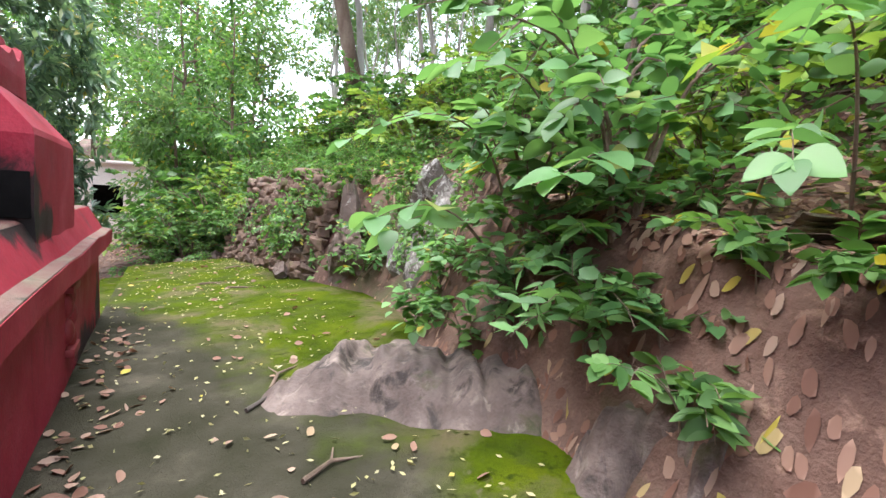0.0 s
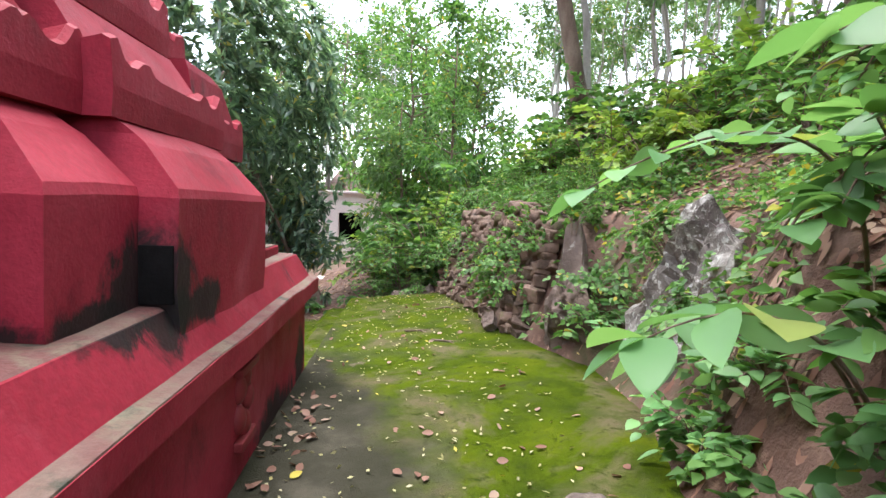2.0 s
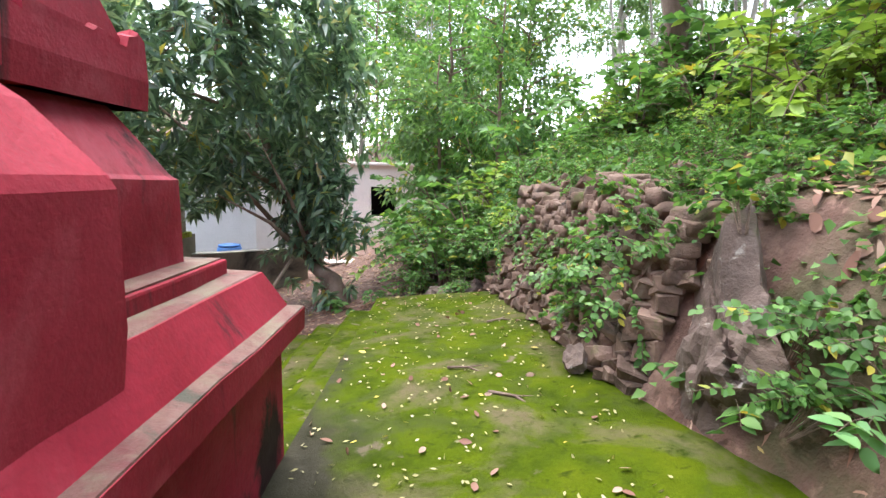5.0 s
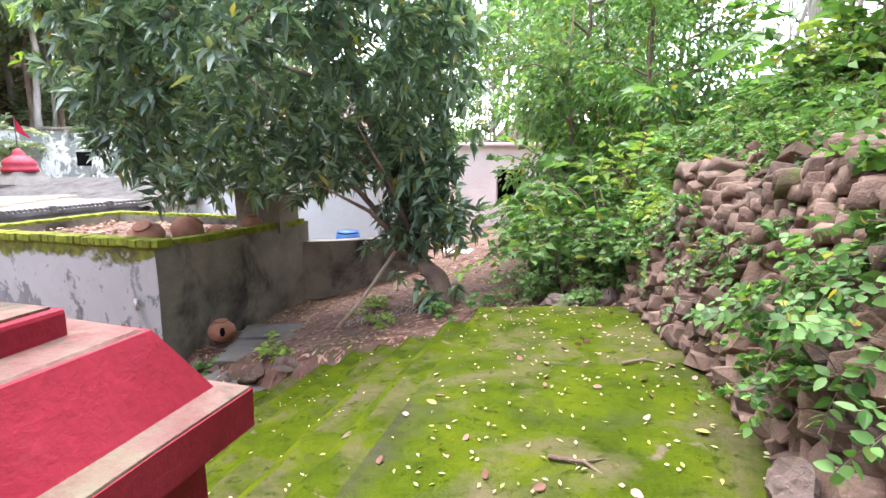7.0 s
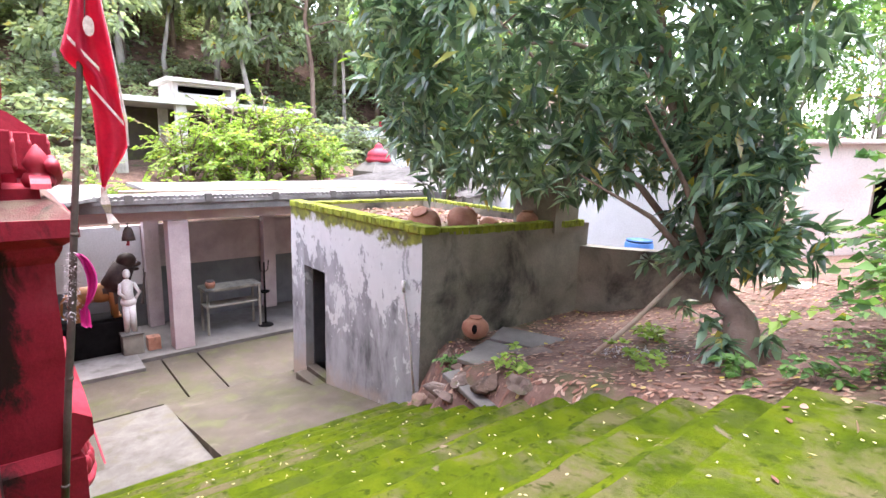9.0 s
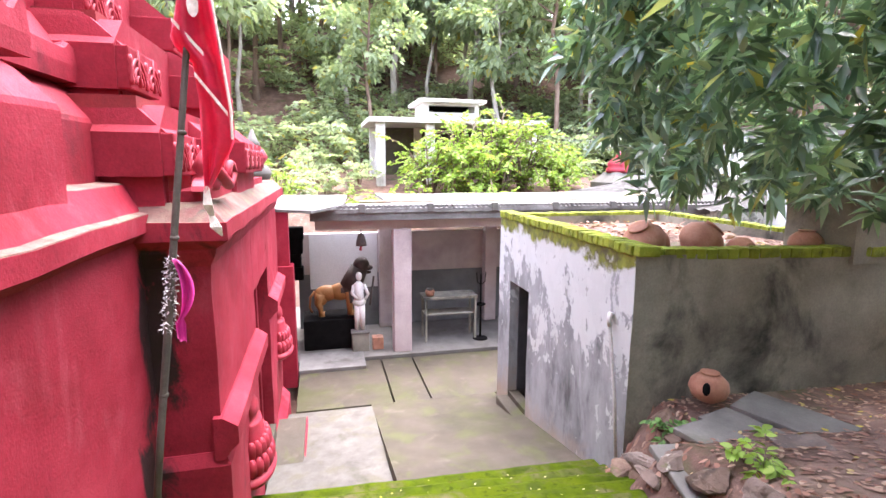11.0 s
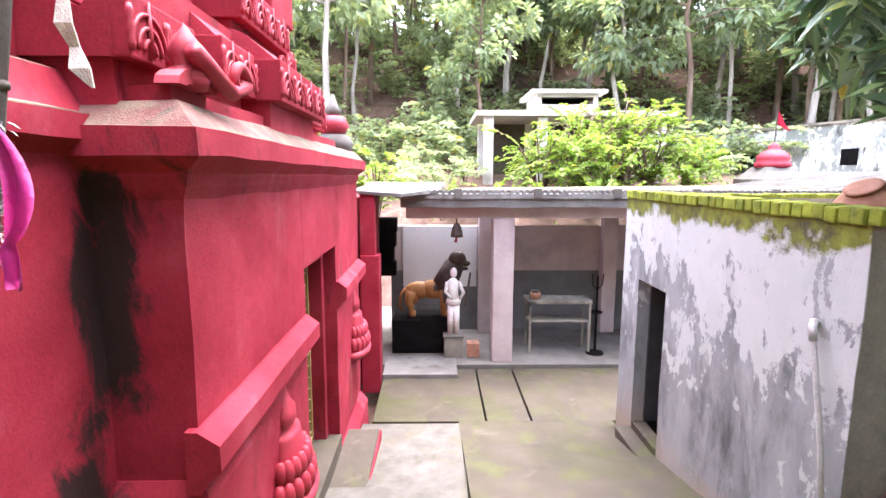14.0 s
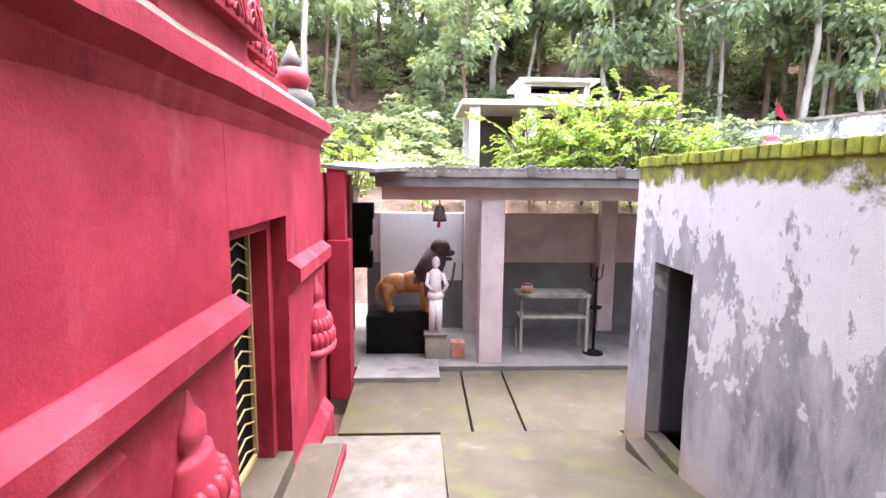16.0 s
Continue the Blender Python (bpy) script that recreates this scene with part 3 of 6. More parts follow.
# mossy landing along the temple
bm = bmesh.new()
lay = []
for j in range(56):
    y = -4 + 0.24 * j
    lay.append([bm.verts.new((x, y, landing_z(x, y) + 0.012 * noise.noise((x * 2, y * 2, 5)))) for x in [-0.5 + 0.185 * i for i in range(14)]])
for a, b in zip(lay, lay[1:]):
    for i in range(13):
        bm.faces.new((a[i], a[i + 1], b[i + 1], b[i]))
tagged(part("pavement", bm, MOSS_PATH, None, smooth=True), "concrete landing covered in bright green moss", "pavement", kind="structure")

# steps down to the court
STEPS, TREAD = 13, 0.404
stairs = thing("stairs", "wide concrete steps covered in green moss beside the red temple", "stairs", kind="structure")
for i in range(STEPS):
    x1 = -0.46 - i * TREAD
    z1 = 0.06 - 0.185 * i
    y1 = 9.2 + 0.22 * noise.noise((i * 1.7, 0.4, 0)) + 0.045 * i
    bm = bmesh.new()
    cols = []
    n = 26
    for j in range(n + 1):
        y = 5.25 + (y1 - 5.25) * j / n
        w = 0.022 * noise.noise((i * 3.1, y * 2.2, 1))
        dz = -0.03 * max(0, y - 5.3) + 0.012 * noise.noise((y * 3, i, 4))
        prof = ((x1 - TREAD - 0.06, z1 - 0.45), (x1 - TREAD - 0.06, z1 - 0.02), (x1 - 0.3, z1), (x1 - 0.075 + w * 2, z1), (x1 - 0.015 + w, z1 - 0.025), (x1 + w, z1 - 0.08), (x1 + w * 0.5, z1 - 0.45))
        # treads run west and down: the nosing lies on the west side
        cols.append([bm.verts.new((2 * x1 - TREAD - px, y, pz + dz)) for px, pz in prof])
    for a, b in zip(cols, cols[1:]):
        for q in range(6):
            bm.faces.new((a[q], b[q], b[q + 1], a[q + 1])).material_index = 1 if q >= 3 else 0
    bm.faces.new(cols[0])
    bm.faces.new(cols[-1][::-1])
    bmesh.ops.recalc_face_normals(bm, faces=bm.faces)
    part("step", bm, MOSS, stairs).data.materials.append(EDGE)

# ramp, apron and court
bm = loft([[(-9.5, 7.36, -3.7), (-5.65, 7.36, -3.7), (-5.65, 9.81, -3.7), (-9.5, 9.81, -3.7)], [(-9.5, 7.36, -3.165), (-5.65, 7.36, -2.42), (-5.65, 9.81, -2.42), (-9.5, 9.81, -3.165)]])
tagged(part("ramp", bm, CONCRETE, None), "sloping slab of damp stained concrete", "ramp", kind="structure")
APRON = surface("patched_cement", [(0.062, 0.055, 0.047), (0.088, 0.081, 0.071), (0.122, 0.112, 0.10)], 3, 50, 0.8, 0.3,
                [((0.085, 0.078, 0.055), 2.6, 0.50, 0.62, (1, 1, 1)), ((0.05, 0.048, 0.03), 1.2, 0.58, 0.72, (1, 1, 1))])
bm = worn(loft([[(-9.25, 5.76, -3.7), (-5.7, 5.76, -3.7), (-5.7, 7.352, -3.7), (-9.25, 7.352, -3.7)], [(-9.25, 5.76, -3.07), (-5.7, 5.76, -2.62), (-5.7, 7.352, -2.62), (-9.25, 7.352, -3.07)]]), 0.004)
tagged(part("apron", bm, APRON, None), "pale patched cement apron before the temple door", "pavement", kind="structure")
tagged(part("door_step", boxes((-8.62, 5.5, -3.4, -6.0, 6.2, -2.82), bevel=0.02), CONCRETE, None), "worn concrete door step with red painted edge", "step", kind="structure")
tagged(part("riser_trim", boxes((-8.64, 6.205, -3.02, -6.0, 6.225, -2.84)), RED, None), "red painted riser of the door step", "trim", kind="structure")
court = thing("court", "damp concrete courtyard slabs with dark open joints", "pavement", kind="structure")
for x0, y0, x1, y1 in ((-11.75, 5.98, -9.52, 7.785), (-11.75, 7.82, -9.52, 8.515), (-11.75, 8.55, -9.52, 20)):
    part("slab", boxes((x0, y0, -3.7, x1, y1, -3.175), bevel=0.012), CONCRETE, court)

# ---- temple tower ----
temple = thing("temple_tower", "red limewashed temple tower with stepped mouldings and stained ledges", "temple")
X1, Y1, X0, Y0 = -0.5, 5.3, -5.2, -5.0


part("plinth_wall", worn(moulding(X0, Y0, X1, Y1, [(0, -3.6), (0, 0.80), (0.03, 0.83)])), RED, temple)
part("ledge_soffit", worn(moulding(X0, Y0, X1, Y1, [(0.03, 0.83), (0.09, 0.87), (0.09, 0.985)])), RED, temple)
part("ledge_top", worn(moulding(X0, Y0, X1, Y1, [(0.088, 0.98), (0.085, 0.992), (0.025, 1.005)])), RED_TOP, temple, "faded stained top of the ledge")
part("ledge_slope", worn(moulding(X0, Y0, X1, Y1, [(0.027, 1.0), (-0.07, 1.19)])), RED, temple)
part("shelf", worn(moulding(X0, Y0, X1, Y1, [(-0.07, 1.185), (-0.09, 1.2), (-0.34, 1.215)]), 0.01), RED_TOP, temple, "weathered shelf with grey crust")
part("step_course", worn(boxes((X1 - 1.2, 4.12, 1.15, X1 - 0.18, Y1 - 0.18, 1.265), (-1.6, Y1 - 0.9, 1.15, X1 - 0.18, Y1 - 0.18, 1.263), bevel=0.012), 0.003), RED, temple)
part("step_top", boxes((X1 - 1.15, 4.16, 1.262, X1 - 0.2, Y1 - 0.2, 1.27)), RED_TOP, temple)
part("core", worn(moulding(X0, Y0, X1, Y1, [(-0.5, 1.1), (-0.5, 1.66), (-0.62, 1.85), (-0.62, 2.3)])), RED, temple)
part("corner_block", worn(loft([[(-2.2 + 0.0, 4.1, z), (X1 - o, 4.1, z), (X1 - o, Y1 - o, z), (-2.2, Y1 - o, z)] for o, z in ((0.31, 1.2), (0.31, 1.62), (0.33, 1.635), (0.46, 1.84), (0.5, 1.9))])), RED, temple)


def bulge(lo, hi, along, face, side):
    """A block swelling from the wall: straight below, with a sloped shoulder."""
    rings = []
    for o, s, z in ((0.0, 0.03, 1.08), (0.0, 0.0, 1.25), (0.0, 0.0, 1.6), (0.012, 0.012, 1.635), (0.15, 0.07, 1.80), (0.19, 0.085, 1.83), (0.28, 0.09, 1.9)):
        a, b = lo + s, hi - s
        rings.append([(face - 1.0, a, z), (face - o, a, z), (face - o, b, z), (face - 1.0, b, z)])
    if along == 'x':
        rings = [[(y, x, z) for x, y, z in r][::-1] for r in rings]
    return worn(loft(rings))


for lo, hi, face in ((2.95, 4.12, -0.52), (2.47, 2.97, -0.66), (1.25, 2.49, -0.82), (0.3, 1.27, -0.66), (-3.5, 0.32, -0.52)):
    part("bulged_block", bulge(lo, hi, 'y', face, 1), RED, temple)
for lo, hi, face in ((-3.5, -2.25, Y1 - 0.04), (-4.7, -3.55, Y1 - 0.22)):
    part("bulged_block", bulge(lo, hi, 'x', face, 1), RED, temple)
# proud black block: the niche's shade painted, with no hollow behind it
part("soot_niche", boxes((-0.655, 2.938, 1.215, -0.535, 2.96, 1.43), bevel=0.004), BLACK_AND_SHADE, temple, "black block painted as the dark of a sooty niche")


def horned_band(lo, hi, face, z0, z1, axis):
    """A band with a flat face, rounded swelling top and upturned horns."""
    n = 24
    bm = bmesh.new()
    rows = []
    for i in range(n + 1):
        t = i / n
        u = lo + (hi - lo) * t
        e = min(t, 1 - t) * (hi - lo)
        horn = 0.09 * math.exp(-((e - 0.03) / 0.05) ** 2) + 0.05 * math.exp(-((e - 0.26) / 0.05) ** 2)
        top = z1 + horn
        prof = ((face - 0.6, z0), (face, z0), (face + 0.008, (z0 + z1) / 2), (face, top - 0.015), (face - 0.03, top), (face - 0.10, top - 0.02), (face - 0.12, z1), (face - 0.6, z1 + 0.03))
        rows.append([bm.verts.new((a, u, b) if axis == 'y' else (u, a, b)) for a, b in prof])
    for a, b in zip(rows, rows[1:]):
        for q in range(8):
            bm.faces.new((a[q], b[q], b[(q + 1) % 8], a[(q + 1) % 8]))
    bm.faces.new(rows[0])
    bm.faces.new(rows[-1][::-1])
    bmesh.ops.recalc_face_normals(bm, faces=bm.faces)
    return bm


# tiers that step back as they rise
for tier, (z0, z1, back) in enumerate(((1.88, 2.10, 0.0), (2.38, 2.6, 0.30), (2.92, 3.14, 0.58), (3.45, 3.65, 0.85))):
    for lo, hi, f in ((2.98, 4.1, -0.76), (2.42, 3.0, -0.86), (1.2, 2.44, -0.98), (0.3, 1.24, -0.86), (-3.5, 0.32, -0.76), (4.02, 4.98, -0.92)):
        hi2 = hi - back * 0.9 if hi > 4.5 else hi
        if hi2 - lo < 0.25:
            continue
        part("tier_band", horned_band(lo, hi2, f - back, z0, z1, 'y'), RED, temple)
        part("tier_slope", worn(loft([[(f - back - 0.8, lo + s, z), (f - back - o, lo + s, z), (f - back - o, hi2 - s, z), (f - back - 0.8, hi2 - s, z)] for o, s, z in ((0.11, 0.03, z1 - 0.02), (0.11, 0.03, z1 + 0.03), (0.26, 0.06, z1 + 0.25), (0.4, 0.08, z1 + 0.3))]), 0.004), RED, temple)
    for lo, hi, f in ((-2.2, -0.92 - back, 4.98), (-3.6, -2.25, 5.12), (-4.75, -3.65, 4.95)):
        if hi - lo < 0.25:
            continue
        part("tier_band", horned_band(lo, hi, f - back, z0, z1, 'x'), RED, temple)
        part("tier_slope", worn(loft([[(lo + s, f - back - 0.8, z), (hi - s, f - back - 0.8, z), (hi - s, f - back - o, z), (lo + s, f - back - o, z)] for o, s, z in ((0.11, 0.03, z1 - 0.02), (0.11, 0.03, z1 + 0.03), (0.26, 0.06, z1 + 0.25), (0.4, 0.08, z1 + 0.3))]), 0.004), RED, temple)
    # core in a darker red: the shade between the bands is painted in
    part("tier_core", moulding(X0, Y0, X1, Y1, [(-0.62 - back, z0 - 0.2), (-0.62 - back, z1 + 0.3)]), DEEP_RED_AND_SHADE, temple)
part("spire", moulding(X0, Y0, X1, Y1, [(-1.5, 3.6), (-1.6, 5.0), (-1.9, 6.5)]), RED, temple)

# carved ornament on the plinth below the ledge
bm = bmesh.new()
for k in range(5):
    a = k * 1.25
    bmesh.ops.create_uvsphere(bm, u_segments=10, v_segments=6, radius=0.06, matrix=Matrix.Translation((-0.5, 3.62 + 0.07 * math.cos(a), 0.60 + 0.10 * math.sin(a) * 1.3)) @ Matrix.Diagonal((0.7, 1, 1.3, 1)))
box(bm, -0.53, 3.5, 0.38, -0.455, 3.74, 0.43, bevel=0.008)
box(bm, -0.53, 3.48, 0.76, -0.45, 3.76, 0.8, bevel=0.008)
part("carving", bm, DEEP_RED_AND_SHADE, temple, "small red carved figure on the plinth", smooth=True)

# ---- temple hall ----
hall = thing("temple_hall", "bright red temple hall with heavy cornice and carved stepped roof", "temple")
HX0, HX1, HY = -11.35, -4.4, 5.75
part("wall", worn(boxes((-6.6, 2, -3.6, HX1, HY, 0.65)), 0.006), RED, hall)
part("wall", worn(boxes((-9.9, 2, -3.6, -8.1, HY, 0.65)), 0.006), RED, hall)
part("end_wall", worn(boxes((HX0, 2, -3.6, -9.9, 5.55, 0.32)), 0.006), RED, hall)
part("lintel_wall", worn(boxes((-8.1, 2, -0.15, -6.6, HY, 0.65)), 0.006), RED, hall)
part("inner_jamb", boxes((-8.1, 5.3, -2.7, -7.96, 5.6, -0.15), (-6.74, 5.3, -2.7, -6.6, 5.6, -0.15), (-7.96, 5.3, -0.27, -6.74, 5.6, -0.15)), RED, hall)
part("sill", boxes((-8.1, 5.0, -3.4, -6.6, 5.77, -2.62), bevel=0.01), CONCRETE, hall)
# black panel painting the shade inside the temple doorway
part("inner_wall", boxes((-8.1, 4.6, -3.0, -6.6, 4.7, -0.1)), BLACK_AND_SHADE, hall)
part("cornice", worn(moulding(-9.8, 2, HX1, HY, [(0, 0.58), (0.03, 0.64), (0.05, 0.70), (0.05, 0.72), (0.15, 0.80), (0.15, 0.93)])), RED, hall)
part("cornice_top", worn(moulding(-9.8, 2, HX1, HY, [(0.148, 0.925), (0.13, 0.935), (0.0, 1.06), (-0.2, 1.065)])), RED_TOP, hall, "sloped cornice top stained grey and green")
part("roof_step", worn(moulding(HX0 + 2.8, 2, HX1, HY, [(-0.04, 1.05), (-0.04, 1.14), (-0.2, 1.145)]), 0.004), RED, hall)
for x0, x1 in ((-6.6, -4.34), (-9.88, -8.1)):
    part("band", worn(loft([[(x0, HY - 0.05, z), (x1, HY - 0.05, z), (x1, HY + o, z), (x0, HY + o, z)] for o, z in ((0.02, -0.95), (0.07, -0.88), (0.13, -0.82), (0.13, -0.68), (0.02, -0.6))]), 0.004), RED, hall)
part("corner_base", worn(moulding(-5.1, 3, HX1, HY, [(0.06, -3.6), (0.06, -1.0), (0.01, -0.9)]), 0.004), RED, hall)
part("wall_foot", worn(loft([[(-9.88, 5.7, z), (-8.1, 5.7, z), (-8.1, HY + o, z), (-9.88, HY + o, z)] for o, z in ((0.12, -3.6), (0.12, -2.95), (0.0, -2.8))]), 0.004), RED, hall)
part("pilaster", boxes((-11.5, 5.6, -3.4, -11.1, 5.95, -0.75), (-11.42, 5.6, -0.75, -11.18, 5.88, 0.4), bevel=0.015), RED, hall)
# flush with the wall; the recess's shade is only its darker colour
part("slot", boxes((-9.4, 5.72, -2.7, -8.85, 5.752, -1.95)), DEEP_RED_AND_SHADE, hall, "flush panel painted darker to show a recess in shade")

def flatten(bm, y, k):
    """Press a turned shape against the wall at y."""
    for v in bm.verts:
        v.co.y = y + (v.co.y - y) * k
    return bm


for x in (-5.85, -9.45):
    s = 1.0
    niche = part("lotus_relief", flatten(lathe([(0.0, 0.0), (0.30, 0.0), (0.42, 0.06), (0.44, 0.12), (0.36, 0.14), (0.30, 0.17), (0.27, 0.4), (0.2, 0.62), (0.19, 0.66), (0.10, 0.68), (0.15, 0.74), (0.14, 0.84), (0.06, 0.92), (0.02, 1.02), (0, 1.03)], 24, (x, HY, -2.02)), HY, 0.55), RELIEF, hall, "raised lotus-bud ornament with petal skirt", smooth=True)
    for k in range(9):
        a = math.pi * (k + 0.5) / 9
        for r, z, h in ((0.27, -1.62, 0.2), (0.33, -1.78, 0.22)):
            bm = bmesh.new()
            bmesh.ops.create_uvsphere(bm, u_segments=8, v_segments=6, radius=0.055, matrix=Matrix.Translation((x + r * math.cos(a), HY + 0.55 * r * math.sin(a), z)) @ Matrix.Diagonal((1, 1, 2.0, 1)))
            part("petal", bm, RELIEF, niche, smooth=True)


def scroll_panel(x0, x1, y, z0, z1, parent):
    """A projecting panel with raised arches and scrolls on its face."""
    p = part("panel", boxes((x0, y - 0.6, z0, x1, y, z1), bevel=0.012), RED, parent)
    n = max(2, round((x1 - x0) / 0.33))
    for i in range(n):
        cx = x0 + (x1 - x0) * (i + 0.5) / n
        h, w = (z1 - z0), (x1 - x0) / n * 0.46
        bm = bmesh.new()
        for r in (1.0, 0.66, 0.34):
            arc = [(cx + w * r * math.cos(a), y + 0.004, z0 + 0.16 * h + h * 0.6 * r * math.sin(a)) for a in [math.pi * k / 10 for k in range(11)]]
            tube(arc, [0.013] * 11, 5, bm)
        tube([(cx, y + 0.006, z0 + 0.1 * h), (cx, y + 0.012, z0 + h * 0.98)], [0.02, 0.006], 5, bm)
        for sgn in (-1, 1):
            tube([(cx + sgn * w * 1.02, y + 0.004, z0 + h * 0.1 + h * 0.7 * k / 6) for k in range(7)], [0.012 + 0.01 * math.sin(k * 1.6) ** 2 for k in range(7)], 5, bm)
        part("scroll", bm, RELIEF, p, smooth=True)
    return p


CX = -6.45
for z, back in ((1.25, 0.0), (1.86, 0.30), (2.4, 0.62)):
    for sgn in (1, -1):
        for a, b, y in ((1.42, 2.1, 5.58), (0.78, 1.34, 5.70)):
            a2, b2 = a - back * 0.7, b - back * 0.7
            if a2 < 0.6:
                continue
            x0, x1 = sorted((CX + sgn * a2, CX + sgn * b2))
            scroll_panel(x0, x1, y - back, z, z + 0.3, hall)
            part("neck", boxes((x0 + 0.03, y - back - 0.6, z - 0.25, x1 - 0.03, y - back - 0.1, z)), RED, hall)
            part("shoulder", worn(loft([[(x0 + s, y - back - 0.7, q), (x1 - s, y - back - 0.7, q), (x1 - s, y - back - o, q), (x0 + s, y - back - o, q)] for o, s, q in ((0.03, 0.02, z + 0.29), (0.24, 0.05, z + 0.48), (0.3, 0.06, z + 0.52))]), 0.004), RED, hall)
    w = 0.70 - back * 0.35
    scroll_panel(CX - w, CX + w, 5.86 - back, z, z + 0.3, hall)
    part("neck", boxes((CX - w + 0.03, 5.0 - back, z - 0.25, CX + w - 0.03, 5.76 - back, z)), RED, hall)
    part("shoulder", worn(loft([[(CX - w + s, 5.1 - back, q), (CX + w - s, 5.1 - back, q), (CX + w - s, 5.86 - back - o, q), (CX - w + s, 5.86 - back - o, q)] for o, s, q in ((0.03, 0.02, z + 0.29), (0.26, 0.05, z + 0.48), (0.34, 0.06, z + 0.52))]), 0.004), RED, hall)
    # darker red paints the shade behind the panels
    part("roof_core", moulding(CX - 2.05, 1.5, CX + 2.05, 5.35, [(-back, z - 0.3), (-back, z + 0.55)]), DEEP_RED_AND_SHADE, hall)
    # the same tier seen on the east side
    part("east_tier", worn(loft([[(CX, 2, q), (CX + 2.12 - back * 0.7 - o, 2, q), (CX + 2.12 - back * 0.7 - o, 5.5 - back, q), (CX, 5.5 - back, q)] for o, q in ((0.1, z - 0.25), (0.1, z), (0, z), (0, z + 0.3), (0.2, z + 0.5))]), 0.004), RED, hall)
part("roof_top", moulding(CX - 1.0, 2.5, CX + 1.0, 4.6, [(0, 2.6), (0, 3.1), (-0.4, 3.4)]), RED, hall)
part("lion_stand", boxes((-7.5, 5.0, 2.2, -6.8, 5.5, 2.62), bevel=0.02), RED, hall)

# volute and bud on the corner of the cornice
bm = bmesh.new()
pts = []
for k in range(22):
    a = k * 0.33
    r = 0.11 * (1 - k / 26)
    pts.append((-5.02 - r * math.cos(a) * 1.1, 5.83, 1.25 + r * math.sin(a)))
tube([(-4.5, 5.8, 1.32), (-4.7, 5.83, 1.22), (-4.9, 5.83, 1.17)] + pts, [0.05, 0.05, 0.045] + [0.04 - 0.0012 * k for k in range(22)], 7, bm)
part("volute", bm, RELIEF, hall, "curled plaster volute", smooth=True)
part("bud", lathe([(0.0, 0), (0.09, 0), (0.11, 0.05), (0.09, 0.1), (0.06, 0.12), (0.095, 0.17), (0.055, 0.25), (0.015, 0.31), (0, 0.32)], 14, (-4.6, 5.72, 1.14)), RELIEF, hall, "plaster lotus bud", smooth=True)
part("bud_leaf", loft([[(-4.6 + 0.22 * c, 5.66, 1.14 + 0.10 * s), (-4.6 + 0.22 * c, 5.78, 1.14 + 0.10 * s), (-4.6 + 0.14 * c, 5.78, 1.14 + 0.02 * s), (-4.6 + 0.14 * c, 5.66, 1.14 + 0.02 * s)] for c, s in [(math.cos(a), math.sin(a)) for a in [math.pi * k / 8 for k in range(9)]]]), RELIEF, hall)


def blob(bm, at, r, turn=(0, 0, 0), seg=12):
    bmesh.ops.create_uvsphere(bm, u_segments=seg, v_segments=max(6, seg * 2 // 3), radius=1, matrix=pose(*at, *turn) @ Matrix.Diagonal((*r, 1)))
    return bm


def seated_lion(bm, m):
    for at, r, t in (((0, 0, 0.16), (0.15, 0.2, 0.13), (0, 0, 0)), ((0, -0.13, 0.13), (0.15, 0.13, 0.14), (0, 0, 0)), ((0, 0.12, 0.24), (0.12, 0.11, 0.17), (0, 0, 0)), ((0, 0.17, 0.40), (0.12, 0.11, 0.11), (0, 0, 0)),
                     ((0, 0.27, 0.37), (0.06, 0.07, 0.05), (0, 0, 0)), ((0.08, 0.14, 0.49), (0.03, 0.03, 0.04), (0, 0, 0)), ((-0.08, 0.14, 0.49), (0.03, 0.03, 0.04), (0, 0, 0)),
                     ((0.08, 0.2, 0.1), (0.045, 0.05, 0.13), (0, 0, 0)), ((-0.08, 0.2, 0.1), (0.045, 0.05, 0.13), (0, 0, 0)), ((0, -0.26, 0.2), (0.035, 0.035, 0.13), (20, 0, 0)), ((0, -0.05, 0.33), (0.1, 0.1, 0.1), (0, 0, 0))):
        bmesh.ops.create_uvsphere(bm, u_segments=10, v_segments=8, radius=1, matrix=m @ pose(*at, *t) @ Matrix.Diagonal((*r, 1)))
    return bm


tagged(part("lion_statue", seated_lion(bmesh.new(), pose(-7.15, 5.25, 2.615, 0, 0, -60) @ Matrix.Diagonal((0.95, 0.95, 0.8, 1))), RELIEF, None, smooth=True), "small red plaster seated lion on the temple roof", "statue")

# finial at the end of the cornice
kal = thing("roof_finial", "white and red banded pot finial on the temple cornice", "finial", (-9.75, 5.45, 1.05))
part("base", lathe([(0, 0), (0.24, 0), (0.3, 0.12), (0.24, 0.24), (0.16, 0.28)], 16), PALE, kal, smooth=True)
part("pot", lathe([(0.0, 0.26), (0.17, 0.27), (0.24, 0.4), (0.17, 0.53), (0.08, 0.56)], 16), RELIEF, kal, "red pot", smooth=True)
part("cap", lathe([(0, 0.54), (0.1, 0.55), (0.13, 0.63), (0.08, 0.7), (0.02, 0.86), (0, 0.87)], 14), PALE, kal, smooth=True)

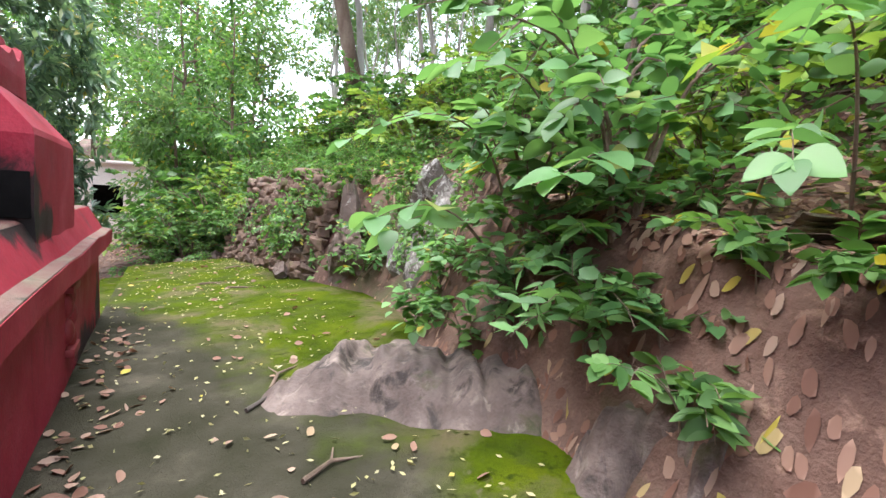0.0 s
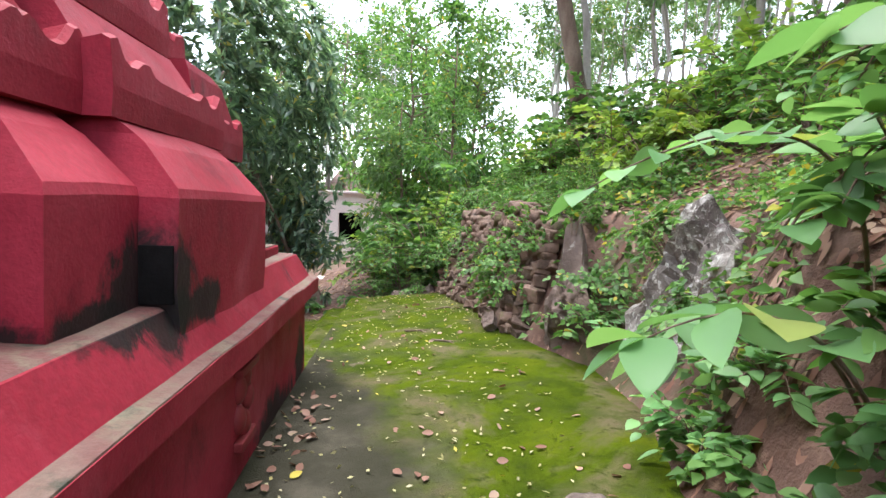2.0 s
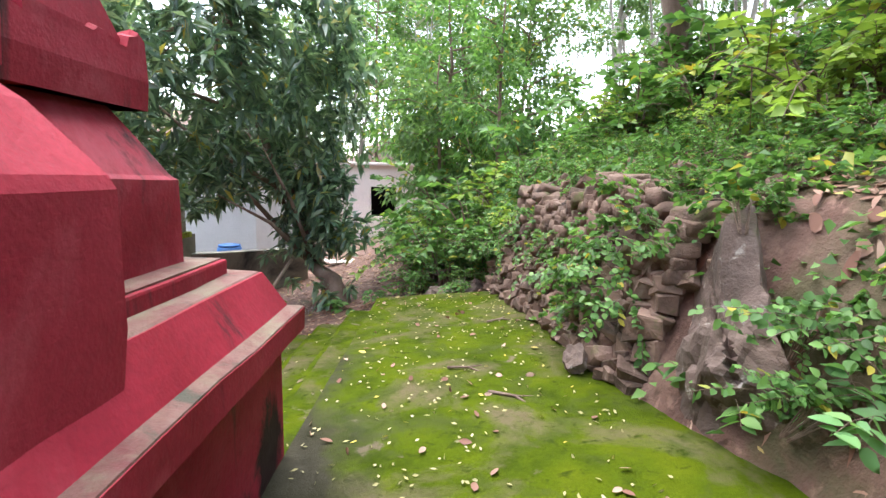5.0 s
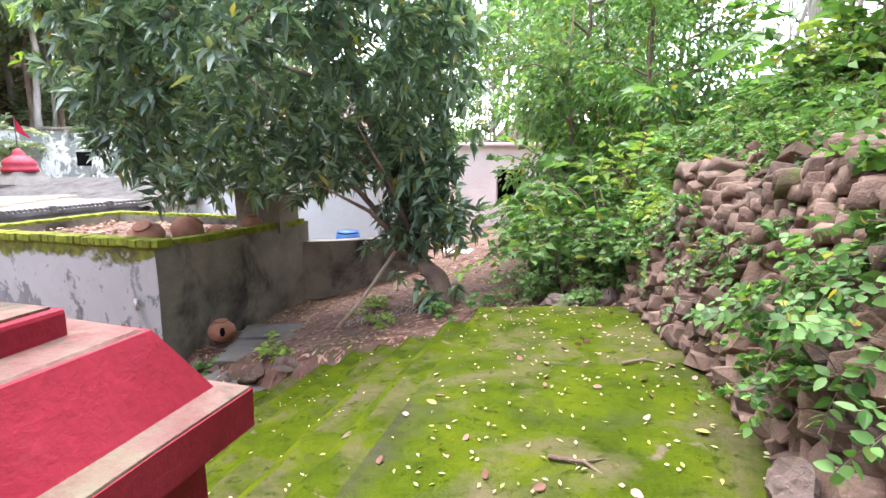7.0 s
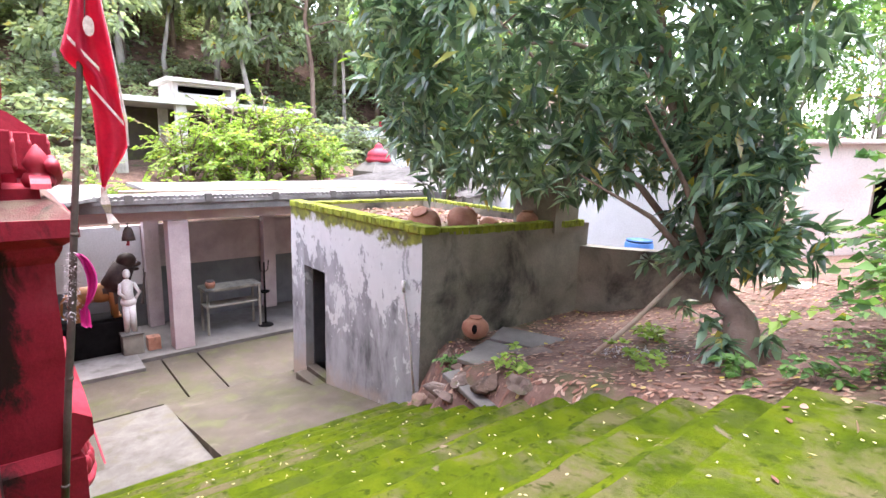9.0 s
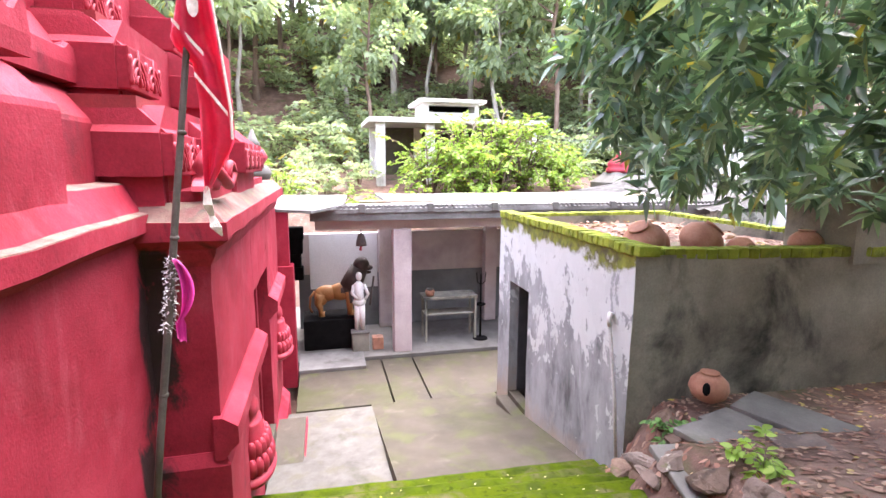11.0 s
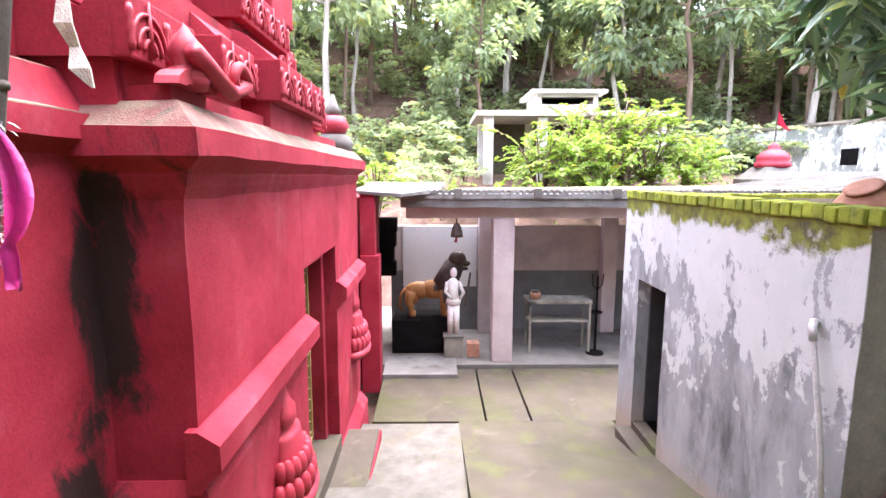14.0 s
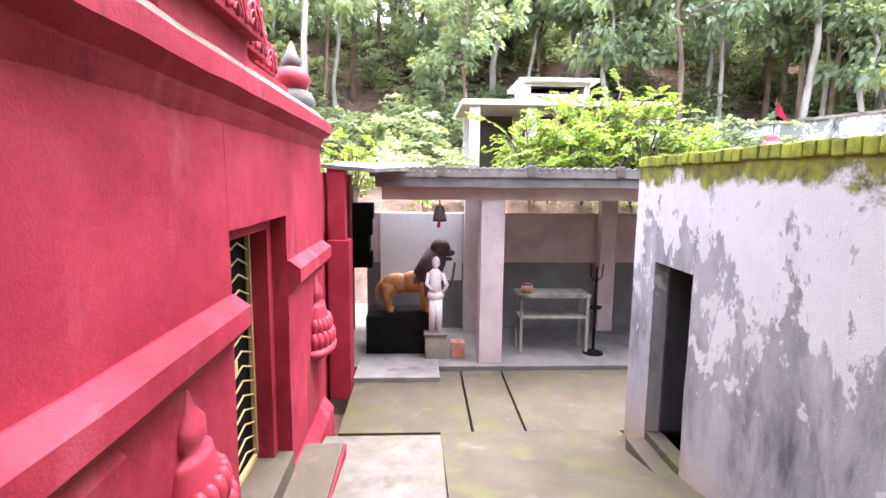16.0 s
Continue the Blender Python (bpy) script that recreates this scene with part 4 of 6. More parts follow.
# grille in the temple doorway
GOLD = surface("cream_paint", [(0.30, 0.22, 0.08), (0.42, 0.33, 0.15)], 6, 40, 0.5, 0.1)
gate = thing("grille_gate", "closed iron grille gate with cream diagonal bars in the red doorway", "gate")
for x0, x1 in ((-7.96, -7.37), (-7.33, -6.74)):
    leaf = part("leaf_frame", boxes((x0, 5.40, -2.6, x0 + 0.04, 5.44, -0.27), (x1 - 0.04, 5.40, -2.6, x1, 5.44, -0.27), (x0, 5.40, -2.6, x1, 5.44, -2.55), (x0, 5.40, -0.32, x1, 5.44, -0.27)), GOLD, gate)
    for k in range(15):
        z = -2.5 + k * 0.145
        part("bar", tube([(x0 + 0.03, 5.42, z), ((x0 + x1) / 2, 5.42, z + 0.10), (x1 - 0.03, 5.42, z + 0.04)], [0.009] * 3, 5), GOLD, leaf)
    # black backing: the darkness behind the bars, put in as colour
    part("sheet", boxes((x0 + 0.02, 5.37, -2.58, x1 - 0.02, 5.38, -0.3)), BLACK_AND_SHADE, leaf)
part("padlock", boxes((-7.4, 5.44, -1.5, -7.3, 5.48, -1.38), bevel=0.01), GOLD, gate, "brass padlock")

# flag and pole before the hall corner
flag = thing("flag_pole", "leaning dark pole with a red pennant against the temple", "flag pole")
pole = part("pole", tube([(-3.19, 5.57, -1.06), (-3.255, 5.675, -0.1), (-3.30, 5.755, 0.55), (-3.34, 5.81, 1.05), (-3.40, 5.91, 1.9), (-3.46, 6.01, 2.75)], [0.021, 0.02, 0.021, 0.019, 0.017, 0.014], 8), DARKWOOD, flag, smooth=True)
for z in (-0.55, 0.1, 0.95, 1.5):
    part("knot", lathe([(0.0, -0.012), (0.021, -0.012), (0.025, 0), (0.021, 0.012), (0, 0.012)], 8, (-3.264 - 0.0715 * z, 5.69 + 0.1176 * z, z)), DARKWOOD, flag, smooth=True)
CLOTH = surface("red_satin", [(0.42, 0.015, 0.05), (0.58, 0.03, 0.08)], 4, 30, 0.45, 0.1)
TRIM = surface("pale_tinsel_trim", [(0.5, 0.42, 0.38), (0.72, 0.66, 0.6)], 30, 80, 0.4, 0.6)
MAGENTA = surface("magenta_cloth", [(0.45, 0.02, 0.2), (0.6, 0.05, 0.3)], 4, 30, 0.5, 0.2)
SILVER = surface("silver_tinsel", [(0.55, 0.5, 0.52), (0.8, 0.76, 0.78)], 30, 80, 0.3, 0.8, metal=0.6)


def cloth(a, b, c, n, fold, name, material, parent, thick=0.004):
    """A hanging triangular cloth with folds: corners a and b on the pole, free corner c."""
    bm = bmesh.new()
    a, b, c = Vector(a), Vector(b), Vector(c)
    rows = []
    for i in range(n + 1):
        t = i / n
        p, q = a.lerp(c, t), b.lerp(c, t)
        rows.append([bm.verts.new(p.lerp(q, s / 8) + Vector((0.3, 1, 0)) * fold * math.sin(t * 7 + s * 0.9) * t) for s in range(9)])
    for r0, r1 in zip(rows, rows[1:]):
        for s in range(8):
            bm.faces.new((r0[s], r0[s + 1], r1[s + 1], r1[s]))
    bmesh.ops.solidify(bm, geom=bm.faces[:], thickness=thick)
    return part(name, bm, material, parent, smooth=True)


# pennant: bound to the top of the pole, folded once, its tip hanging free beside the pole
bm = bmesh.new()
rows = []
for k in range(33):
    z = 2.72 - 1.53 * k / 32
    lo = float(np.interp(z, (1.19, 1.35, 1.66, 1.86, 1.93, 1.99, 2.2, 2.72), (5.962, 5.955, 5.955, 5.93, 5.86, 5.825, 5.88, 5.985)))
    hi = float(np.interp(z, (1.19, 1.34, 1.46, 1.56, 1.7, 2.2, 2.72), (5.972, 6.05, 6.115, 6.125, 6.10, 6.045, 6.02)))
    rows.append([bm.verts.new((-3.40 - 0.03 * math.sin(q / 12 * 9 + z * 4) * (1 + 0.5 * math.sin(z * 7)), lo + (hi - lo) * q / 12, z - 0.04 * (q / 12 - 0.5) * math.sin(z * 5))) for q in range(13)])
for r0, r1 in zip(rows, rows[1:]):
    for q in range(12):
        bm.faces.new((r0[q], r0[q + 1], r1[q + 1], r1[q]))
bmesh.ops.solidify(bm, geom=bm.faces[:], thickness=0.004)
pen = part("pennant", bm, CLOTH, flag, smooth=True)
for z0, y0, z1, y1 in ((2.06, 5.86, 1.90, 6.0), (1.80, 5.95, 1.60, 6.10)):
    part("stripe", loft([[(-3.362, y0 + (y1 - y0) * t, z0 + (z1 - z0) * t + dz) for dz in (-0.012, 0.012)] + [(-3.366, y0 + (y1 - y0) * t, z0 + (z1 - z0) * t + dz) for dz in (0.012, -0.012)] for t in (0, 0.5, 1)]), TRIM, pen, "pale ribbon stripe")
part("emblem", loft([[(x, 5.965 + 0.028 * math.cos(a), 2.13 + 0.055 * math.sin(a)) for a in [2 * math.pi * k / 14 for k in range(14)]] for x in (-3.36, -3.355)]), TRIM, pen, "pale round patch")
part("hem", tube([(-3.39, 6.035, 2.3), (-3.375, 6.085, 1.9), (-3.37, 6.115, 1.62), (-3.37, 6.115, 1.47)], [0.006, 0.007, 0.008, 0.007], 6), TRIM, pen, "frayed pale trim")
part("tail", loft([[(-3.38 + x, y - w, z), (-3.38 + x, y + w, z), (-3.374 + x, y + w, z), (-3.374 + x, y - w, z)] for x, y, z, w in ((0, 5.967, 1.22, 0.012), (0.02, 5.972, 1.12, 0.025), (0, 5.985, 1.06, 0.014), (0.02, 6.005, 1.0, 0.03), (0.01, 6.03, 0.95, 0.004))]), TRIM, pen, "loose end of silver trim")
gar = thing("garland", "magenta cloth strip with silver tinsel tied to the pole", "garland")
bm = bmesh.new()
rows = []
for k in range(15):
    t = k / 14
    wide = 0.055 * math.sin(math.pi * min(1, 0.12 + t * 1.2)) ** 0.5 if t < 0.75 else 0.05
    cy = 5.80 + 0.05 * math.sin(math.pi * min(1, t * 1.3)) ** 0.8
    rows.append([bm.verts.new((-3.28 + 0.02 * math.sin(q * 1.5 + t * 4), cy + wide * (q / 6 - 0.3), 0.845 - 0.44 * t - 0.02 * (q / 6) * t)) for q in range(7)])
for r0, r1 in zip(rows, rows[1:]):
    for q in range(6):
        bm.faces.new((r0[q], r0[q + 1], r1[q + 1], r1[q]))
bmesh.ops.solidify(bm, geom=bm.faces[:], thickness=0.004)
part("strip", bm, MAGENTA, gar, smooth=True)
rng = np.random.default_rng(8)
tz = rng.uniform(0.44, 0.86, 420)
tp = np.stack([-3.27 - 0.06 * tz + rng.normal(0, 0.014, 420), 5.70 + 0.1 * tz + rng.normal(0, 0.016, 420), tz], 1)
v, f = blades(rng, tp, rng.normal(size=(420, 3)), 0.03, 0.006)
mesh_from("tinsel", v, f, SILVER, gar)["kind"] = "stuff"

# ---- hut ----
BRICKTOP = 0.40
hut = thing("hut", "small whitewashed hut with peeling stained plaster and mossy parapet", "hut")
part("front_wall", worn(boxes((-9.3, 9.80, -3.7, -8.72, 10.0, BRICKTOP)), 0.004), HUTWASH, hut)
part("front_wall", worn(boxes((-7.9, 9.80, -3.7, -5.08, 10.0, BRICKTOP)), 0.004), HUTWASH, hut)
part("lintel_wall", worn(boxes((-8.72, 9.80, -0.7, -7.9, 10.0, BRICKTOP)), 0.003), HUTWASH, hut)
part("sill_wall", boxes((-8.72, 9.81, -3.7, -7.9, 10.0, -2.78)), CONCRETE, hut)
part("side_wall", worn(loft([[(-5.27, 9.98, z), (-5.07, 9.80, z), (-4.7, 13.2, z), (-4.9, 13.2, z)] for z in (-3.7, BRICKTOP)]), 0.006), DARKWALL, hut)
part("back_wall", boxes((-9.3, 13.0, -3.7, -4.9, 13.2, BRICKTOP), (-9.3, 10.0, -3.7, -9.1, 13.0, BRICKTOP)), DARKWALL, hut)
part("roof", worn(loft([[(-9.1, 10.0, z), (-5.25, 10.0, z), (-4.9, 13.0, z), (-9.1, 13.0, z)] for z in (0.1, 0.26)]), 0.02), DIRT, hut)
part("door_leaf", boxes((-8.70, 9.96, -2.75, -8.66, 10.7, -0.75)), DARKDOOR, hut, "dark board door standing open inward")
# black panel painting the hut's unlit inside
part("inner_wall", boxes((-8.9, 11.0, -2.8, -7.7, 11.05, -0.5)), BLACK_AND_SHADE, hut)
part("threshold", boxes((-8.75, 9.58, -3.3, -7.85, 9.81, -2.86), bevel=0.03), CONCRETE, hut)

pipe = thing("drain_pipe", "thin grey pipe with a bent top against the hut wall", "pipe")
GREYPIPE = surface("grey_plastic", [(0.36, 0.34, 0.33), (0.5, 0.48, 0.46)], 5, 40, 0.5, 0.1)
part("tube", tube([(-5.46, 9.81, -0.36), (-5.43, 9.74, -0.33), (-5.39, 9.72, -0.42), (-5.22, 9.73, -1.2), (-5.1, 9.745, -2.15)], [0.02] * 5, 10), GREYPIPE, pipe, smooth=True)
part("elbow", tube([(-5.45, 9.77, -0.345), (-5.41, 9.725, -0.36), (-5.38, 9.72, -0.47)], [0.029] * 3, 10), GREYPIPE, pipe, smooth=True)


def clay_pot(at, r, label, hole=False, tilt=(0, 0, 0)):
    e = thing("clay_pot", label, "pot")
    e.matrix_world = pose(*at, *tilt)
    prof = [(0.0, 0), (0.45, 0.02), (0.85, 0.3), (1.0, 0.7), (0.92, 1.1), (0.6, 1.42), (0.42, 1.5), (0.42, 1.58), (0.36, 1.58), (0.34, 1.5), (0.5, 1.36), (0.8, 1.05), (0.86, 0.7), (0.7, 0.35), (0, 0.12)]
    part("body", loft([[(r * p * math.cos(2 * math.pi * i / 22), r * p * math.sin(2 * math.pi * i / 22), r * z) for i in range(22)] for p, z in prof]), TERRACOTTA, e, smooth=True)
    part("rim", lathe([(0.36 * r, 1.53 * r), (0.47 * r, 1.53 * r), (0.49 * r, 1.6 * r), (0.37 * r, 1.6 * r)], 20), TERRACOTTA, e, smooth=True)
    if hole:
        # flattened black ball: the hole's inner shade, painted on the body
        bm = bmesh.new()
        bmesh.ops.create_uvsphere(bm, u_segments=10, v_segments=8, radius=r, matrix=pose(0.60 * r, -0.68 * r, 0.95 * r, 0, -12, -48) @ Matrix.Diagonal((0.12, 0.2, 0.34, 1)))
        part("broken_hole", bm, BLACK_AND_SHADE, e, "black spot painted as the dark of a broken hole")
    return e


clay_pot((-5.75, 10.42, 0.28), 0.26, "rounded terracotta pot on the hut roof", tilt=(30, 10, 0))
clay_pot((-6.0, 10.75, 0.29), 0.21, "small dark terracotta pot on the hut roof", tilt=(60, 0, 20))
clay_pot((-5.7, 10.95, 0.28), 0.27, "upturned terracotta pot on the hut roof", tilt=(-40, 15, 0))
clay_pot((-5.45, 11.35, 0.29), 0.19, "blackened clay pot on the hut roof", tilt=(0, 70, 0))
clay_pot((-5.25, 12.2, 0.29), 0.19, "terracotta flower pot on the hut parapet")
clay_pot((-4.68, 10.5, -1.12), 0.2, "broken terracotta pot with a hole beside the hut", hole=True, tilt=(0, 0, 0))

chim = thing("water_tank_stand", "sooty brick box on the hut roof under the mango tree", "tank")
part("box", worn(boxes((-5.7, 12.35, 0.26, -5.2, 12.95, 1.05)), 0.01), DARKWALL, chim)
part("box", worn(boxes((-5.16, 12.3, 0.26, -4.75, 12.95, 1.22)), 0.01), DARKWALL, chim)
part("lid", boxes((-5.8, 12.2, 1.23, -4.6, 13.0, 1.28), bevel=0.01), DARKWALL, chim)

low = thing("low_wall", "low dark mossy boundary wall beside the hut", "wall")
part("wall", worn(loft([[(-4.75, 13.0, z), (-2.7, 14.3, z), (-2.82, 14.5, z), (-4.85, 13.2, z)] for z in (-1.6, 0.0)]), 0.01), DARKWALL, low)

# ---- pavilion ----
pav = thing("pavilion", "open pink washed pavilion with square pillars and flat tiled roof", "pavilion")
part("floor", boxes((-17, 4.5, -3.7, -11.78, 24, -3.1), bevel=0.01), PALE, pav)
part("floor_step", boxes((-12.3, 5.96, -3.6, -11.25, 7.42, -3.09), bevel=0.015), TIN, pav, "grey lilac stone mat")
part("beam", worn(boxes((-12.3, 6.4, -0.13, -12.0, 24, 0.1)), 0.003), PINKWASH, pav)
part("eave", worn(boxes((-12.4, 6.3, 0.1, -11.75, 24, 0.27)), 0.012), TIN, pav)
for y in (8.36, 12.9, 17.4, 21.9):
    part("pillar", worn(boxes((-12.32, y - 0.21, -3.1, -11.92, y + 0.21, -0.13), bevel=0.015), 0.003), PINKWASH, pav)
for y in (8.2, 11.2, 14.2, 17.2):
    part("rear_pillar", boxes((-14.2, y - 0.17, -3.1, -13.9, y + 0.17, 0.1), bevel=0.015), PINKWASH, pav)
# roof cut back at the lion's corner, an added gap for skylight
part("roof", worn(boxes((-17.6, 8.3, 0.27, -11.72, 24, 0.36), (-13.3, 6.2, 0.27, -11.72, 8.3, 0.36)), 0.012, 0.6), TIN, pav)
# white tiles, their colour also painting the light that falls from behind
part("tile_wall", boxes((-14.2, 6.2, -2.0, -14.17, 8.0, -0.5)), PLAINWHITE, pav, "white tiled wall behind the lion, whitened for light from behind")
part("back_wall", boxes((-14.4, 5.9, -1.6, -14.2, 24, -0.5)), PINKWASH, pav)
DADO = surface("dark_grey_dado", [(0.10, 0.10, 0.105), (0.15, 0.15, 0.15)], 2, 40, 0.7, 0.2)
part("dado", boxes((-14.4, 5.9, -3.1, -14.19, 24, -1.6)), DADO, pav, "dark grey painted lower wall")
# moulded ridge tiles along the eave
bm = bmesh.new()
for k in range(2):
    tube([(-11.75 + 0.0, 6.3 + 0.06 * i, 0.37 + 0.035 * k + 0.03 * abs(math.sin(i * 1.57))) for i in range(290)], [0.02] * 290, 5, bm)
part("eave_lattice", bm, TIN, pav, "moulded cement lattice along the eave")
for k in range(11):
    part("eave_block", boxes((-11.82, 7.35 + k * 1.55, 0.28, -11.70, 7.5 + k * 1.55, 0.47), bevel=0.015), PALE, pav)
    part("tile", lathe([(0.0, 0), (0.06, 0), (0.05, 0.06), (0, 0.09)], 8, (-11.78, 7.9 + k * 1.55, 0.36)), TIN, pav)
for k in range(5):
    e = thing("roof_pipe", "old bamboo pole lying across the pavilion roof", "pole")
    part("pole", tube([(-13.4 - k * 0.5, 7.5 + k, 0.40), (-13.2 - k * 0.6, 10 + k, 0.42), (-13.6 - k * 0.5, 14 + k, 0.40)], [0.035, 0.03, 0.025], 7), WOOD, e, smooth=True)

awn = thing("awning", "broken grey cement sheet awning between temple and pavilion", "awning")
part("sheet", worn(loft([[(-13.7, 5.5, z + 0.1), (-11.1, 5.5, z), (-11.2, 6.35, z - 0.08), (-11.9, 7.0, z - 0.02), (-13.6, 7.2, z + 0.1)] for z in (0.40, 0.46)]), 0.015), TIN, awn)
side = thing("shrine_wall", "dark red shrine wall beside the pavilion", "wall")
part("wall", boxes((-14.4, 5.2, -3.4, -11.5, 5.55, 0.3)), DEEP_RED_AND_SHADE, side)
part("red_panel", boxes((-13.4, 5.55, -3.1, -11.5, 5.66, -0.75), bevel=0.01), RED, side)
part("column", boxes((-12.6, 5.5, -3.1, -12.3, 5.8, 0.3), bevel=0.02), RED, side)
# black board on the wall, a doorway's shade given as colour
part("dark_door", boxes((-14.2, 5.56, -3.1, -13.5, 5.62, 0.1)), BLACK_AND_SHADE, side, "black board painted as the shade in a doorway")
for k in range(4):
    part("capital", boxes((-14.15, 5.6, -0.62 - k * 0.35, -13.85, 6.0 + 0.05 * (k % 2) + 0.08 * (k == 0), -0.27 - k * 0.35), bevel=0.03), BLACK_AND_SHADE, side, "dark carved capital")

ped = thing("pedestal", "black stone pedestal under the lion", "pedestal")
part("block", boxes((-13.35, 6.05, -3.1, -12.45, 7.28, -2.36), bevel=0.02), BLACK_AND_SHADE, ped)
LIONCOAT = surface("ochre_paint", [(0.28, 0.11, 0.03), (0.38, 0.17, 0.055)], 4, 30, 0.5, 0.1)
DARKMANE = surface("dark_brown_paint", [(0.035, 0.022, 0.02), (0.08, 0.05, 0.04)], 8, 40, 0.6, 0.5)


def standing_lion():
    bm = bmesh.new()
    for at, r in (((0, 6.62, -1.80), (0.17, 0.3, 0.2)), ((0, 6.95, -1.78), (0.18, 0.3, 0.22)), ((0, 6.48, -1.88), (0.18, 0.17, 0.24)), ((0, 7.12, -1.72), (0.19, 0.2, 0.28))):
        blob(bm, at, r, seg=16)
    for x in (-0.1, 0.1):
        tube([(x, 6.47, -1.8), (x, 6.40, -2.05), (x, 6.46, -2.2), (x, 6.46, -2.34), (x, 6.55, -2.35)], [0.13, 0.09, 0.06, 0.06, 0.05], 8, bm)
        tube([(x, 7.14, -1.75), (x, 7.16, -2.05), (x, 7.17, -2.34), (x, 7.27, -2.35)], [0.11, 0.075, 0.065, 0.05], 8, bm)
    tube([(0, 6.33, -1.75), (0, 6.22, -1.9), (0, 6.2, -2.15), (0, 6.26, -2.28)], [0.035, 0.03, 0.025, 0.03], 7, bm)
    tube([(0, 7.15, -1.7), (0, 7.3, -1.45), (0, 7.42, -1.2)], [0.25, 0.25, 0.22], 12, bm)
    blob(bm, (0, 7.47, -1.12), (0.17, 0.2, 0.2), seg=14)
    blob(bm, (0, 7.64, -1.2), (0.1, 0.12, 0.07), seg=10)
    blob(bm, (0, 7.62, -1.32), (0.08, 0.1, 0.04), seg=10)
    for v in bm.verts:
        v.co.x += -12.9
    return bm


lion = tagged(part("lion_statue", standing_lion(), LIONCOAT, None, smooth=True), "standing ochre lion statue with dark mane on a black pedestal", "statue")
lion.data.materials.append(DARKMANE)
for p in lion.data.polygons:
    if p.center.z > -1.9 and p.center.y > 7.0 and p.center.z > -1.85 - (p.center.y - 7.1) * 0.6:
        p.material_index = 1
cube = thing("plinth_block", "small grey plinth under the white figure", "plinth")
part("block", boxes((-12.55, 7.17, -3.1, -12.15, 7.57, -2.66), bevel=0.02), DARKWALL, cube)
part("cap", boxes((-12.57, 7.15, -2.66, -12.13, 7.59, -2.62), bevel=0.01), PALE, cube)
WHITEP = surface("chalky_white_paint", [(0.66, 0.62, 0.58), (0.76, 0.73, 0.7)], 5, 30, 0.6, 0.1)
bm = bmesh.new()
tube([(-12.36, 7.30, -2.62), (-12.36, 7.31, -2.3), (-12.36, 7.34, -2.0)], [0.055, 0.07, 0.10], 9, bm)
tube([(-12.34, 7.44, -2.62), (-12.34, 7.43, -2.3), (-12.34, 7.40, -2.0)], [0.055, 0.07, 0.10], 9, bm)
blob(bm, (-12.35, 7.37, -1.92), (0.13, 0.16, 0.13))
tube([(-12.35, 7.37, -1.95), (-12.35, 7.36, -1.7), (-12.35, 7.36, -1.5), (-12.35, 7.36, -1.42)], [0.12, 0.11, 0.13, 0.05], 10, bm)
blob(bm, (-12.35, 7.37, -1.30), (0.075, 0.075, 0.11))
tube([(-12.33, 7.48, -1.5), (-12.28, 7.58, -1.72), (-12.3, 7.5, -1.86)], [0.04, 0.035, 0.03], 8, bm)
tube([(-12.35, 7.24, -1.5), (-12.3, 7.2, -1.7), (-12.22, 7.3, -1.8)], [0.04, 0.035, 0.03], 8, bm)
tagged(part("figure_statue", bm, WHITEP, None, smooth=True), "white painted standing figure statue on a small plinth", "statue")
club = thing("staff", "dark staff leaning beside the figure", "staff")
part("shaft", tube([(-12.3, 7.62, -2.0), (-12.34, 7.72, -1.3)], [0.03, 0.022], 7), DARKWOOD, club)
mask = thing("offering_box", "small brown box with a painted face pattern", "box")
part("body", boxes((-12.45, 7.66, -3.1, -12.2, 7.92, -2.8), bevel=0.015), TERRACOTTA, mask)
bell = thing("bell", "dark brass temple bell hanging from the pavilion beam", "bell")
part("body", lathe([(0.0, -0.45), (0.13, -0.45), (0.12, -0.38), (0.09, -0.25), (0.06, -0.18), (0.0, -0.16)], 14, (-12.05, 7.42, -0.06)), DARKMANE, bell, smooth=True)
part("chain", tube([(-12.1, 7.42, -0.1), (-12.05, 7.42, -0.25)], [0.015, 0.015], 6), DARKMANE, bell)
part("clapper", tube([(-12.05, 7.42, -0.45), (-12.05, 7.4, -0.62)], [0.02, 0.035], 6), RELIEF, bell)

tab = thing("altar_table", "dark worn table with a lower shelf in the pavilion", "table")
part("top", boxes((-13.0, 8.96, -2.0, -12.4, 10.35, -1.93), bevel=0.01), DARKWALL, tab)
part("shelf", boxes((-12.95, 9.0, -2.42, -12.45, 10.3, -2.38), bevel=0.008), DARKWALL, tab)
for x in (-12.95, -12.47):
    for y in (9.0, 10.28):
        part("leg", boxes((x, y, -3.1, x + 0.05, y + 0.05, -2.0)), DARKWALL, tab)
jar = thing("jar", "small red and cream jar on the table", "jar", (-12.6, 9.15, -1.93))
part("body", lathe([(0, 0), (0.09, 0), (0.12, 0.08), (0.11, 0.15), (0.0, 0.15)], 14), TERRACOTTA, jar, smooth=True)
part("neck", lathe([(0.08, 0.15), (0.1, 0.19), (0.0, 0.19)], 14), PALE, jar, smooth=True)
stand = thing("lamp_stand", "dark iron lamp stand with a round base", "stand", (-12.45, 10.45, -3.1))
part("base", lathe([(0, 0), (0.2, 0), (0.18, 0.03), (0.05, 0.06), (0, 0.06)], 16), BLACK_AND_SHADE, stand, smooth=True)
part("stem", tube([(0, 0, 0.05), (0, 0, 1.7)], [0.03, 0.02], 8), BLACK_AND_SHADE, stand)
part("dish", lathe([(0, 0.85), (0.12, 0.9), (0.13, 0.93), (0, 0.92)], 14), BLACK_AND_SHADE, stand)
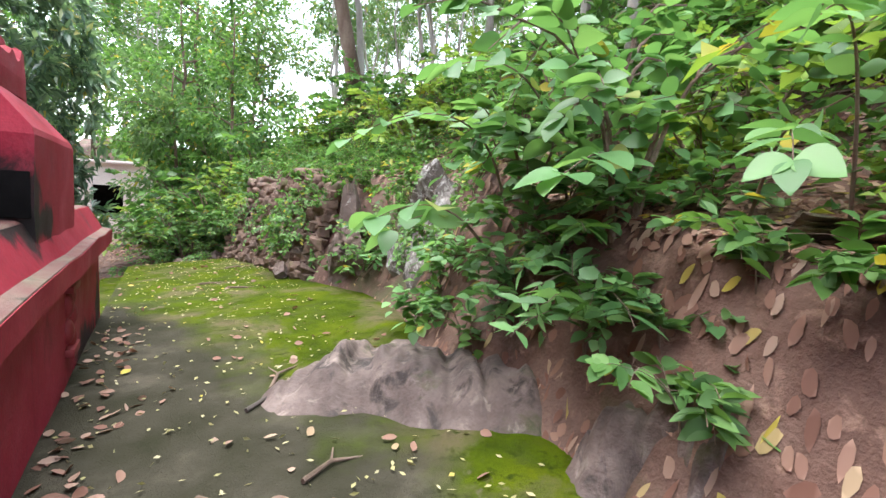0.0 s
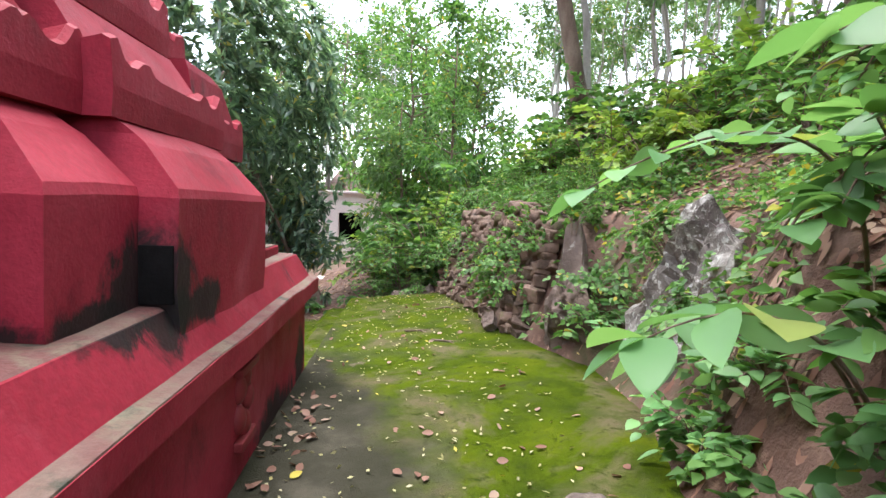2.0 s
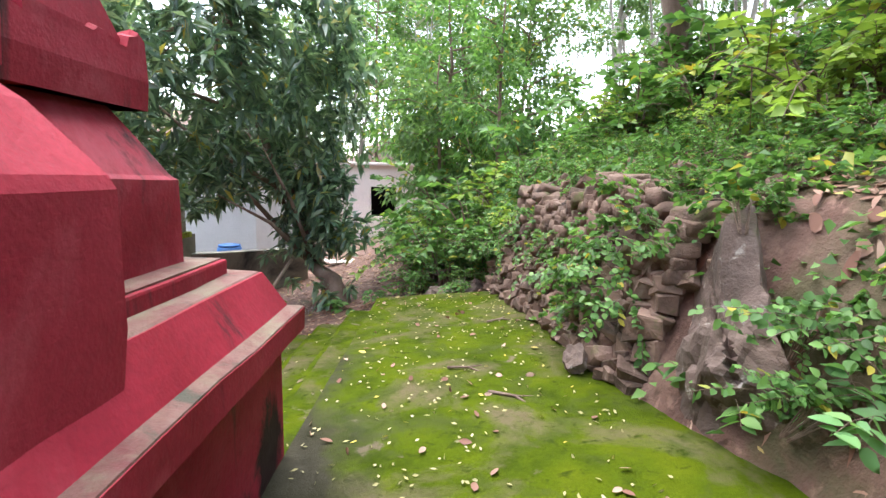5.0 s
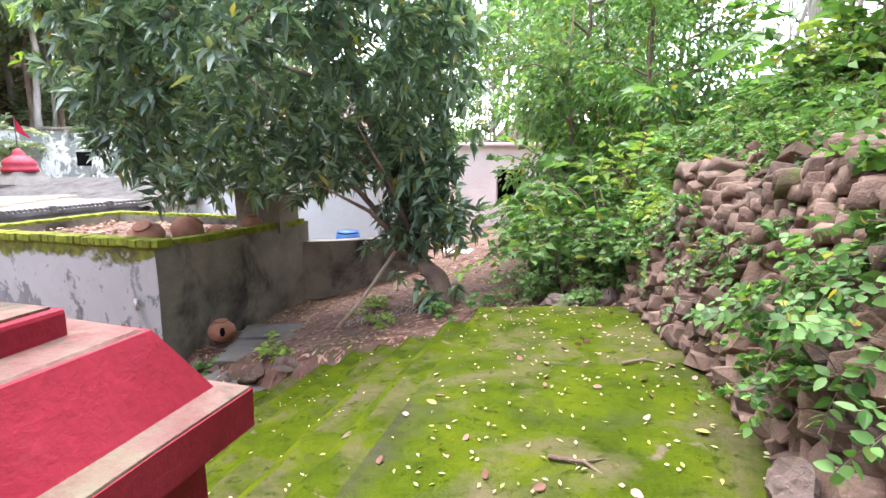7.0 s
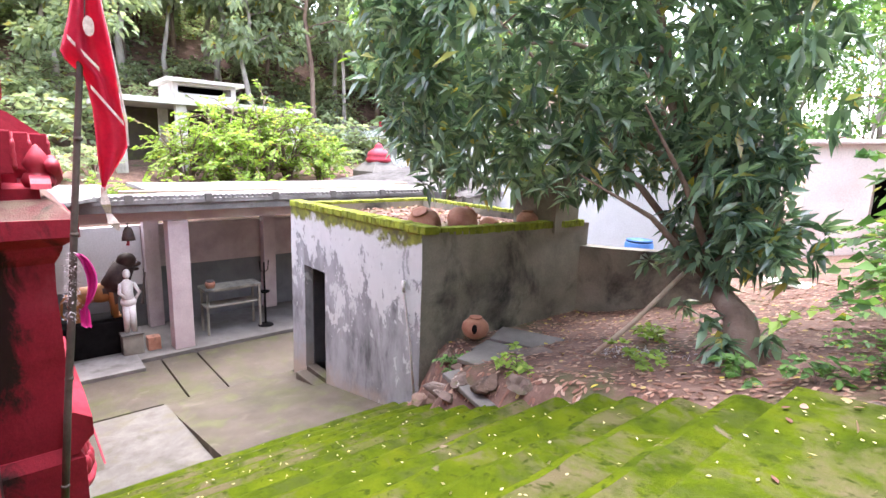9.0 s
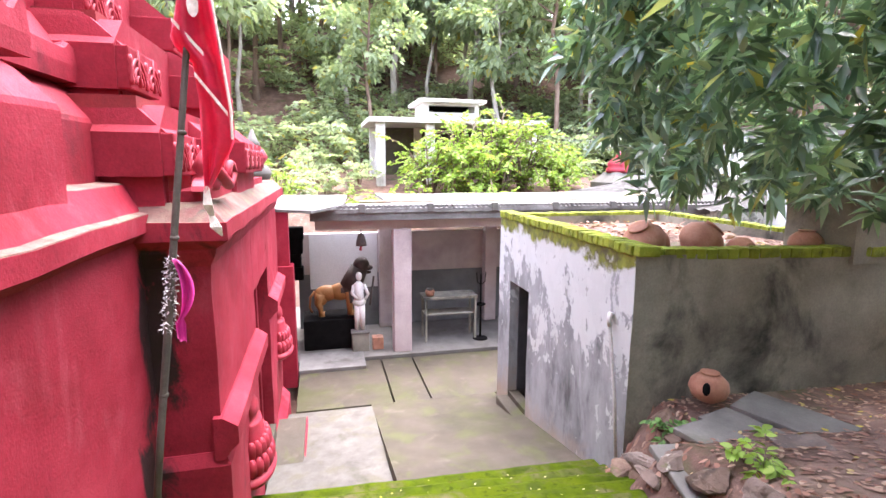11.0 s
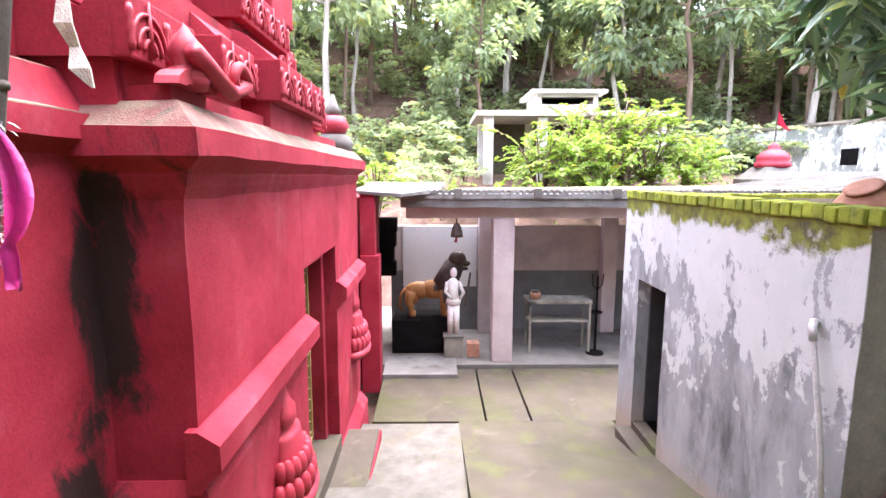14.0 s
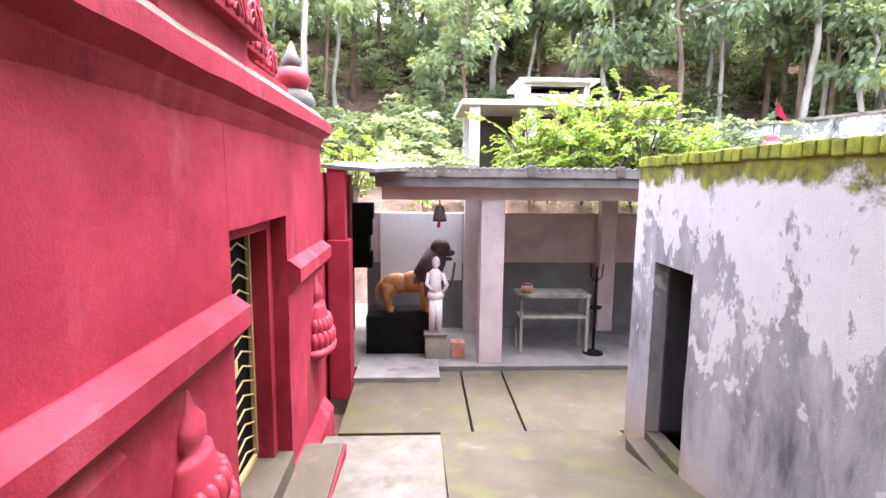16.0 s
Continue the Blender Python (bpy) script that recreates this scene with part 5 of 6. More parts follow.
part("prong", tube([(0, -0.12, 1.75), (0, -0.1, 1.5), (0, 0, 1.42), (0, 0.1, 1.5), (0, 0.12, 1.75)], [0.012] * 5, 6), BLACK_AND_SHADE, stand)

# ---- far buildings ----
SHELL = surface("raw_cement", [(0.38, 0.365, 0.34), (0.48, 0.46, 0.43), (0.55, 0.53, 0.50)], 1.5, 30, 0.85, 0.2, [((0.22, 0.21, 0.19), 1.2, 0.58, 0.74, (1, 1, 0.5))])
shell = thing("concrete_shell", "unfinished grey concrete frame with flat slab roof behind the pavilion", "building")
for y in (9.25, 11.55, 16.6):
    for x in (-24.0, -27.2):
        part("column", boxes((x - 0.2, y - 0.2, -0.5, x + 0.2, y + 0.2, 3.2), bevel=0.02), SHELL, shell)
part("slab", boxes((-28.0, 8.7, 3.2, -23.6, 17.2, 3.42), bevel=0.02), SHELL, shell)
part("turret", boxes((-26.5, 11.3, 3.42, -24.0, 11.5, 4.15), (-26.5, 13.7, 3.42, -24.0, 13.9, 4.15), (-24.1, 11.5, 3.42, -24.0, 13.7, 3.72), (-24.1, 11.5, 4.02, -24.0, 13.7, 4.15), (-26.5, 11.5, 3.42, -26.4, 13.7, 4.15)), SHELL, shell)
part("turret_cap", boxes((-26.8, 11.0, 4.15, -23.7, 14.2, 4.3), bevel=0.02), SHELL, shell)
# black sheet standing in for the shaded inside of the turret
part("turret_recess", boxes((-25.2, 11.5, 3.5, -25.1, 13.7, 4.1)), BLACK_AND_SHADE, shell)
part("rear_wall", boxes((-27.4, 9.2, -0.5, -27.2, 16.6, 3.2)), CONCRETE, shell)
rim = thing("white_building", "long stained white building with a dark roof edge", "building")
d = Vector((8.8, 2.7, 0)).normalized()
wm = Matrix(((d.x, -d.y, 0, -32.8), (d.y, d.x, 0, 22.1), (0, 0, 1, 0), (0, 0, 0, 1)))
part("wall", boxes((0, 0, -1, 24, 5, 3.0), m=wm), WHITEWASH, rim)
part("roof_edge", boxes((-0.2, -0.15, 3.0, 24.2, 5.2, 3.12), m=wm), DARKWALL, rim)
for k in range(3):
    part("window", boxes((4.0 + k * 5, -0.03, 1.2, 4.7 + k * 5, 0.02, 1.9), m=wm), BLACK_AND_SHADE, rim)
fin = thing("shrine_dome", "small red domed shrine top with a pennant", "shrine", (-20.8, 19.5, 0.3))
part("base", moulding(-0.9, -0.9, 0.9, 0.9, [(0, -1.2), (0, 0.3), (-0.3, 0.6), (-0.4, 0.75)]), PALE, fin)
part("dome", lathe([(0.5, 0.7), (0.6, 0.75), (0.6, 0.9), (0.52, 0.95), (0.56, 1.05), (0.5, 1.2), (0.3, 1.35), (0.2, 1.4), (0.2, 1.5), (0.05, 1.65), (0, 1.66)], 20), RELIEF, fin, smooth=True)
part("mast", tube([(0, 0, 1.6), (0.02, 0, 2.9)], [0.02, 0.015], 6), DARKWOOD, fin)
cloth((-0.0, 0.02, 2.85), (0.0, 0.02, 2.3), (0.1, 0.45, 2.05), 8, 0.03, "pennant", CLOTH, fin)
shed = thing("shed", "low shed with a rippled pale sheet roof", "shed", (-15.0, 19.0, 0))
part("wall", boxes((-4, -2.5, -2.5, 4, 4, 0.2)), WHITEWASH, shed)
bm = bmesh.new()
rows = [[bm.verts.new((-4.3 + 0.09 * i, y, z + 0.03 * math.sin(i * 1.3))) for i in range(96)] for y, z in ((-3, 0.25), (1, 0.85), (4.3, 0.3))]
for a, b in zip(rows, rows[1:]):
    for i in range(95):
        bm.faces.new((a[i], a[i + 1], b[i + 1], b[i]))
bmesh.ops.solidify(bm, geom=bm.faces[:], thickness=0.02)
part("roof", bm, TIN, shed)
white = thing("white_house", "white walled house with a blue door behind the hut", "house")
part("wall", boxes((-11, 17.5, -2, -5.0, 22, 2.0)), PLAINWHITE, white)
part("roof", boxes((-11.4, 17.1, 2.0, -4.6, 22.4, 2.2), bevel=0.02), TIN, white)
BLUE = surface("blue_paint", [(0.02, 0.09, 0.28), (0.03, 0.13, 0.36)], 3, 30, 0.5, 0.1)
drum = thing("water_drum", "blue plastic water drum behind the low wall", "drum", (-5.0, 15.6, ground_z(-5.0, 15.6)))
part("body", lathe([(0, 0), (0.28, 0.0), (0.3, 0.05), (0.3, 0.3), (0.32, 0.33), (0.3, 0.36), (0.3, 0.62), (0.32, 0.65), (0.3, 0.68), (0.29, 0.92), (0.25, 0.95), (0, 0.95)], 20), BLUE, drum, smooth=True)
part("lid", lathe([(0, 0.95), (0.26, 0.95), (0.27, 0.99), (0, 1.0)], 20), BLUE, drum, smooth=True)
pink = thing("pink_house", "pale pink house with a black board painted as the shade in a doorway among the trees", "house")
PINK = surface("pale_pink_wall", [(0.76, 0.63, 0.60), (0.83, 0.72, 0.69)], 1.5, 30, 0.8, 0.2, [((0.55, 0.43, 0.39), 1.5, 0.64, 0.8, (1, 1, 0.5))])
part("wall", worn(boxes((-3.3, 20, -1.5, -2.05, 20.25, 2.0)), 0.01), PINK, pink)
part("wall", worn(boxes((-1.2, 20, -1.5, 2.4, 20.25, 2.0)), 0.01), PINK, pink)
part("lintel", boxes((-2.05, 20, 1.3, -1.2, 20.25, 2.0)), PINK, pink)
part("sill", boxes((-2.05, 20, -1.5, -1.2, 20.25, 0.3)), PINK, pink)
# black panel painting the dark seen through the house doorway
part("inner_wall", boxes((-3.3, 20.9, -1.5, 2.4, 21.0, 2.0)), BLACK_AND_SHADE, pink)
part("roof", boxes((-3.4, 19.85, 2.0, 2.5, 25, 2.1), bevel=0.03), PINK, pink)

# ---- earth by the hut ----
def slab_stone(x, y, z, w, d, h, turn, tilt, label):
    bm = boxes((-w / 2, -d / 2, 0, w / 2, d / 2, h), bevel=0.015)
    worn(bm, 0.012, 0.12)
    ob = tagged(part("flagstone", bm, PALE if w > 0.5 else ROCK, None), label, "flagstone", "flagstones by the hut")
    ob.matrix_world = pose(x, y, z, tilt, 0, turn)
    return ob


for x, y, w, d, turn, lab, z in ((-3.63, 10.0, 1.16, 0.42, 10, "long flat grey flagstone on bare earth", -1.11), (-4.05, 10.42, 0.75, 0.4, 14, "flat grey flagstone beside the hut", -1.16), (-3.45, 10.42, 0.46, 0.42, -15, "small rounded grey flagstone on the earth", -1.02),
                                 (-4.1, 10.98, 0.95, 0.5, 22, "brown flagstone leaning by the hut wall", -1.12), (-3.6, 9.5, 0.95, 0.42, -14, "cracked flagstone at the edge of the steps", -1.22)):
    slab_stone(x, y, z, w, d, 0.07, turn, 3, lab)
stick = thing("bamboo_pole", "dry bamboo pole leaning on the mango trunk", "pole")
part("cane", tube([(-2.88, 10.7, ground_z(-2.88, 10.7) - 0.02), (-2.58, 11.03, -0.42), (-2.22, 11.42, 0.22)], [0.032, 0.03, 0.027], 9), WOOD, stick, smooth=True)
tin = thing("tinsel_scrap", "silver tinsel scrap lying by the pole", "tinsel")
tp = np.stack([rng.normal(-2.35, 0.22, 160), rng.normal(10.75, 0.12, 160), rng.uniform(0.0, 0.08, 160)], 1)
tp[:, 2] += np.array([ground_z(a, b) for a, b, _ in tp])
v, f = blades(rng, tp, rng.normal(size=(160, 3)), 0.07, 0.012)
mesh_from("strand", v, f, SILVER, tin)["kind"] = "stuff"
deb = thing("plastic_sheet", "crumpled white sheet lying on the earth", "sheet", (-2.0, 15.5, ground_z(-2.0, 15.5)))
part("sheet", worn(boxes((-0.6, -0.15, 0, 0.6, 0.15, 0.05), bevel=0.02), 0.06, 0.1), WHITEP, deb)


# ---- rocks and rubble wall ----
LICHEN = surface("lichened_rock", [(0.11, 0.095, 0.085), (0.18, 0.16, 0.145), (0.26, 0.235, 0.215)], 2.5, 22, 0.85, 0.9,
                 [((0.07, 0.055, 0.048), 1.6, 0.54, 0.66, (1, 1, 0.5)), ((0.33, 0.32, 0.295), 9.0, 0.54, 0.60, (1, 1, 1)), ((0.46, 0.45, 0.42), 22.0, 0.56, 0.60, (1, 1, 1)), ((0.05, 0.042, 0.038), 8.0, 0.62, 0.67, (1, 1, 1))])
def rock(seed, sub=2, rough=0.35, flat=1.0):
    """An angular stone of unit size."""
    r = random.Random(seed)
    bm = bmesh.new()
    bmesh.ops.create_icosphere(bm, subdivisions=sub, radius=0.5)
    planes = [(Vector((r.uniform(-1, 1), r.uniform(-1, 1), r.uniform(-1, 1))).normalized(), r.uniform(0.17, 0.38)) for _ in range(14)]
    for v in bm.verts:
        for n, d in planes:
            k = v.co.dot(n)
            if k > d:
                v.co -= n * (k - d) * 0.98
        v.co *= 1 + rough * 0.25 * noise.noise(v.co * 4 + Vector((seed, 0, 0)))
        v.co.z *= flat
    return bm


def boulder(x, y, z, size, turn, label, seed, mat=None, tilt=0, sub=4):
    bm = rock(seed, sub)
    off = Vector((seed, 1, 0))
    for v in bm.verts:
        p = v.co.copy()
        crack = max(0, 0.06 - abs(noise.noise(Vector((p.x * 4, p.y * 4, p.z * 1.5)) + off))) * 1.1
        v.co += v.co.normalized() * (0.07 * noise.noise(p * 3 + off) + 0.045 * noise.noise(p * 7 + off) + 0.022 * noise.noise(p * 16) + 0.010 * noise.noise(p * 34) - crack)
        v.co = Vector((v.co.x * size[0], v.co.y * size[1], v.co.z * size[2]))
    ob = tagged(part("boulder", bm, mat or ROCK, None, smooth=False), label, "boulder")
    ob.matrix_world = pose(x, y, z, tilt, 0, turn)
    return ob


boulder(1.78, 5.32, 0.66, (0.95, 1.15, 1.6), 14, "tall dark boulder with a flat face at the hill foot", 31, tilt=-6, sub=5)
boulder(2.26, 4.02, 0.98, (1.35, 2.1, 2.0), -10, "large lichen-spotted grey boulder beside the path", 47, LICHEN, sub=5)
boulder(2.08, 3.7, 0.5, (0.8, 1.2, 1.0), 20, "weathered boulder set in the bank", 12, LICHEN, sub=5)
def outcrop(a, b, back, depth, height, label, seed):
    """A low fluted ledge of bedrock from a to b, steep in front and running back under the earth."""
    a, b, back = Vector(a), Vector(b), Vector(back).normalized()
    n, k = 96, 26
    bm = bmesh.new()
    rows = []
    for i in range(n + 1):
        u = i / n
        ends = min(1, u * 5 + 0.02) ** 0.6 * min(1, (1 - u) * 7 + 0.1) ** 0.6
        flute = min(0.8, abs(noise.noise((u * 4.5, seed, 0.3))) * 1.6) + 0.25 * abs(noise.noise((u * 13, seed, 2)))
        lead = 0.13 * noise.noise((u * 3.5, seed, 5)) + 0.08 * (0.5 - flute)
        row = []
        for j in range(k + 1):
            v = j / k
            p = a.lerp(b, u) + back * (depth * v * (0.5 + 0.5 * ends) - lead * (1 - v))
            rise = smooth(0.0, 0.42, v) * (1 - 0.30 * smooth(0.55, 1.0, v))
            h = height * ends * rise * (0.72 + 0.5 * flute)
            q = Vector((p.x, p.y, 0)) * 6
            h += (0.03 * noise.noise(q) + 0.014 * noise.noise(q * 3) + 0.035 * noise.noise((u * 22 + v * 2, v * 2.0, seed)) - 0.06 * max(0, 0.22 - abs(noise.noise((u * 8 + v, 4, seed)))) / 0.22) * rise
            row.append(bm.verts.new((p.x, p.y, landing_z(p.x, p.y) - 0.015 + h - (0.15 if j in (0, k) else 0))))
        rows.append(row)
    for r0, r1 in zip(rows, rows[1:]):
        for j in range(k):
            bm.faces.new((r0[j], r1[j], r1[j + 1], r0[j + 1]))
    bmesh.ops.recalc_face_normals(bm, faces=bm.faces)
    return tagged(part("rock_outcrop", bm, BEDROCK, None, smooth=True), label, "rock")


# the darkest streaks paint shaded creases into the rock's colour
BEDROCK = surface("fluted_bedrock", [(0.065, 0.045, 0.039), (0.12, 0.088, 0.077), (0.19, 0.145, 0.128)], 5.0, 22, 0.8, 0.9,
                  [((0.035, 0.026, 0.023), 6.0, 0.53, 0.64, (1, 1, 0.3)), ((0.27, 0.22, 0.19), 8.0, 0.58, 0.70, (1, 1, 0.4)), ((0.05, 0.065, 0.015), 2.2, 0.60, 0.72, (1, 1, 1))])
outcrop((0.38, 2.60, 0), (1.46, 1.50, 0), (0.64, 0.77, 0), 0.75, 0.23, "low fluted grey-brown bedrock ledge rising from the mossy concrete", 3.7)
outcrop((1.30, 1.36, 0), (1.46, 0.72, 0), (1, 0.25, 0), 0.5, 0.36, "upright fluted brown rock in the leaf litter", 8.2)
boulder(1.55, 0.55, 0.3, (0.5, 0.5, 0.6), 10, "brown rock at the hill foot", 26)
boulder(2.15, 1.12, 1.08, (0.5, 0.6, 0.55), 30, "square brown stone jutting from the bank", 28, STONE)
boulder(2.35, 1.0, 1.34, (0.9, 1.0, 0.25), 10, "flat stone lying on the bank", 29, STONE)
boulder(1.9, 1.42, 0.82, (0.16, 0.42, 0.7), 25, "thin orange-brown stone leaning in the bank", 33, STONE, tilt=-25)
boulder(1.22, 6.15, 0.42, (0.3, 0.3, 0.4), 25, "small grey stone at the foot of the rubble wall", 35)
boulder(0.25, 9.75, 0.02, (0.55, 0.5, 0.5), 5, "rounded brown rock at the end of the landing", 36)
boulder(0.75, 9.65, 0.1, (0.6, 0.5, 0.6), 30, "brown rock under the bushes", 37)
boulder(-0.2, 9.75, -0.12, (0.4, 0.3, 0.3), 30, "half-buried brown rock under the bushes", 38)
for k, (x, y, s) in enumerate(((-4.55, 9.7, 0.55), (-4.25, 9.5, 0.5), (-4.75, 10.05, 0.45), (-3.85, 9.42, 0.5), (-3.35, 9.42, 0.55), (-2.9, 9.45, 0.4), (-4.85, 9.6, 0.4), (-4.4, 9.95, 0.4), (-4.15, 9.75, 0.42), (-4.0, 9.35, 0.35))):
    boulder(x, y, ground_z(x, y) + 0.02, (s, s * 0.8, s * 0.75), k * 40, "rough brown stone holding up the earth by the hut", 60 + k, ROCK if k % 2 else STONE, sub=3)

# ---- plants ----
def put(src, x, y, s, turn, dz=0.0, sz=None):
    m = Matrix.Translation((x, y, ground_z(x, y) + dz)) @ Matrix.Rotation(turn, 4, 'Z') @ Matrix.Diagonal((s, s, sz or s, 1))
    return copy_thing(src, m)


def settle(src, x, y, turn=0.0, dz=0.0):
    src.matrix_world = Matrix.Translation((x, y, ground_z(x, y) + dz)) @ Matrix.Rotation(turn, 4, 'Z')
    return src


# the mango tree beside the hut
def mango_tree():
    rng = np.random.default_rng(3)
    bx, by = -1.25, 10.75
    bz = ground_z(bx, by)
    e = thing("mango_tree", "mango tree with a dense dark green crown leaning over the hut", "tree")
    spine = [Vector(p) for p in ((bx, by, bz - 0.2), (-1.45, 11.0, bz + 0.35), (-1.8, 11.35, 0.1), (-2.3, 11.7, 1.3), (-2.9, 11.8, 2.6), (-3.3, 11.7, 4.2), (-3.5, 11.6, 6.2))]
    part("trunk", tube(spine, [0.24, 0.15, 0.12, 0.11, 0.09, 0.07, 0.03], 12), BARK, e, smooth=True)
    c, r = np.array([-4.2, 11.25, 3.8]), np.array([3.2, 2.8, 3.2])
    heads = []
    while len(heads) < 1900:
        d = rng.normal(size=3)
        d /= np.linalg.norm(d)
        lump = 1 + 0.22 * noise.noise(Vector(d) * 2.6) + 0.10 * noise.noise(Vector(d) * 6)
        p = c + d * r * lump * rng.uniform(0.25, 1.0) ** 0.33
        low = 1.08 + 0.45 * noise.noise(Vector((p[0], p[1], 1)) * 0.9) + 0.25 * max(0.0, p[0] + 3.4)
        if p[2] > low and p[1] > 8.7:
            heads.append(p)
    for _ in range(150):
        heads.append(np.array([-1.8, 11.4, 1.2]) + rng.normal(size=3) * np.array([0.32, 0.3, 0.42]))
    for _ in range(16):
        heads.append(np.array([-1.35, 10.9, -0.35]) + rng.normal(size=3) * np.array([0.14, 0.14, 0.22]))
    heads = np.array(heads)
    for k in range(9):
        tip = heads[rng.integers(0, 1900)]
        i = int(rng.integers(2, 6))
        base = spine[i]
        mid = base.lerp(Vector(tip), 0.5) + Vector((0, 0, 0.25))
        end = base.lerp(Vector(tip), 0.7)
        part("limb", tube([base, mid.lerp(base, 0.3), end], [0.05, 0.03, 0.008], 7), BARK, e, smooth=True)
    # rosettes of long leaves at the twig ends
    n = len(heads)
    per = 15
    ax = unit((heads - c) / r + np.array([0, 0, 0.35]) + rng.normal(size=(n, 3)) * 0.35)
    P = np.repeat(heads, per, 0) + rng.normal(size=(n * per, 3)) * 0.035
    A = np.repeat(ax, per, 0)
    o = unit(np.cross(A, rng.normal(size=(n * per, 3))))
    D = o * 1.0 + A * rng.uniform(-0.1, 0.9, (n * per, 1)) + np.array([0, 0, -0.06])
    v, f = blades(rng, P, D, 0.25, 0.078, droop=0.16)
    mesh_from("crown", v, f, LEAF_MANGO, e)
    # pale young shoots along the crown's western rim
    rim = heads[:1900][((heads[:1900] - c) / r)[:, 0] < -0.72]
    P = np.repeat(rim, 12, 0) + rng.normal(size=(len(rim) * 12, 3)) * 0.06 + np.array([-0.12, 0, 0.03])
    v, f = blades(rng, P, rng.normal(size=P.shape) * 0.8 + np.array([-0.4, 0, 0.1]), 0.17, 0.055, droop=0.15)
    mesh_from("young_growth", v, f, LEAF_YOUNG, e)["label"] = "fresh yellow-green shoots"
    return e


mango_tree()

rnd = random.Random(5)
SLOPE = "leafy green shrub growing on the hill slope"
fine_bush = [shrub("shrub", SLOPE, 10 + i, 0.75, 0.55, 9, 5, 14, (0.075, 0.045), LEAF_SHRUB) for i in range(4)]
broad_bush = [shrub("shrub", "bright broad-leaved shrub on the hill slope", 20 + i, 1.0, 0.65, 7, 4, 12, (0.115, 0.075), LEAF_SHRUB) for i in range(3)]
light_bush = [shrub("shrub", "yellow-green shrub on the hill slope", 30 + i, 0.9, 0.6, 8, 4, 13, (0.095, 0.055), LEAF_BRIGHT) for i in range(2)]
everything = fine_bush + broad_bush + light_bush
spots = []
for k in range(330):
    y = rnd.uniform(-2.5, 17)
    d = 0.15 + 6.5 * rnd.random() ** 1.5
    if d < 1.15 and 5.5 < y < 9.3:
        continue
    if d < 1.35 and 3.0 < y < 5.7:
        continue
    if d < 0.9 and 0.3 < y < 2.8:
        continue
    s = rnd.uniform(0.5, 0.85) if d < 1.6 else rnd.uniform(0.9, 1.7)
    spots.append((foot_x(y) + d, y, s))
for x, y, s in ((0.35, 10.3, 1.3), (0.9, 10.1, 1.2), (0.6, 11.0, 1.6), (1.3, 10.9, 1.6), (0.1, 11.6, 1.5), (0.4, 12.6, 1.9), (1.5, 9.9, 1.1), (1.0, 11.8, 1.9), (-0.1, 13.4, 1.7), (1.9, 12.2, 2.0),
                (0.0, 10.4, 0.8), (0.55, 9.95, 0.9), (0.25, 10.8, 1.5), (0.8, 10.6, 1.7), (-0.15, 11.0, 1.0), (-0.2, 12.4, 1.4), (1.1, 9.7, 1.0), (0.5, 14.5, 2.0), (1.5, 14, 2.2), (-0.6, 15.5, 1.5), (2.4, 13, 2.2)):
    spots.append((x, y, s))
for n, (x, y, s) in enumerate(spots):
    put(everything[(n * 7) % 9], x, y, s, rnd.uniform(0, 6.28), -0.06)

# broad-leaved saplings reaching over the path
for k, (x, y, h, reach, seed, turn) in enumerate(((1.85, 2.35, 1.15, 0.55, 71, 0.0), (1.95, 1.75, 1.3, 0.75, 72, 0.7), (2.55, 2.95, 1.4, 0.75, 73, 1.9), (2.75, 0.6, 1.1, 0.7, 74, 3.0), (2.4, 2.4, 1.7, 0.8, 75, 4.0))):
    settle(shrub("sapling", "broad-leaved green sapling arching over the path", seed, h, reach, 6, 4, 8, (0.14, 0.10), LEAF_BIG, "round", 0.7), x, y, turn, -0.05)
for k, (x, y) in enumerate(((1.62, 2.1), (1.72, 1.62), (1.75, 2.9), (1.85, 0.62), (1.95, 4.6), (1.7, 5.2), (2.0, 1.7), (2.1, 2.3), (2.2, 1.45), (1.85, 2.6), (1.6, 3.1), (1.55, 2.5), (1.7, 2.3), (1.58, 1.05), (1.72, 1.28), (1.85, 1.0), (1.8, 1.8))):
    settle(shrub("herb", "low broad-leaved herb in the leaf litter", 80 + k, 0.32, 0.25, 6, 2, 7, (0.10, 0.055), LEAF_SHRUB if k % 2 else LEAF_BIG, True, 0.6), x, y, k, -0.02)
settle(shrub("herb", "lush dark green herb with long pointed leaves", 171, 0.5, 0.3, 9, 2, 8, (0.13, 0.045), LEAF_BIG, True, 0.5), 1.66, 1.62, 0.4, 0.0)
settle(shrub("herb", "lush dark green herb with long pointed leaves", 172, 0.42, 0.28, 8, 2, 8, (0.14, 0.06), LEAF_SHRUB, True, 0.6), 1.78, 1.98, 1.4, 0.0)


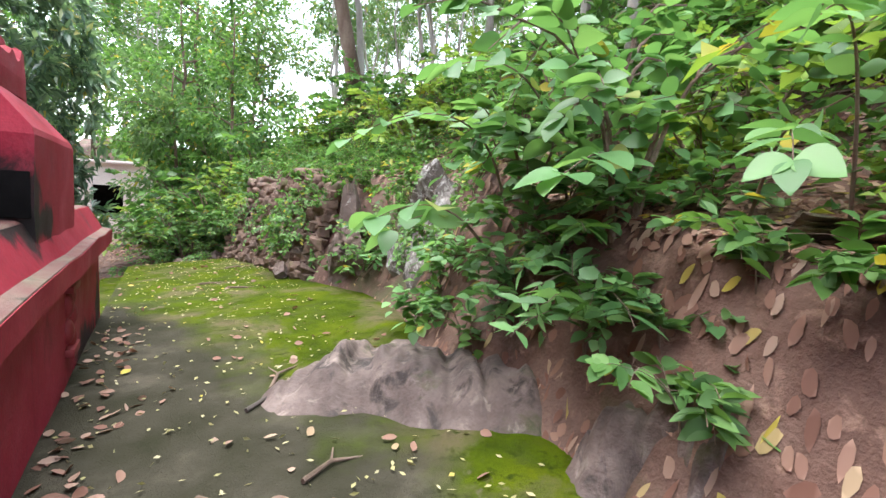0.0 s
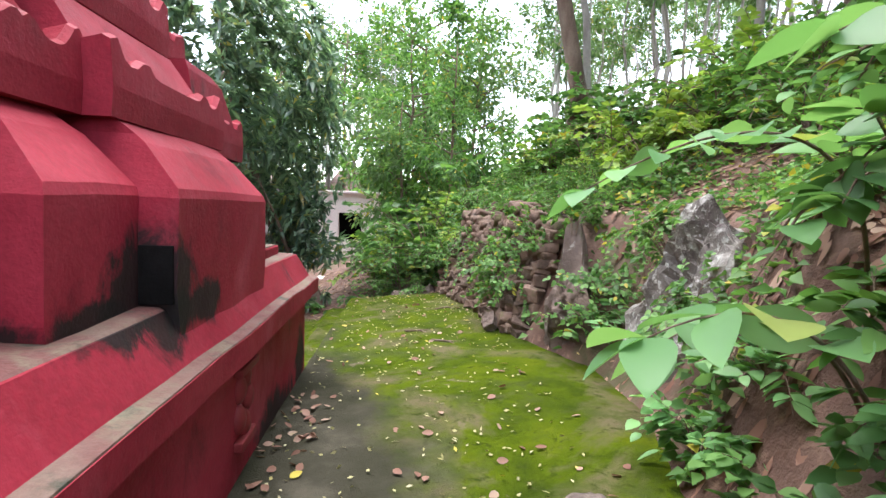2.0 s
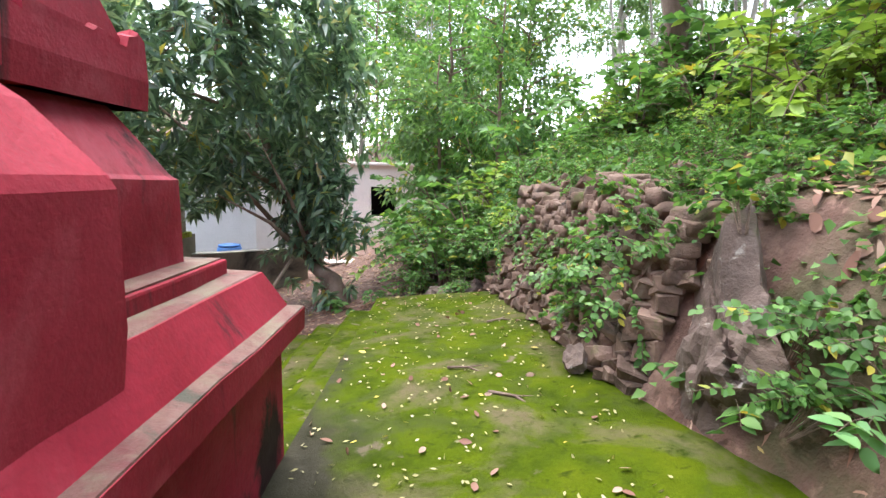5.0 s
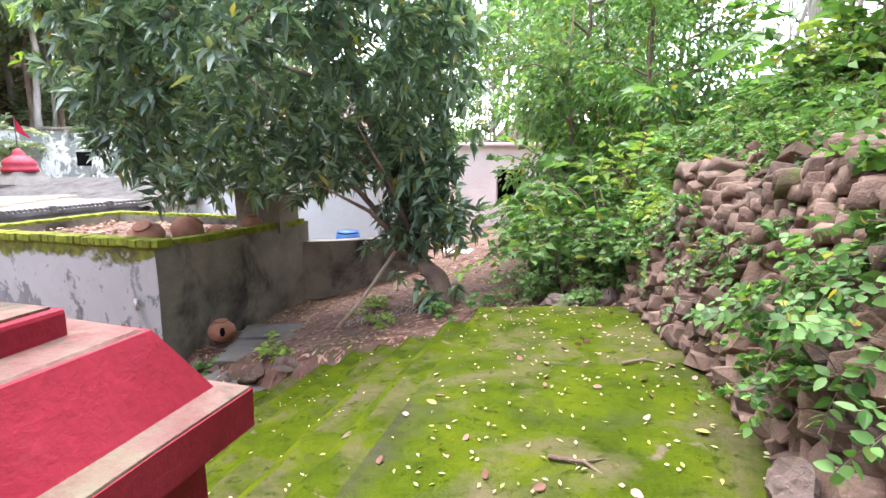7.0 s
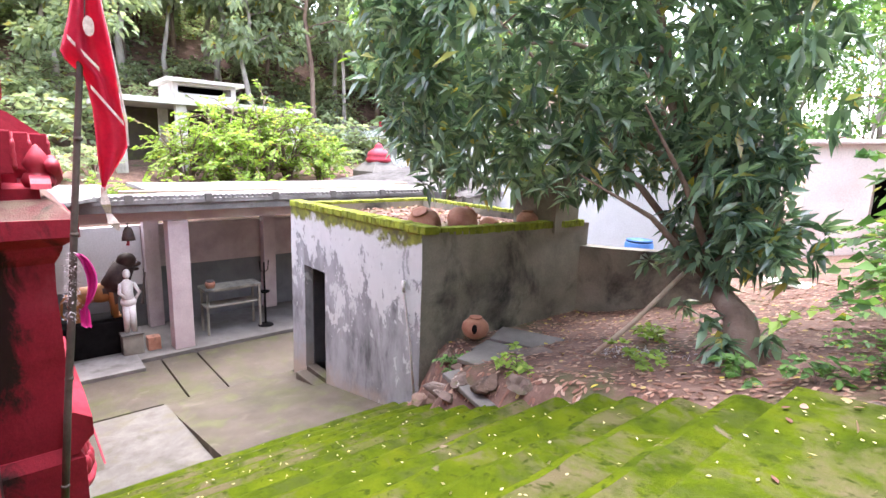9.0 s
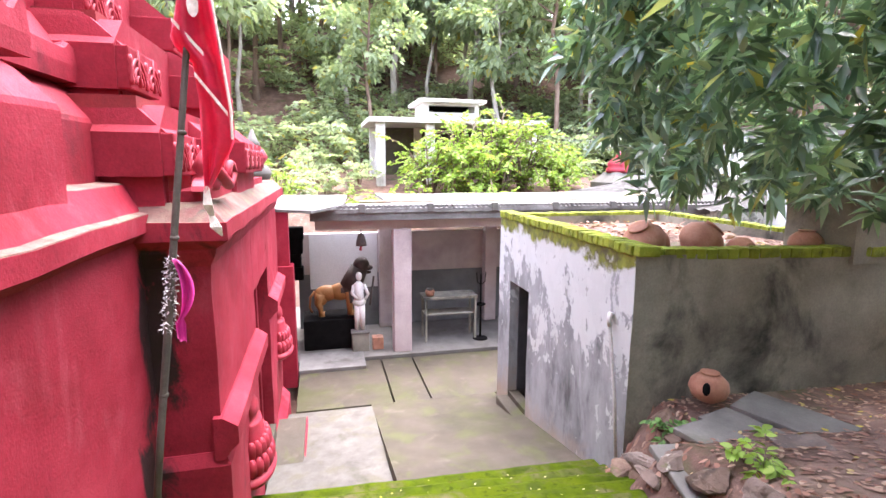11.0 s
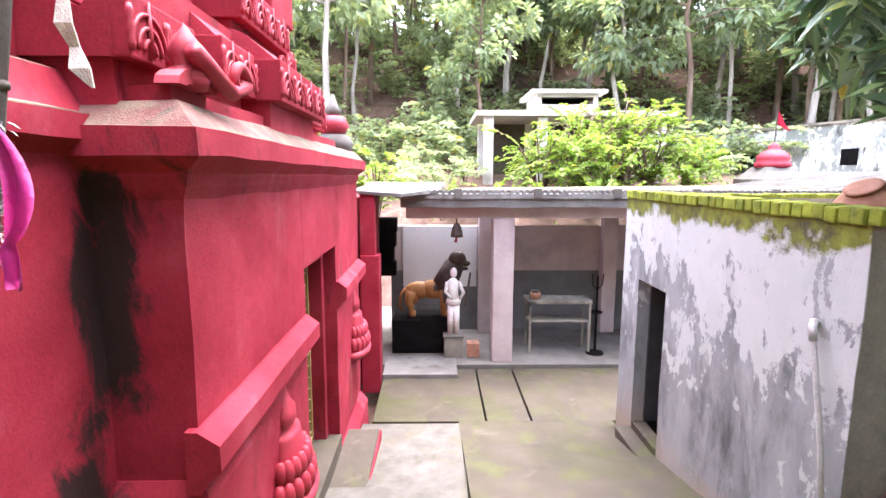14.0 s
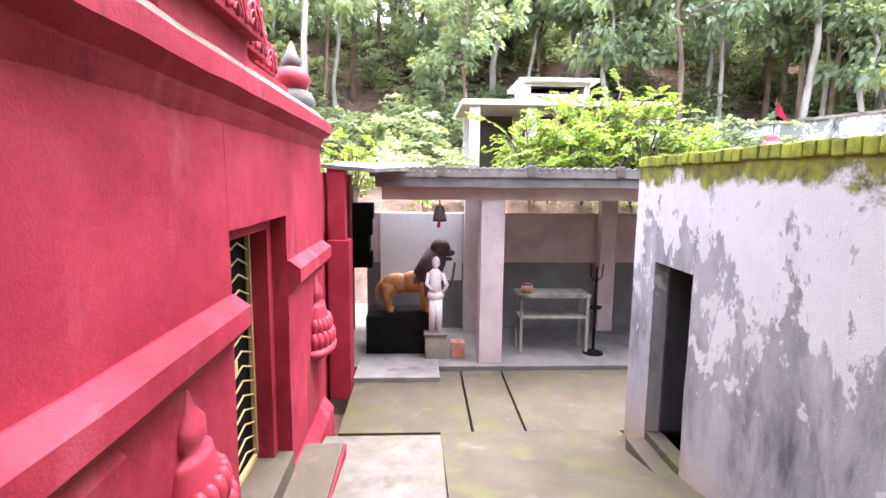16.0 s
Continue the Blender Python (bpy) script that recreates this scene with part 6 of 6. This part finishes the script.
def leaf_twig(seed, pts, pairs, leaf):
    """A long arching shoot with broad leaves in pairs and one at the tip."""
    rng = np.random.default_rng(seed)
    e = thing("sapling", "arching shoot with broad pale green leaves over the path", "sapling")
    a, b, c = (Vector(p) for p in pts)
    a.z = ground_z(a.x, a.y) - 0.05
    curve = [a * (1 - t) ** 2 + b * 2 * t * (1 - t) + c * t * t for t in [k / 14 for k in range(15)]]
    part("stem", tube(curve, [0.009 - 0.0005 * k for k in range(15)], 6), BARK, e, smooth=True)
    P, D = [], []
    for k in range(pairs):
        t = 0.42 + 0.57 * k / (pairs - 1)
        i = min(13, int(t * 14))
        p = curve[i].lerp(curve[i + 1], t * 14 - i)
        d = (curve[i + 1] - curve[i]).normalized()
        side = d.cross(Vector((0, 0, 1))).normalized()
        for sgn in (-1, 1):
            P.append(p)
            D.append(side * sgn + d * 0.65 + Vector(rng.normal(size=3) * 0.16))
    P.append(curve[-1])
    D.append(curve[-1] - curve[-2])
    D[-1] = D[-1].normalized()
    v, f = blades(rng, np.array(P), np.array(D), leaf[0], leaf[1], "round", 0.22)
    mesh_from("foliage", v, f, LEAF_BIG, e, smooth=True)


for seed, pts, pairs, leaf in ((1, ((1.95, 2.75, 0), (1.5, 2.35, 2.15), (0.78, 2.49, 1.66)), 9, (0.125, 0.08)), (2, ((1.7, 2.35, 0), (1.35, 2.25, 1.55), (0.88, 2.25, 1.30)), 4, (0.22, 0.17)),
                               (3, ((2.0, 1.9, 0), (1.7, 1.5, 1.8), (1.2, 1.36, 1.50)), 5, (0.16, 0.13)), (4, ((2.1, 2.3, 0), (1.7, 2.1, 2.3), (1.05, 1.95, 1.95)), 7, (0.15, 0.10)),
                               (5, ((1.75, 2.5, 0), (1.45, 2.45, 1.5), (1.05, 2.5, 1.22)), 5, (0.15, 0.12)), (6, ((2.2, 1.3, 0), (1.9, 1.0, 1.9), (1.45, 0.75, 1.55)), 6, (0.14, 0.11)),
                               (7, ((2.3, 2.0, 0), (1.9, 1.7, 2.2), (1.4, 1.6, 1.75)), 6, (0.15, 0.11)), (8, ((2.4, 1.0, 0), (2.1, 0.9, 2.3), (1.7, 0.85, 2.0)), 6, (0.15, 0.09))):
    leaf_twig(seed, pts, pairs, leaf)
# plants rooted in the rubble wall
for k, (y, h) in enumerate(((6.4, 0.75), (6.7, 0.45), (7.2, 0.8), (8.3, 0.8), (6.1, 1.05), (5.4, 1.1), (4.3, 1.0), (3.6, 0.7), (9.2, 0.4), (6.0, 0.5), (5.85, 0.8), (6.2, 0.85), (6.3, 0.3), (6.55, 0.65), (7.6, 0.6), (8.8, 0.6), (4.95, 0.55), (4.85, 0.25))):
    e = shrub("wall_plant", "leafy weed rooted between the rubble stones", 90 + k, 0.32, 0.32, 8, 3, 11, (0.05, 0.036), LEAF_SHRUB, True, 0.9)
    e.matrix_world = pose(foot_x(y) + 0.02 + h * 0.22, y, landing_z(foot_x(y), y) + h, 0, -35, k * 50)

# low growth over the bank
rng = np.random.default_rng(14)
p = []
while len(p) < 15000:
    y = rng.uniform(-2.5, 15)
    d = 0.02 + 6 * rng.random() ** 1.6
    x = foot_x(y) + d
    if noise.noise((x * 0.8, y * 0.8, 7)) + (0.25 if d > 1.2 else -0.12) > rng.uniform(-0.25, 0.5):
        if not (d < 0.5 and 5.7 < y < 9.3) and not (d < 0.7 and 3.3 < y < 5.7 and rng.random() < 0.8) and not (d < 0.9 and 0.2 < y < 3.0):
            p.append((x, y, ground_z(x, y) + 0.02 + 0.22 * rng.random() ** 1.5))
p = np.array(p)
v, f = blades(rng, p, rng.normal(size=p.shape) * np.array([1, 1, 0.35]) + np.array([-0.3, 0, 0.1]), 0.095, 0.06)
tagged(mesh_from("undergrowth", v, f, LEAF_SHRUB), "low leafy undergrowth covering the hill bank", "undergrowth", kind="stuff")

q = []
while len(q) < 5600:
    y = rng.uniform(3.0, 9.4)
    x = foot_x(y) + rng.uniform(0.22, 1.5)
    if noise.noise((x * 1.7, y * 1.7, 3)) > rng.uniform(-0.35, 0.45):
        q.append((x, y, ground_z(x, y) + 0.02 + 0.12 * rng.random() ** 1.5))
q = np.array(q)
v, f = blades(rng, q, rng.normal(size=q.shape) * np.array([1, 1, 0.3]) + np.array([-0.3, 0, 0.15]), 0.06, 0.04)
tagged(mesh_from("creeper", v, f, LEAF_SHRUB), "low green creeper growing over the loose stones", "undergrowth", kind="stuff")
for k in range(16):
    y = 5.5 + 0.24 * k
    put(fine_bush[k % 4], foot_x(y) + 0.5 + 0.7 * ((k * 0.37) % 1), y, 0.32 + 0.12 * (k % 3), k * 1.7, -0.03)

# woods
woods = [tree("forest_tree", "slender pale-barked forest tree on the hillside", 40 + i, 10 + i, 1.9, 0.085, (0.20, 0.12), LEAF_WOOD, PALEBARK, 0.45, 10, 50, 22) for i in range(4)]
bushy = [tree("forest_tree", "leafy young tree with a bright green crown", 50 + i, 5.5 + i, 2.0, 0.08, (0.17, 0.10), LEAF_SHRUB if i else LEAF_WOOD, BARK, 0.16, 15, 130, 30) for i in range(3)]
# the far trees and bushes carry painted haze in their leaf colour
far = [tree("far_tree", "hazy green tree in the wood beyond the pavilion", 60 + i, 15 + 2 * i, 4.2, 0.22, (0.55, 0.36), LEAF_FAR_HAZE, PALEBARK if i % 2 else BARK, 0.38, 18, 110, 26, far_off=True) for i in range(4)]
far_bush = [shrub("far_bush", "hazy green undergrowth below the far wood", 65 + i, 2.6, 2.4, 9, 5, 13, (0.34, 0.22), LEAF_FAR_HAZE) for i in range(2)]
for k in range(110):
    x, y = rnd.uniform(-9, 30), rnd.uniform(15, 48)
    if x < 3.5 and y < 27:
        y += 12
    put(woods[k % 4], x, y, rnd.uniform(0.75, 1.15), rnd.uniform(0, 6.28))
for k in range(34):
    x, y = rnd.uniform(5, 24), rnd.uniform(-10, 17)
    put(woods[k % 4], x, y, rnd.uniform(0.7, 1.1), rnd.uniform(0, 6.28))
for x, y, s in ((0.9, 17.0, 1.0), (0.2, 13.8, 0.75), (1.4, 12.8, 0.7), (0.4, 15.5, 1.0), (2.2, 15.0, 0.9), (-0.3, 25, 1.2), (1.8, 17.5, 1.1), (7.5, 8, 0.9), (6.0, 5, 0.8), (7.0, 2, 0.9), (5.5, -0.5, 0.8), (-5.5, 25.5, 1.2), (-8, 25, 1.3), (-2.6, 26.5, 1.3)):
    put(bushy[int(x * 3) % 3], x, y, s, rnd.uniform(0, 6.28))
# trees added beside the path, crowns above view, to block eastern sky light
for k, (x, y, s) in enumerate(((3.9, -0.6, 0.75), (4.6, 1.6, 0.8), (4.0, 3.6, 0.78), (5.2, 5.6, 0.85), (4.8, -2.6, 0.8), (5.6, 3.0, 0.9))):
    put(woods[k % 4], x, y, s, k * 1.1)
# added denser crowns, mostly unseen, that shade the tower's east side
shade_canopy = [tree("forest_tree", "tall tree added on the hill, its crown above view shading the tower", 150 + i, 9.5, 3.4, 0.15, (0.20, 0.12), LEAF_WOOD, BARK, 0.45, 12, 170, 30) for i in range(2)]
for k, (x, y, s) in enumerate(((5.4, 1.4, 0.95), (5.6, 4.6, 1.0), (6.2, 7.6, 1.0))):
    put(shade_canopy[k % 2], x, y, s, k * 1.3)
hill_tree = tree("hill_tree", "brown-trunked tree standing on the hill above the wall", 77, 9.0, 2.4, 0.16, (0.2, 0.12), LEAF_WOOD, BARK, 0.5, 12, 100, 28, (-1.7, -0.5))
settle(hill_tree, 3.05, 9.4, 0.0)
pale_tree = tree("hill_tree", "thin pale tree leaning beside the brown trunk", 78, 8.0, 2.0, 0.08, (0.2, 0.12), LEAF_WOOD, PALEBARK, 0.5, 10, 80, 26, (-1.2, 0.2))
settle(pale_tree, 3.4, 9.45, 0.0)
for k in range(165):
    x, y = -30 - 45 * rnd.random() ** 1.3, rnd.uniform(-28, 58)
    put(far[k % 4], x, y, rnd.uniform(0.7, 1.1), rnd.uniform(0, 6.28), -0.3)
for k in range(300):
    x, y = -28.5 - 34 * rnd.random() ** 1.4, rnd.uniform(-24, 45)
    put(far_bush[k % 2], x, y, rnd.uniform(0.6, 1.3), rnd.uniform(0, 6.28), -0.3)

# bright bushes growing behind the pavilion roof
for k, (x, y, s) in enumerate(((-21.5, 11.0, 1.0), (-21.8, 12.6, 1.25), (-21.4, 14.0, 1.35), (-21.8, 15.3, 1.1), (-21.2, 16.6, 0.8), (-20.8, 12.0, 0.9), (-20.9, 13.4, 1.0))):
    b = shrub("bush", "bright yellow-green bush behind the pavilion roof", 120 + k, 3.5 * s, 1.7 * s, 13, 6, 16, (0.21, 0.13), LEAF_BRIGHT)
    settle(b, x, y, k, -0.1)
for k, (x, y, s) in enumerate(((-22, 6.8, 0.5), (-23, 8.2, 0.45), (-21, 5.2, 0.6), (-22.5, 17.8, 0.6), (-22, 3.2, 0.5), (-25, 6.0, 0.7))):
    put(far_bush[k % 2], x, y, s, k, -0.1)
settle(shrub("bush", "light green bush against the temple roof", 131, 2.6, 0.8, 12, 5, 14, (0.16, 0.10), LEAF_BRIGHT), -17.5, 5.2, 0, 0.0)
for k, (x, y) in enumerate(((-18.2, 7.2), (-18.5, 8.8), (-18.3, 10.4), (-18.6, 12.0), (-18.4, 13.6))):
    put(light_bush[k % 2], x, y, 1.5, k, -0.05)
# small plants at the hut
for k, (x, y) in enumerate(((-4.35, 9.95), (-2.2, 10.4), (-1.15, 10.35), (-2.6, 11.6), (-0.6, 10.3), (-3.2, 9.7))):
    settle(shrub("herb", "small green weed growing from the earth", 140 + k, 0.3, 0.22, 6, 2, 7, (0.09, 0.05), LEAF_BRIGHT if k % 2 else LEAF_SHRUB, True, 0.6), x, y, k, -0.02)

# ---- small pieces, joined rests and repeated parts ----
rubble = thing("rubble_wall", "dry rubble retaining wall of reddish brown stones below the hill", "wall")
stones = []
for i in range(14):
    r = random.Random(100 + i)
    bm = boxes((-0.44, -0.44, -0.42, 0.44, 0.44, 0.42))
    for v in bm.verts:
        v.co += Vector((r.uniform(-0.17, 0.13), r.uniform(-0.17, 0.13), r.uniform(-0.2, 0.12))) * (1 if r.random() < 0.75 else 1.7)
    bmesh.ops.bevel(bm, geom=bm.edges[:], offset=0.07, segments=1, affect='EDGES')
    for v in bm.verts:
        v.co += Vector((r.uniform(-1, 1), r.uniform(-1, 1), r.uniform(-1, 1))) * 0.018
    bmesh.ops.triangulate(bm, faces=bm.faces[:])
    me = bpy.data.meshes.new("stone")
    bm.to_mesh(me)
    bm.free()
    me.materials.append(STONE)
    stones.append(me)
rs = random.Random(11)
count = 0
rest_v, rest_f, base_v = [], [], 0
for course in range(18):
    y = 5.72
    while y < 9.45:
        w = rs.choice((0.06, 0.08, 0.10, 0.13, 0.17)) * rs.uniform(0.85, 1.2)
        h = rs.uniform(0.075, 0.13)
        fy = foot_x(y)
        top = 1.2 * (1 - 0.55 * smooth(8.6, 9.5, y)) + 0.1 * math.sin(y * 3)
        zz = course * 0.075
        if zz < top:
            me = stones[rs.randrange(14)]
            m = pose(fy + 0.07 + zz * 0.24 + rs.uniform(-0.05, 0.05), y + w / 2, landing_z(fy, y) + zz + 0.04 + rs.uniform(-0.02, 0.02), rs.uniform(-28, 28), rs.uniform(-20, 20), rs.uniform(-40, 40)) @ Matrix.Diagonal((rs.uniform(0.16, 0.26), w * 1.15, h * 1.15, 1))
            if count < 300:
                ob = new("stone", me)
                ob.parent = rubble
                ob.matrix_world = m
                count += 1
            else:
                rest_v += [m @ v.co for v in me.vertices]
                rest_f += [[base_v + i for i in p.vertices] for p in me.polygons]
                base_v += len(me.vertices)
        y += w * 0.95
mesh_from("upper_stones", np.array(rest_v), np.array(rest_f), STONE, rubble)["kind"] = "stuff"
# stones strewn over the wall's top
heap = thing("stone_heap", "heap of loose reddish stones on top of the rubble wall", "stones")
for k in range(260):
    y = rs.uniform(5.5, 9.2)
    x = foot_x(y) + 0.28 + 0.75 * rs.random() ** 2
    ob = new("stone", stones[k % 14])
    ob.parent = heap
    s = rs.choice((0.06, 0.08, 0.10, 0.14)) * rs.uniform(0.8, 1.2)
    ob.matrix_world = pose(x, y, ground_z(x, y) + 0.03, rs.uniform(-40, 40), rs.uniform(-40, 40), rs.uniform(0, 360)) @ Matrix.Diagonal((s, s * 1.2, s * 0.6, 1))

# mossy bricks set on edge along the hut's parapet
bm = boxes((-0.055, -0.13, 0, 0.055, 0.13, 0.115), bevel=0.018)
me = bpy.data.meshes.new("brick")
bm.to_mesh(me)
bm.free()
me.materials.append(MOSSBRICK)
for k in range(36):
    ob = new("brick", me)
    ob.parent = hut
    ob.matrix_world = pose(-9.24 + k * 0.1195, 9.9 + rs.uniform(-0.012, 0.012), BRICKTOP - 0.005 + rs.uniform(-0.008, 0.006), rs.uniform(-3, 3), rs.uniform(-3, 3), rs.uniform(-4, 4))
for k in range(25):
    t = k / 25
    for x, y, a in ((-5.15 + 0.38 * t, 10.06 + 3.05 * t, 83), (-9.2, 10.2 + 2.9 * t, 90), (-9.2 + 4.3 * t, 13.1, 0)):
        ob = new("brick", me)
        ob.parent = hut
        ob.matrix_world = pose(x, y, BRICKTOP - 0.05 + rs.uniform(-0.01, 0.005), 0, rs.uniform(-4, 4), a + rs.uniform(-4, 4)) @ Matrix.Diagonal((1.1, 0.75, 1, 1))

# fallen leaves
DRY = leafy("dry_leaf", [(0.14, 0.062, 0.042), (0.21, 0.105, 0.075), (0.29, 0.17, 0.125), (0.36, 0.25, 0.19)], 0.7, 0.12, 0.03)
rng = np.random.default_rng(21)


def lies(x, y):
    """Leaves stay where the bank is not too steep, and cling here and there where it is."""
    return abs(ground_z(x + 0.04, y) - ground_z(x - 0.04, y)) < 0.085 or rng.random() < 0.14


def litter(name, label, n, x0, x1, y0, y1, height, length, width, mat=None, keep=None, fine=False):
    p = []
    while len(p) < n:
        x, y = rng.uniform(x0, x1), rng.uniform(y0, y1)
        if keep is None or keep(x, y):
            p.append((x, y, height(x, y) + 0.012))
    p = np.array(p)
    d = rng.normal(size=(n, 3)) * np.array([1, 1, 0.12])
    v, f = blades(rng, p, d, length, width, fine, -0.05)
    if height is ground_z:
        # leaves lie along the slope
        k = len(v) // n
        v[:, 2] = np.array([ground_z(a, b) for a, b in v[:, :2]]) + 0.012 + 0.4 * (v[:, 2] - np.repeat(p[:, 2], k))
    return tagged(mesh_from(name, v, f, mat or DRY), label, "leaves", kind="stuff")


FRESH = leafy("fallen_yellow_leaf", [(0.26, 0.24, 0.09), (0.33, 0.30, 0.14), (0.40, 0.36, 0.22)], 0.6, 0.1, 0.05)
litter("fallen_leaves", "small pale yellow leaves fallen on the mossy landing", 900, -0.45, 1.3, 0.5, 9.2, landing_z, 0.036, 0.017, FRESH, lambda x, y: x < foot_x(y) - 0.05)
litter("fallen_leaves", "brown dry leaves scattered on the landing", 170, -0.45, 1.4, -1, 9.2, landing_z, 0.065, 0.036, None, lambda x, y: x < foot_x(y) - 0.02, True)
litter("fallen_leaves", "brown leaf litter along the foot of the temple", 110, -0.48, -0.15, 1.0, 4.6, landing_z, 0.075, 0.04, fine=True)
litter("fallen_leaves", "brown leaf litter on the earth by the hut", 7500, -5.0, 1.2, 9.3, 16, ground_z, 0.085, 0.04, fine=True)
litter("fallen_leaves", "brown leaf litter on the hill bank", 10000, 1.2, 4.2, -2, 10, ground_z, 0.08, 0.042, None, lambda x, y: x > foot_x(y) - 0.1 and lies(x, y), True)
litter("fallen_leaves", "reddish brown leaf litter round the bedrock", 2600, 1.15, 2.6, 0.2, 3.2, ground_z, 0.06, 0.034, None, lambda x, y: x > foot_x(y) - 0.25 and lies(x, y), True)
litter("fallen_leaves", "leaf litter gathered on the hut roof", 900, -9.0, -5.3, 10.2, 12.9, lambda x, y: 0.275, 0.12, 0.05)


def step_z(x, y):
    i = min(STEPS - 1, max(0, int((-0.46 - x) / TREAD)))
    return 0.075 - 0.185 * i - 0.03 * max(0, y - 5.3)


litter("fallen_leaves", "small pale leaves fallen on the mossy steps", 300, -5.5, -0.5, 5.4, 9.1, step_z, 0.036, 0.017, FRESH)
# twigs
for x, y, a, n in ((0.35, 2.55, 35, 0.55), (0.5, 2.75, 60, 0.4), (0.1, 1.9, -60, 0.4), (0.45, 1.8, 20, 0.3), (0.6, 5.9, -40, 0.35), (0.35, 6.4, -20, 0.3), (0.75, 7.6, 15, 0.3)):
    e = thing("twig", "dry fallen twig on the mossy concrete", "twig", (x, y, landing_z(x, y) + 0.015), "fallen twigs", turn=a)
    part("stem", tube([(0, 0, 0), (n * 0.5, 0.03, 0.015), (n, -0.02, 0.0)], [0.012, 0.009, 0.004], 6), DARKWOOD if n > 0.5 else BARK, e)
    part("fork", tube([(n * 0.5, 0.03, 0.015), (n * 0.75, 0.12, 0.01)], [0.006, 0.003], 5), BARK, e)
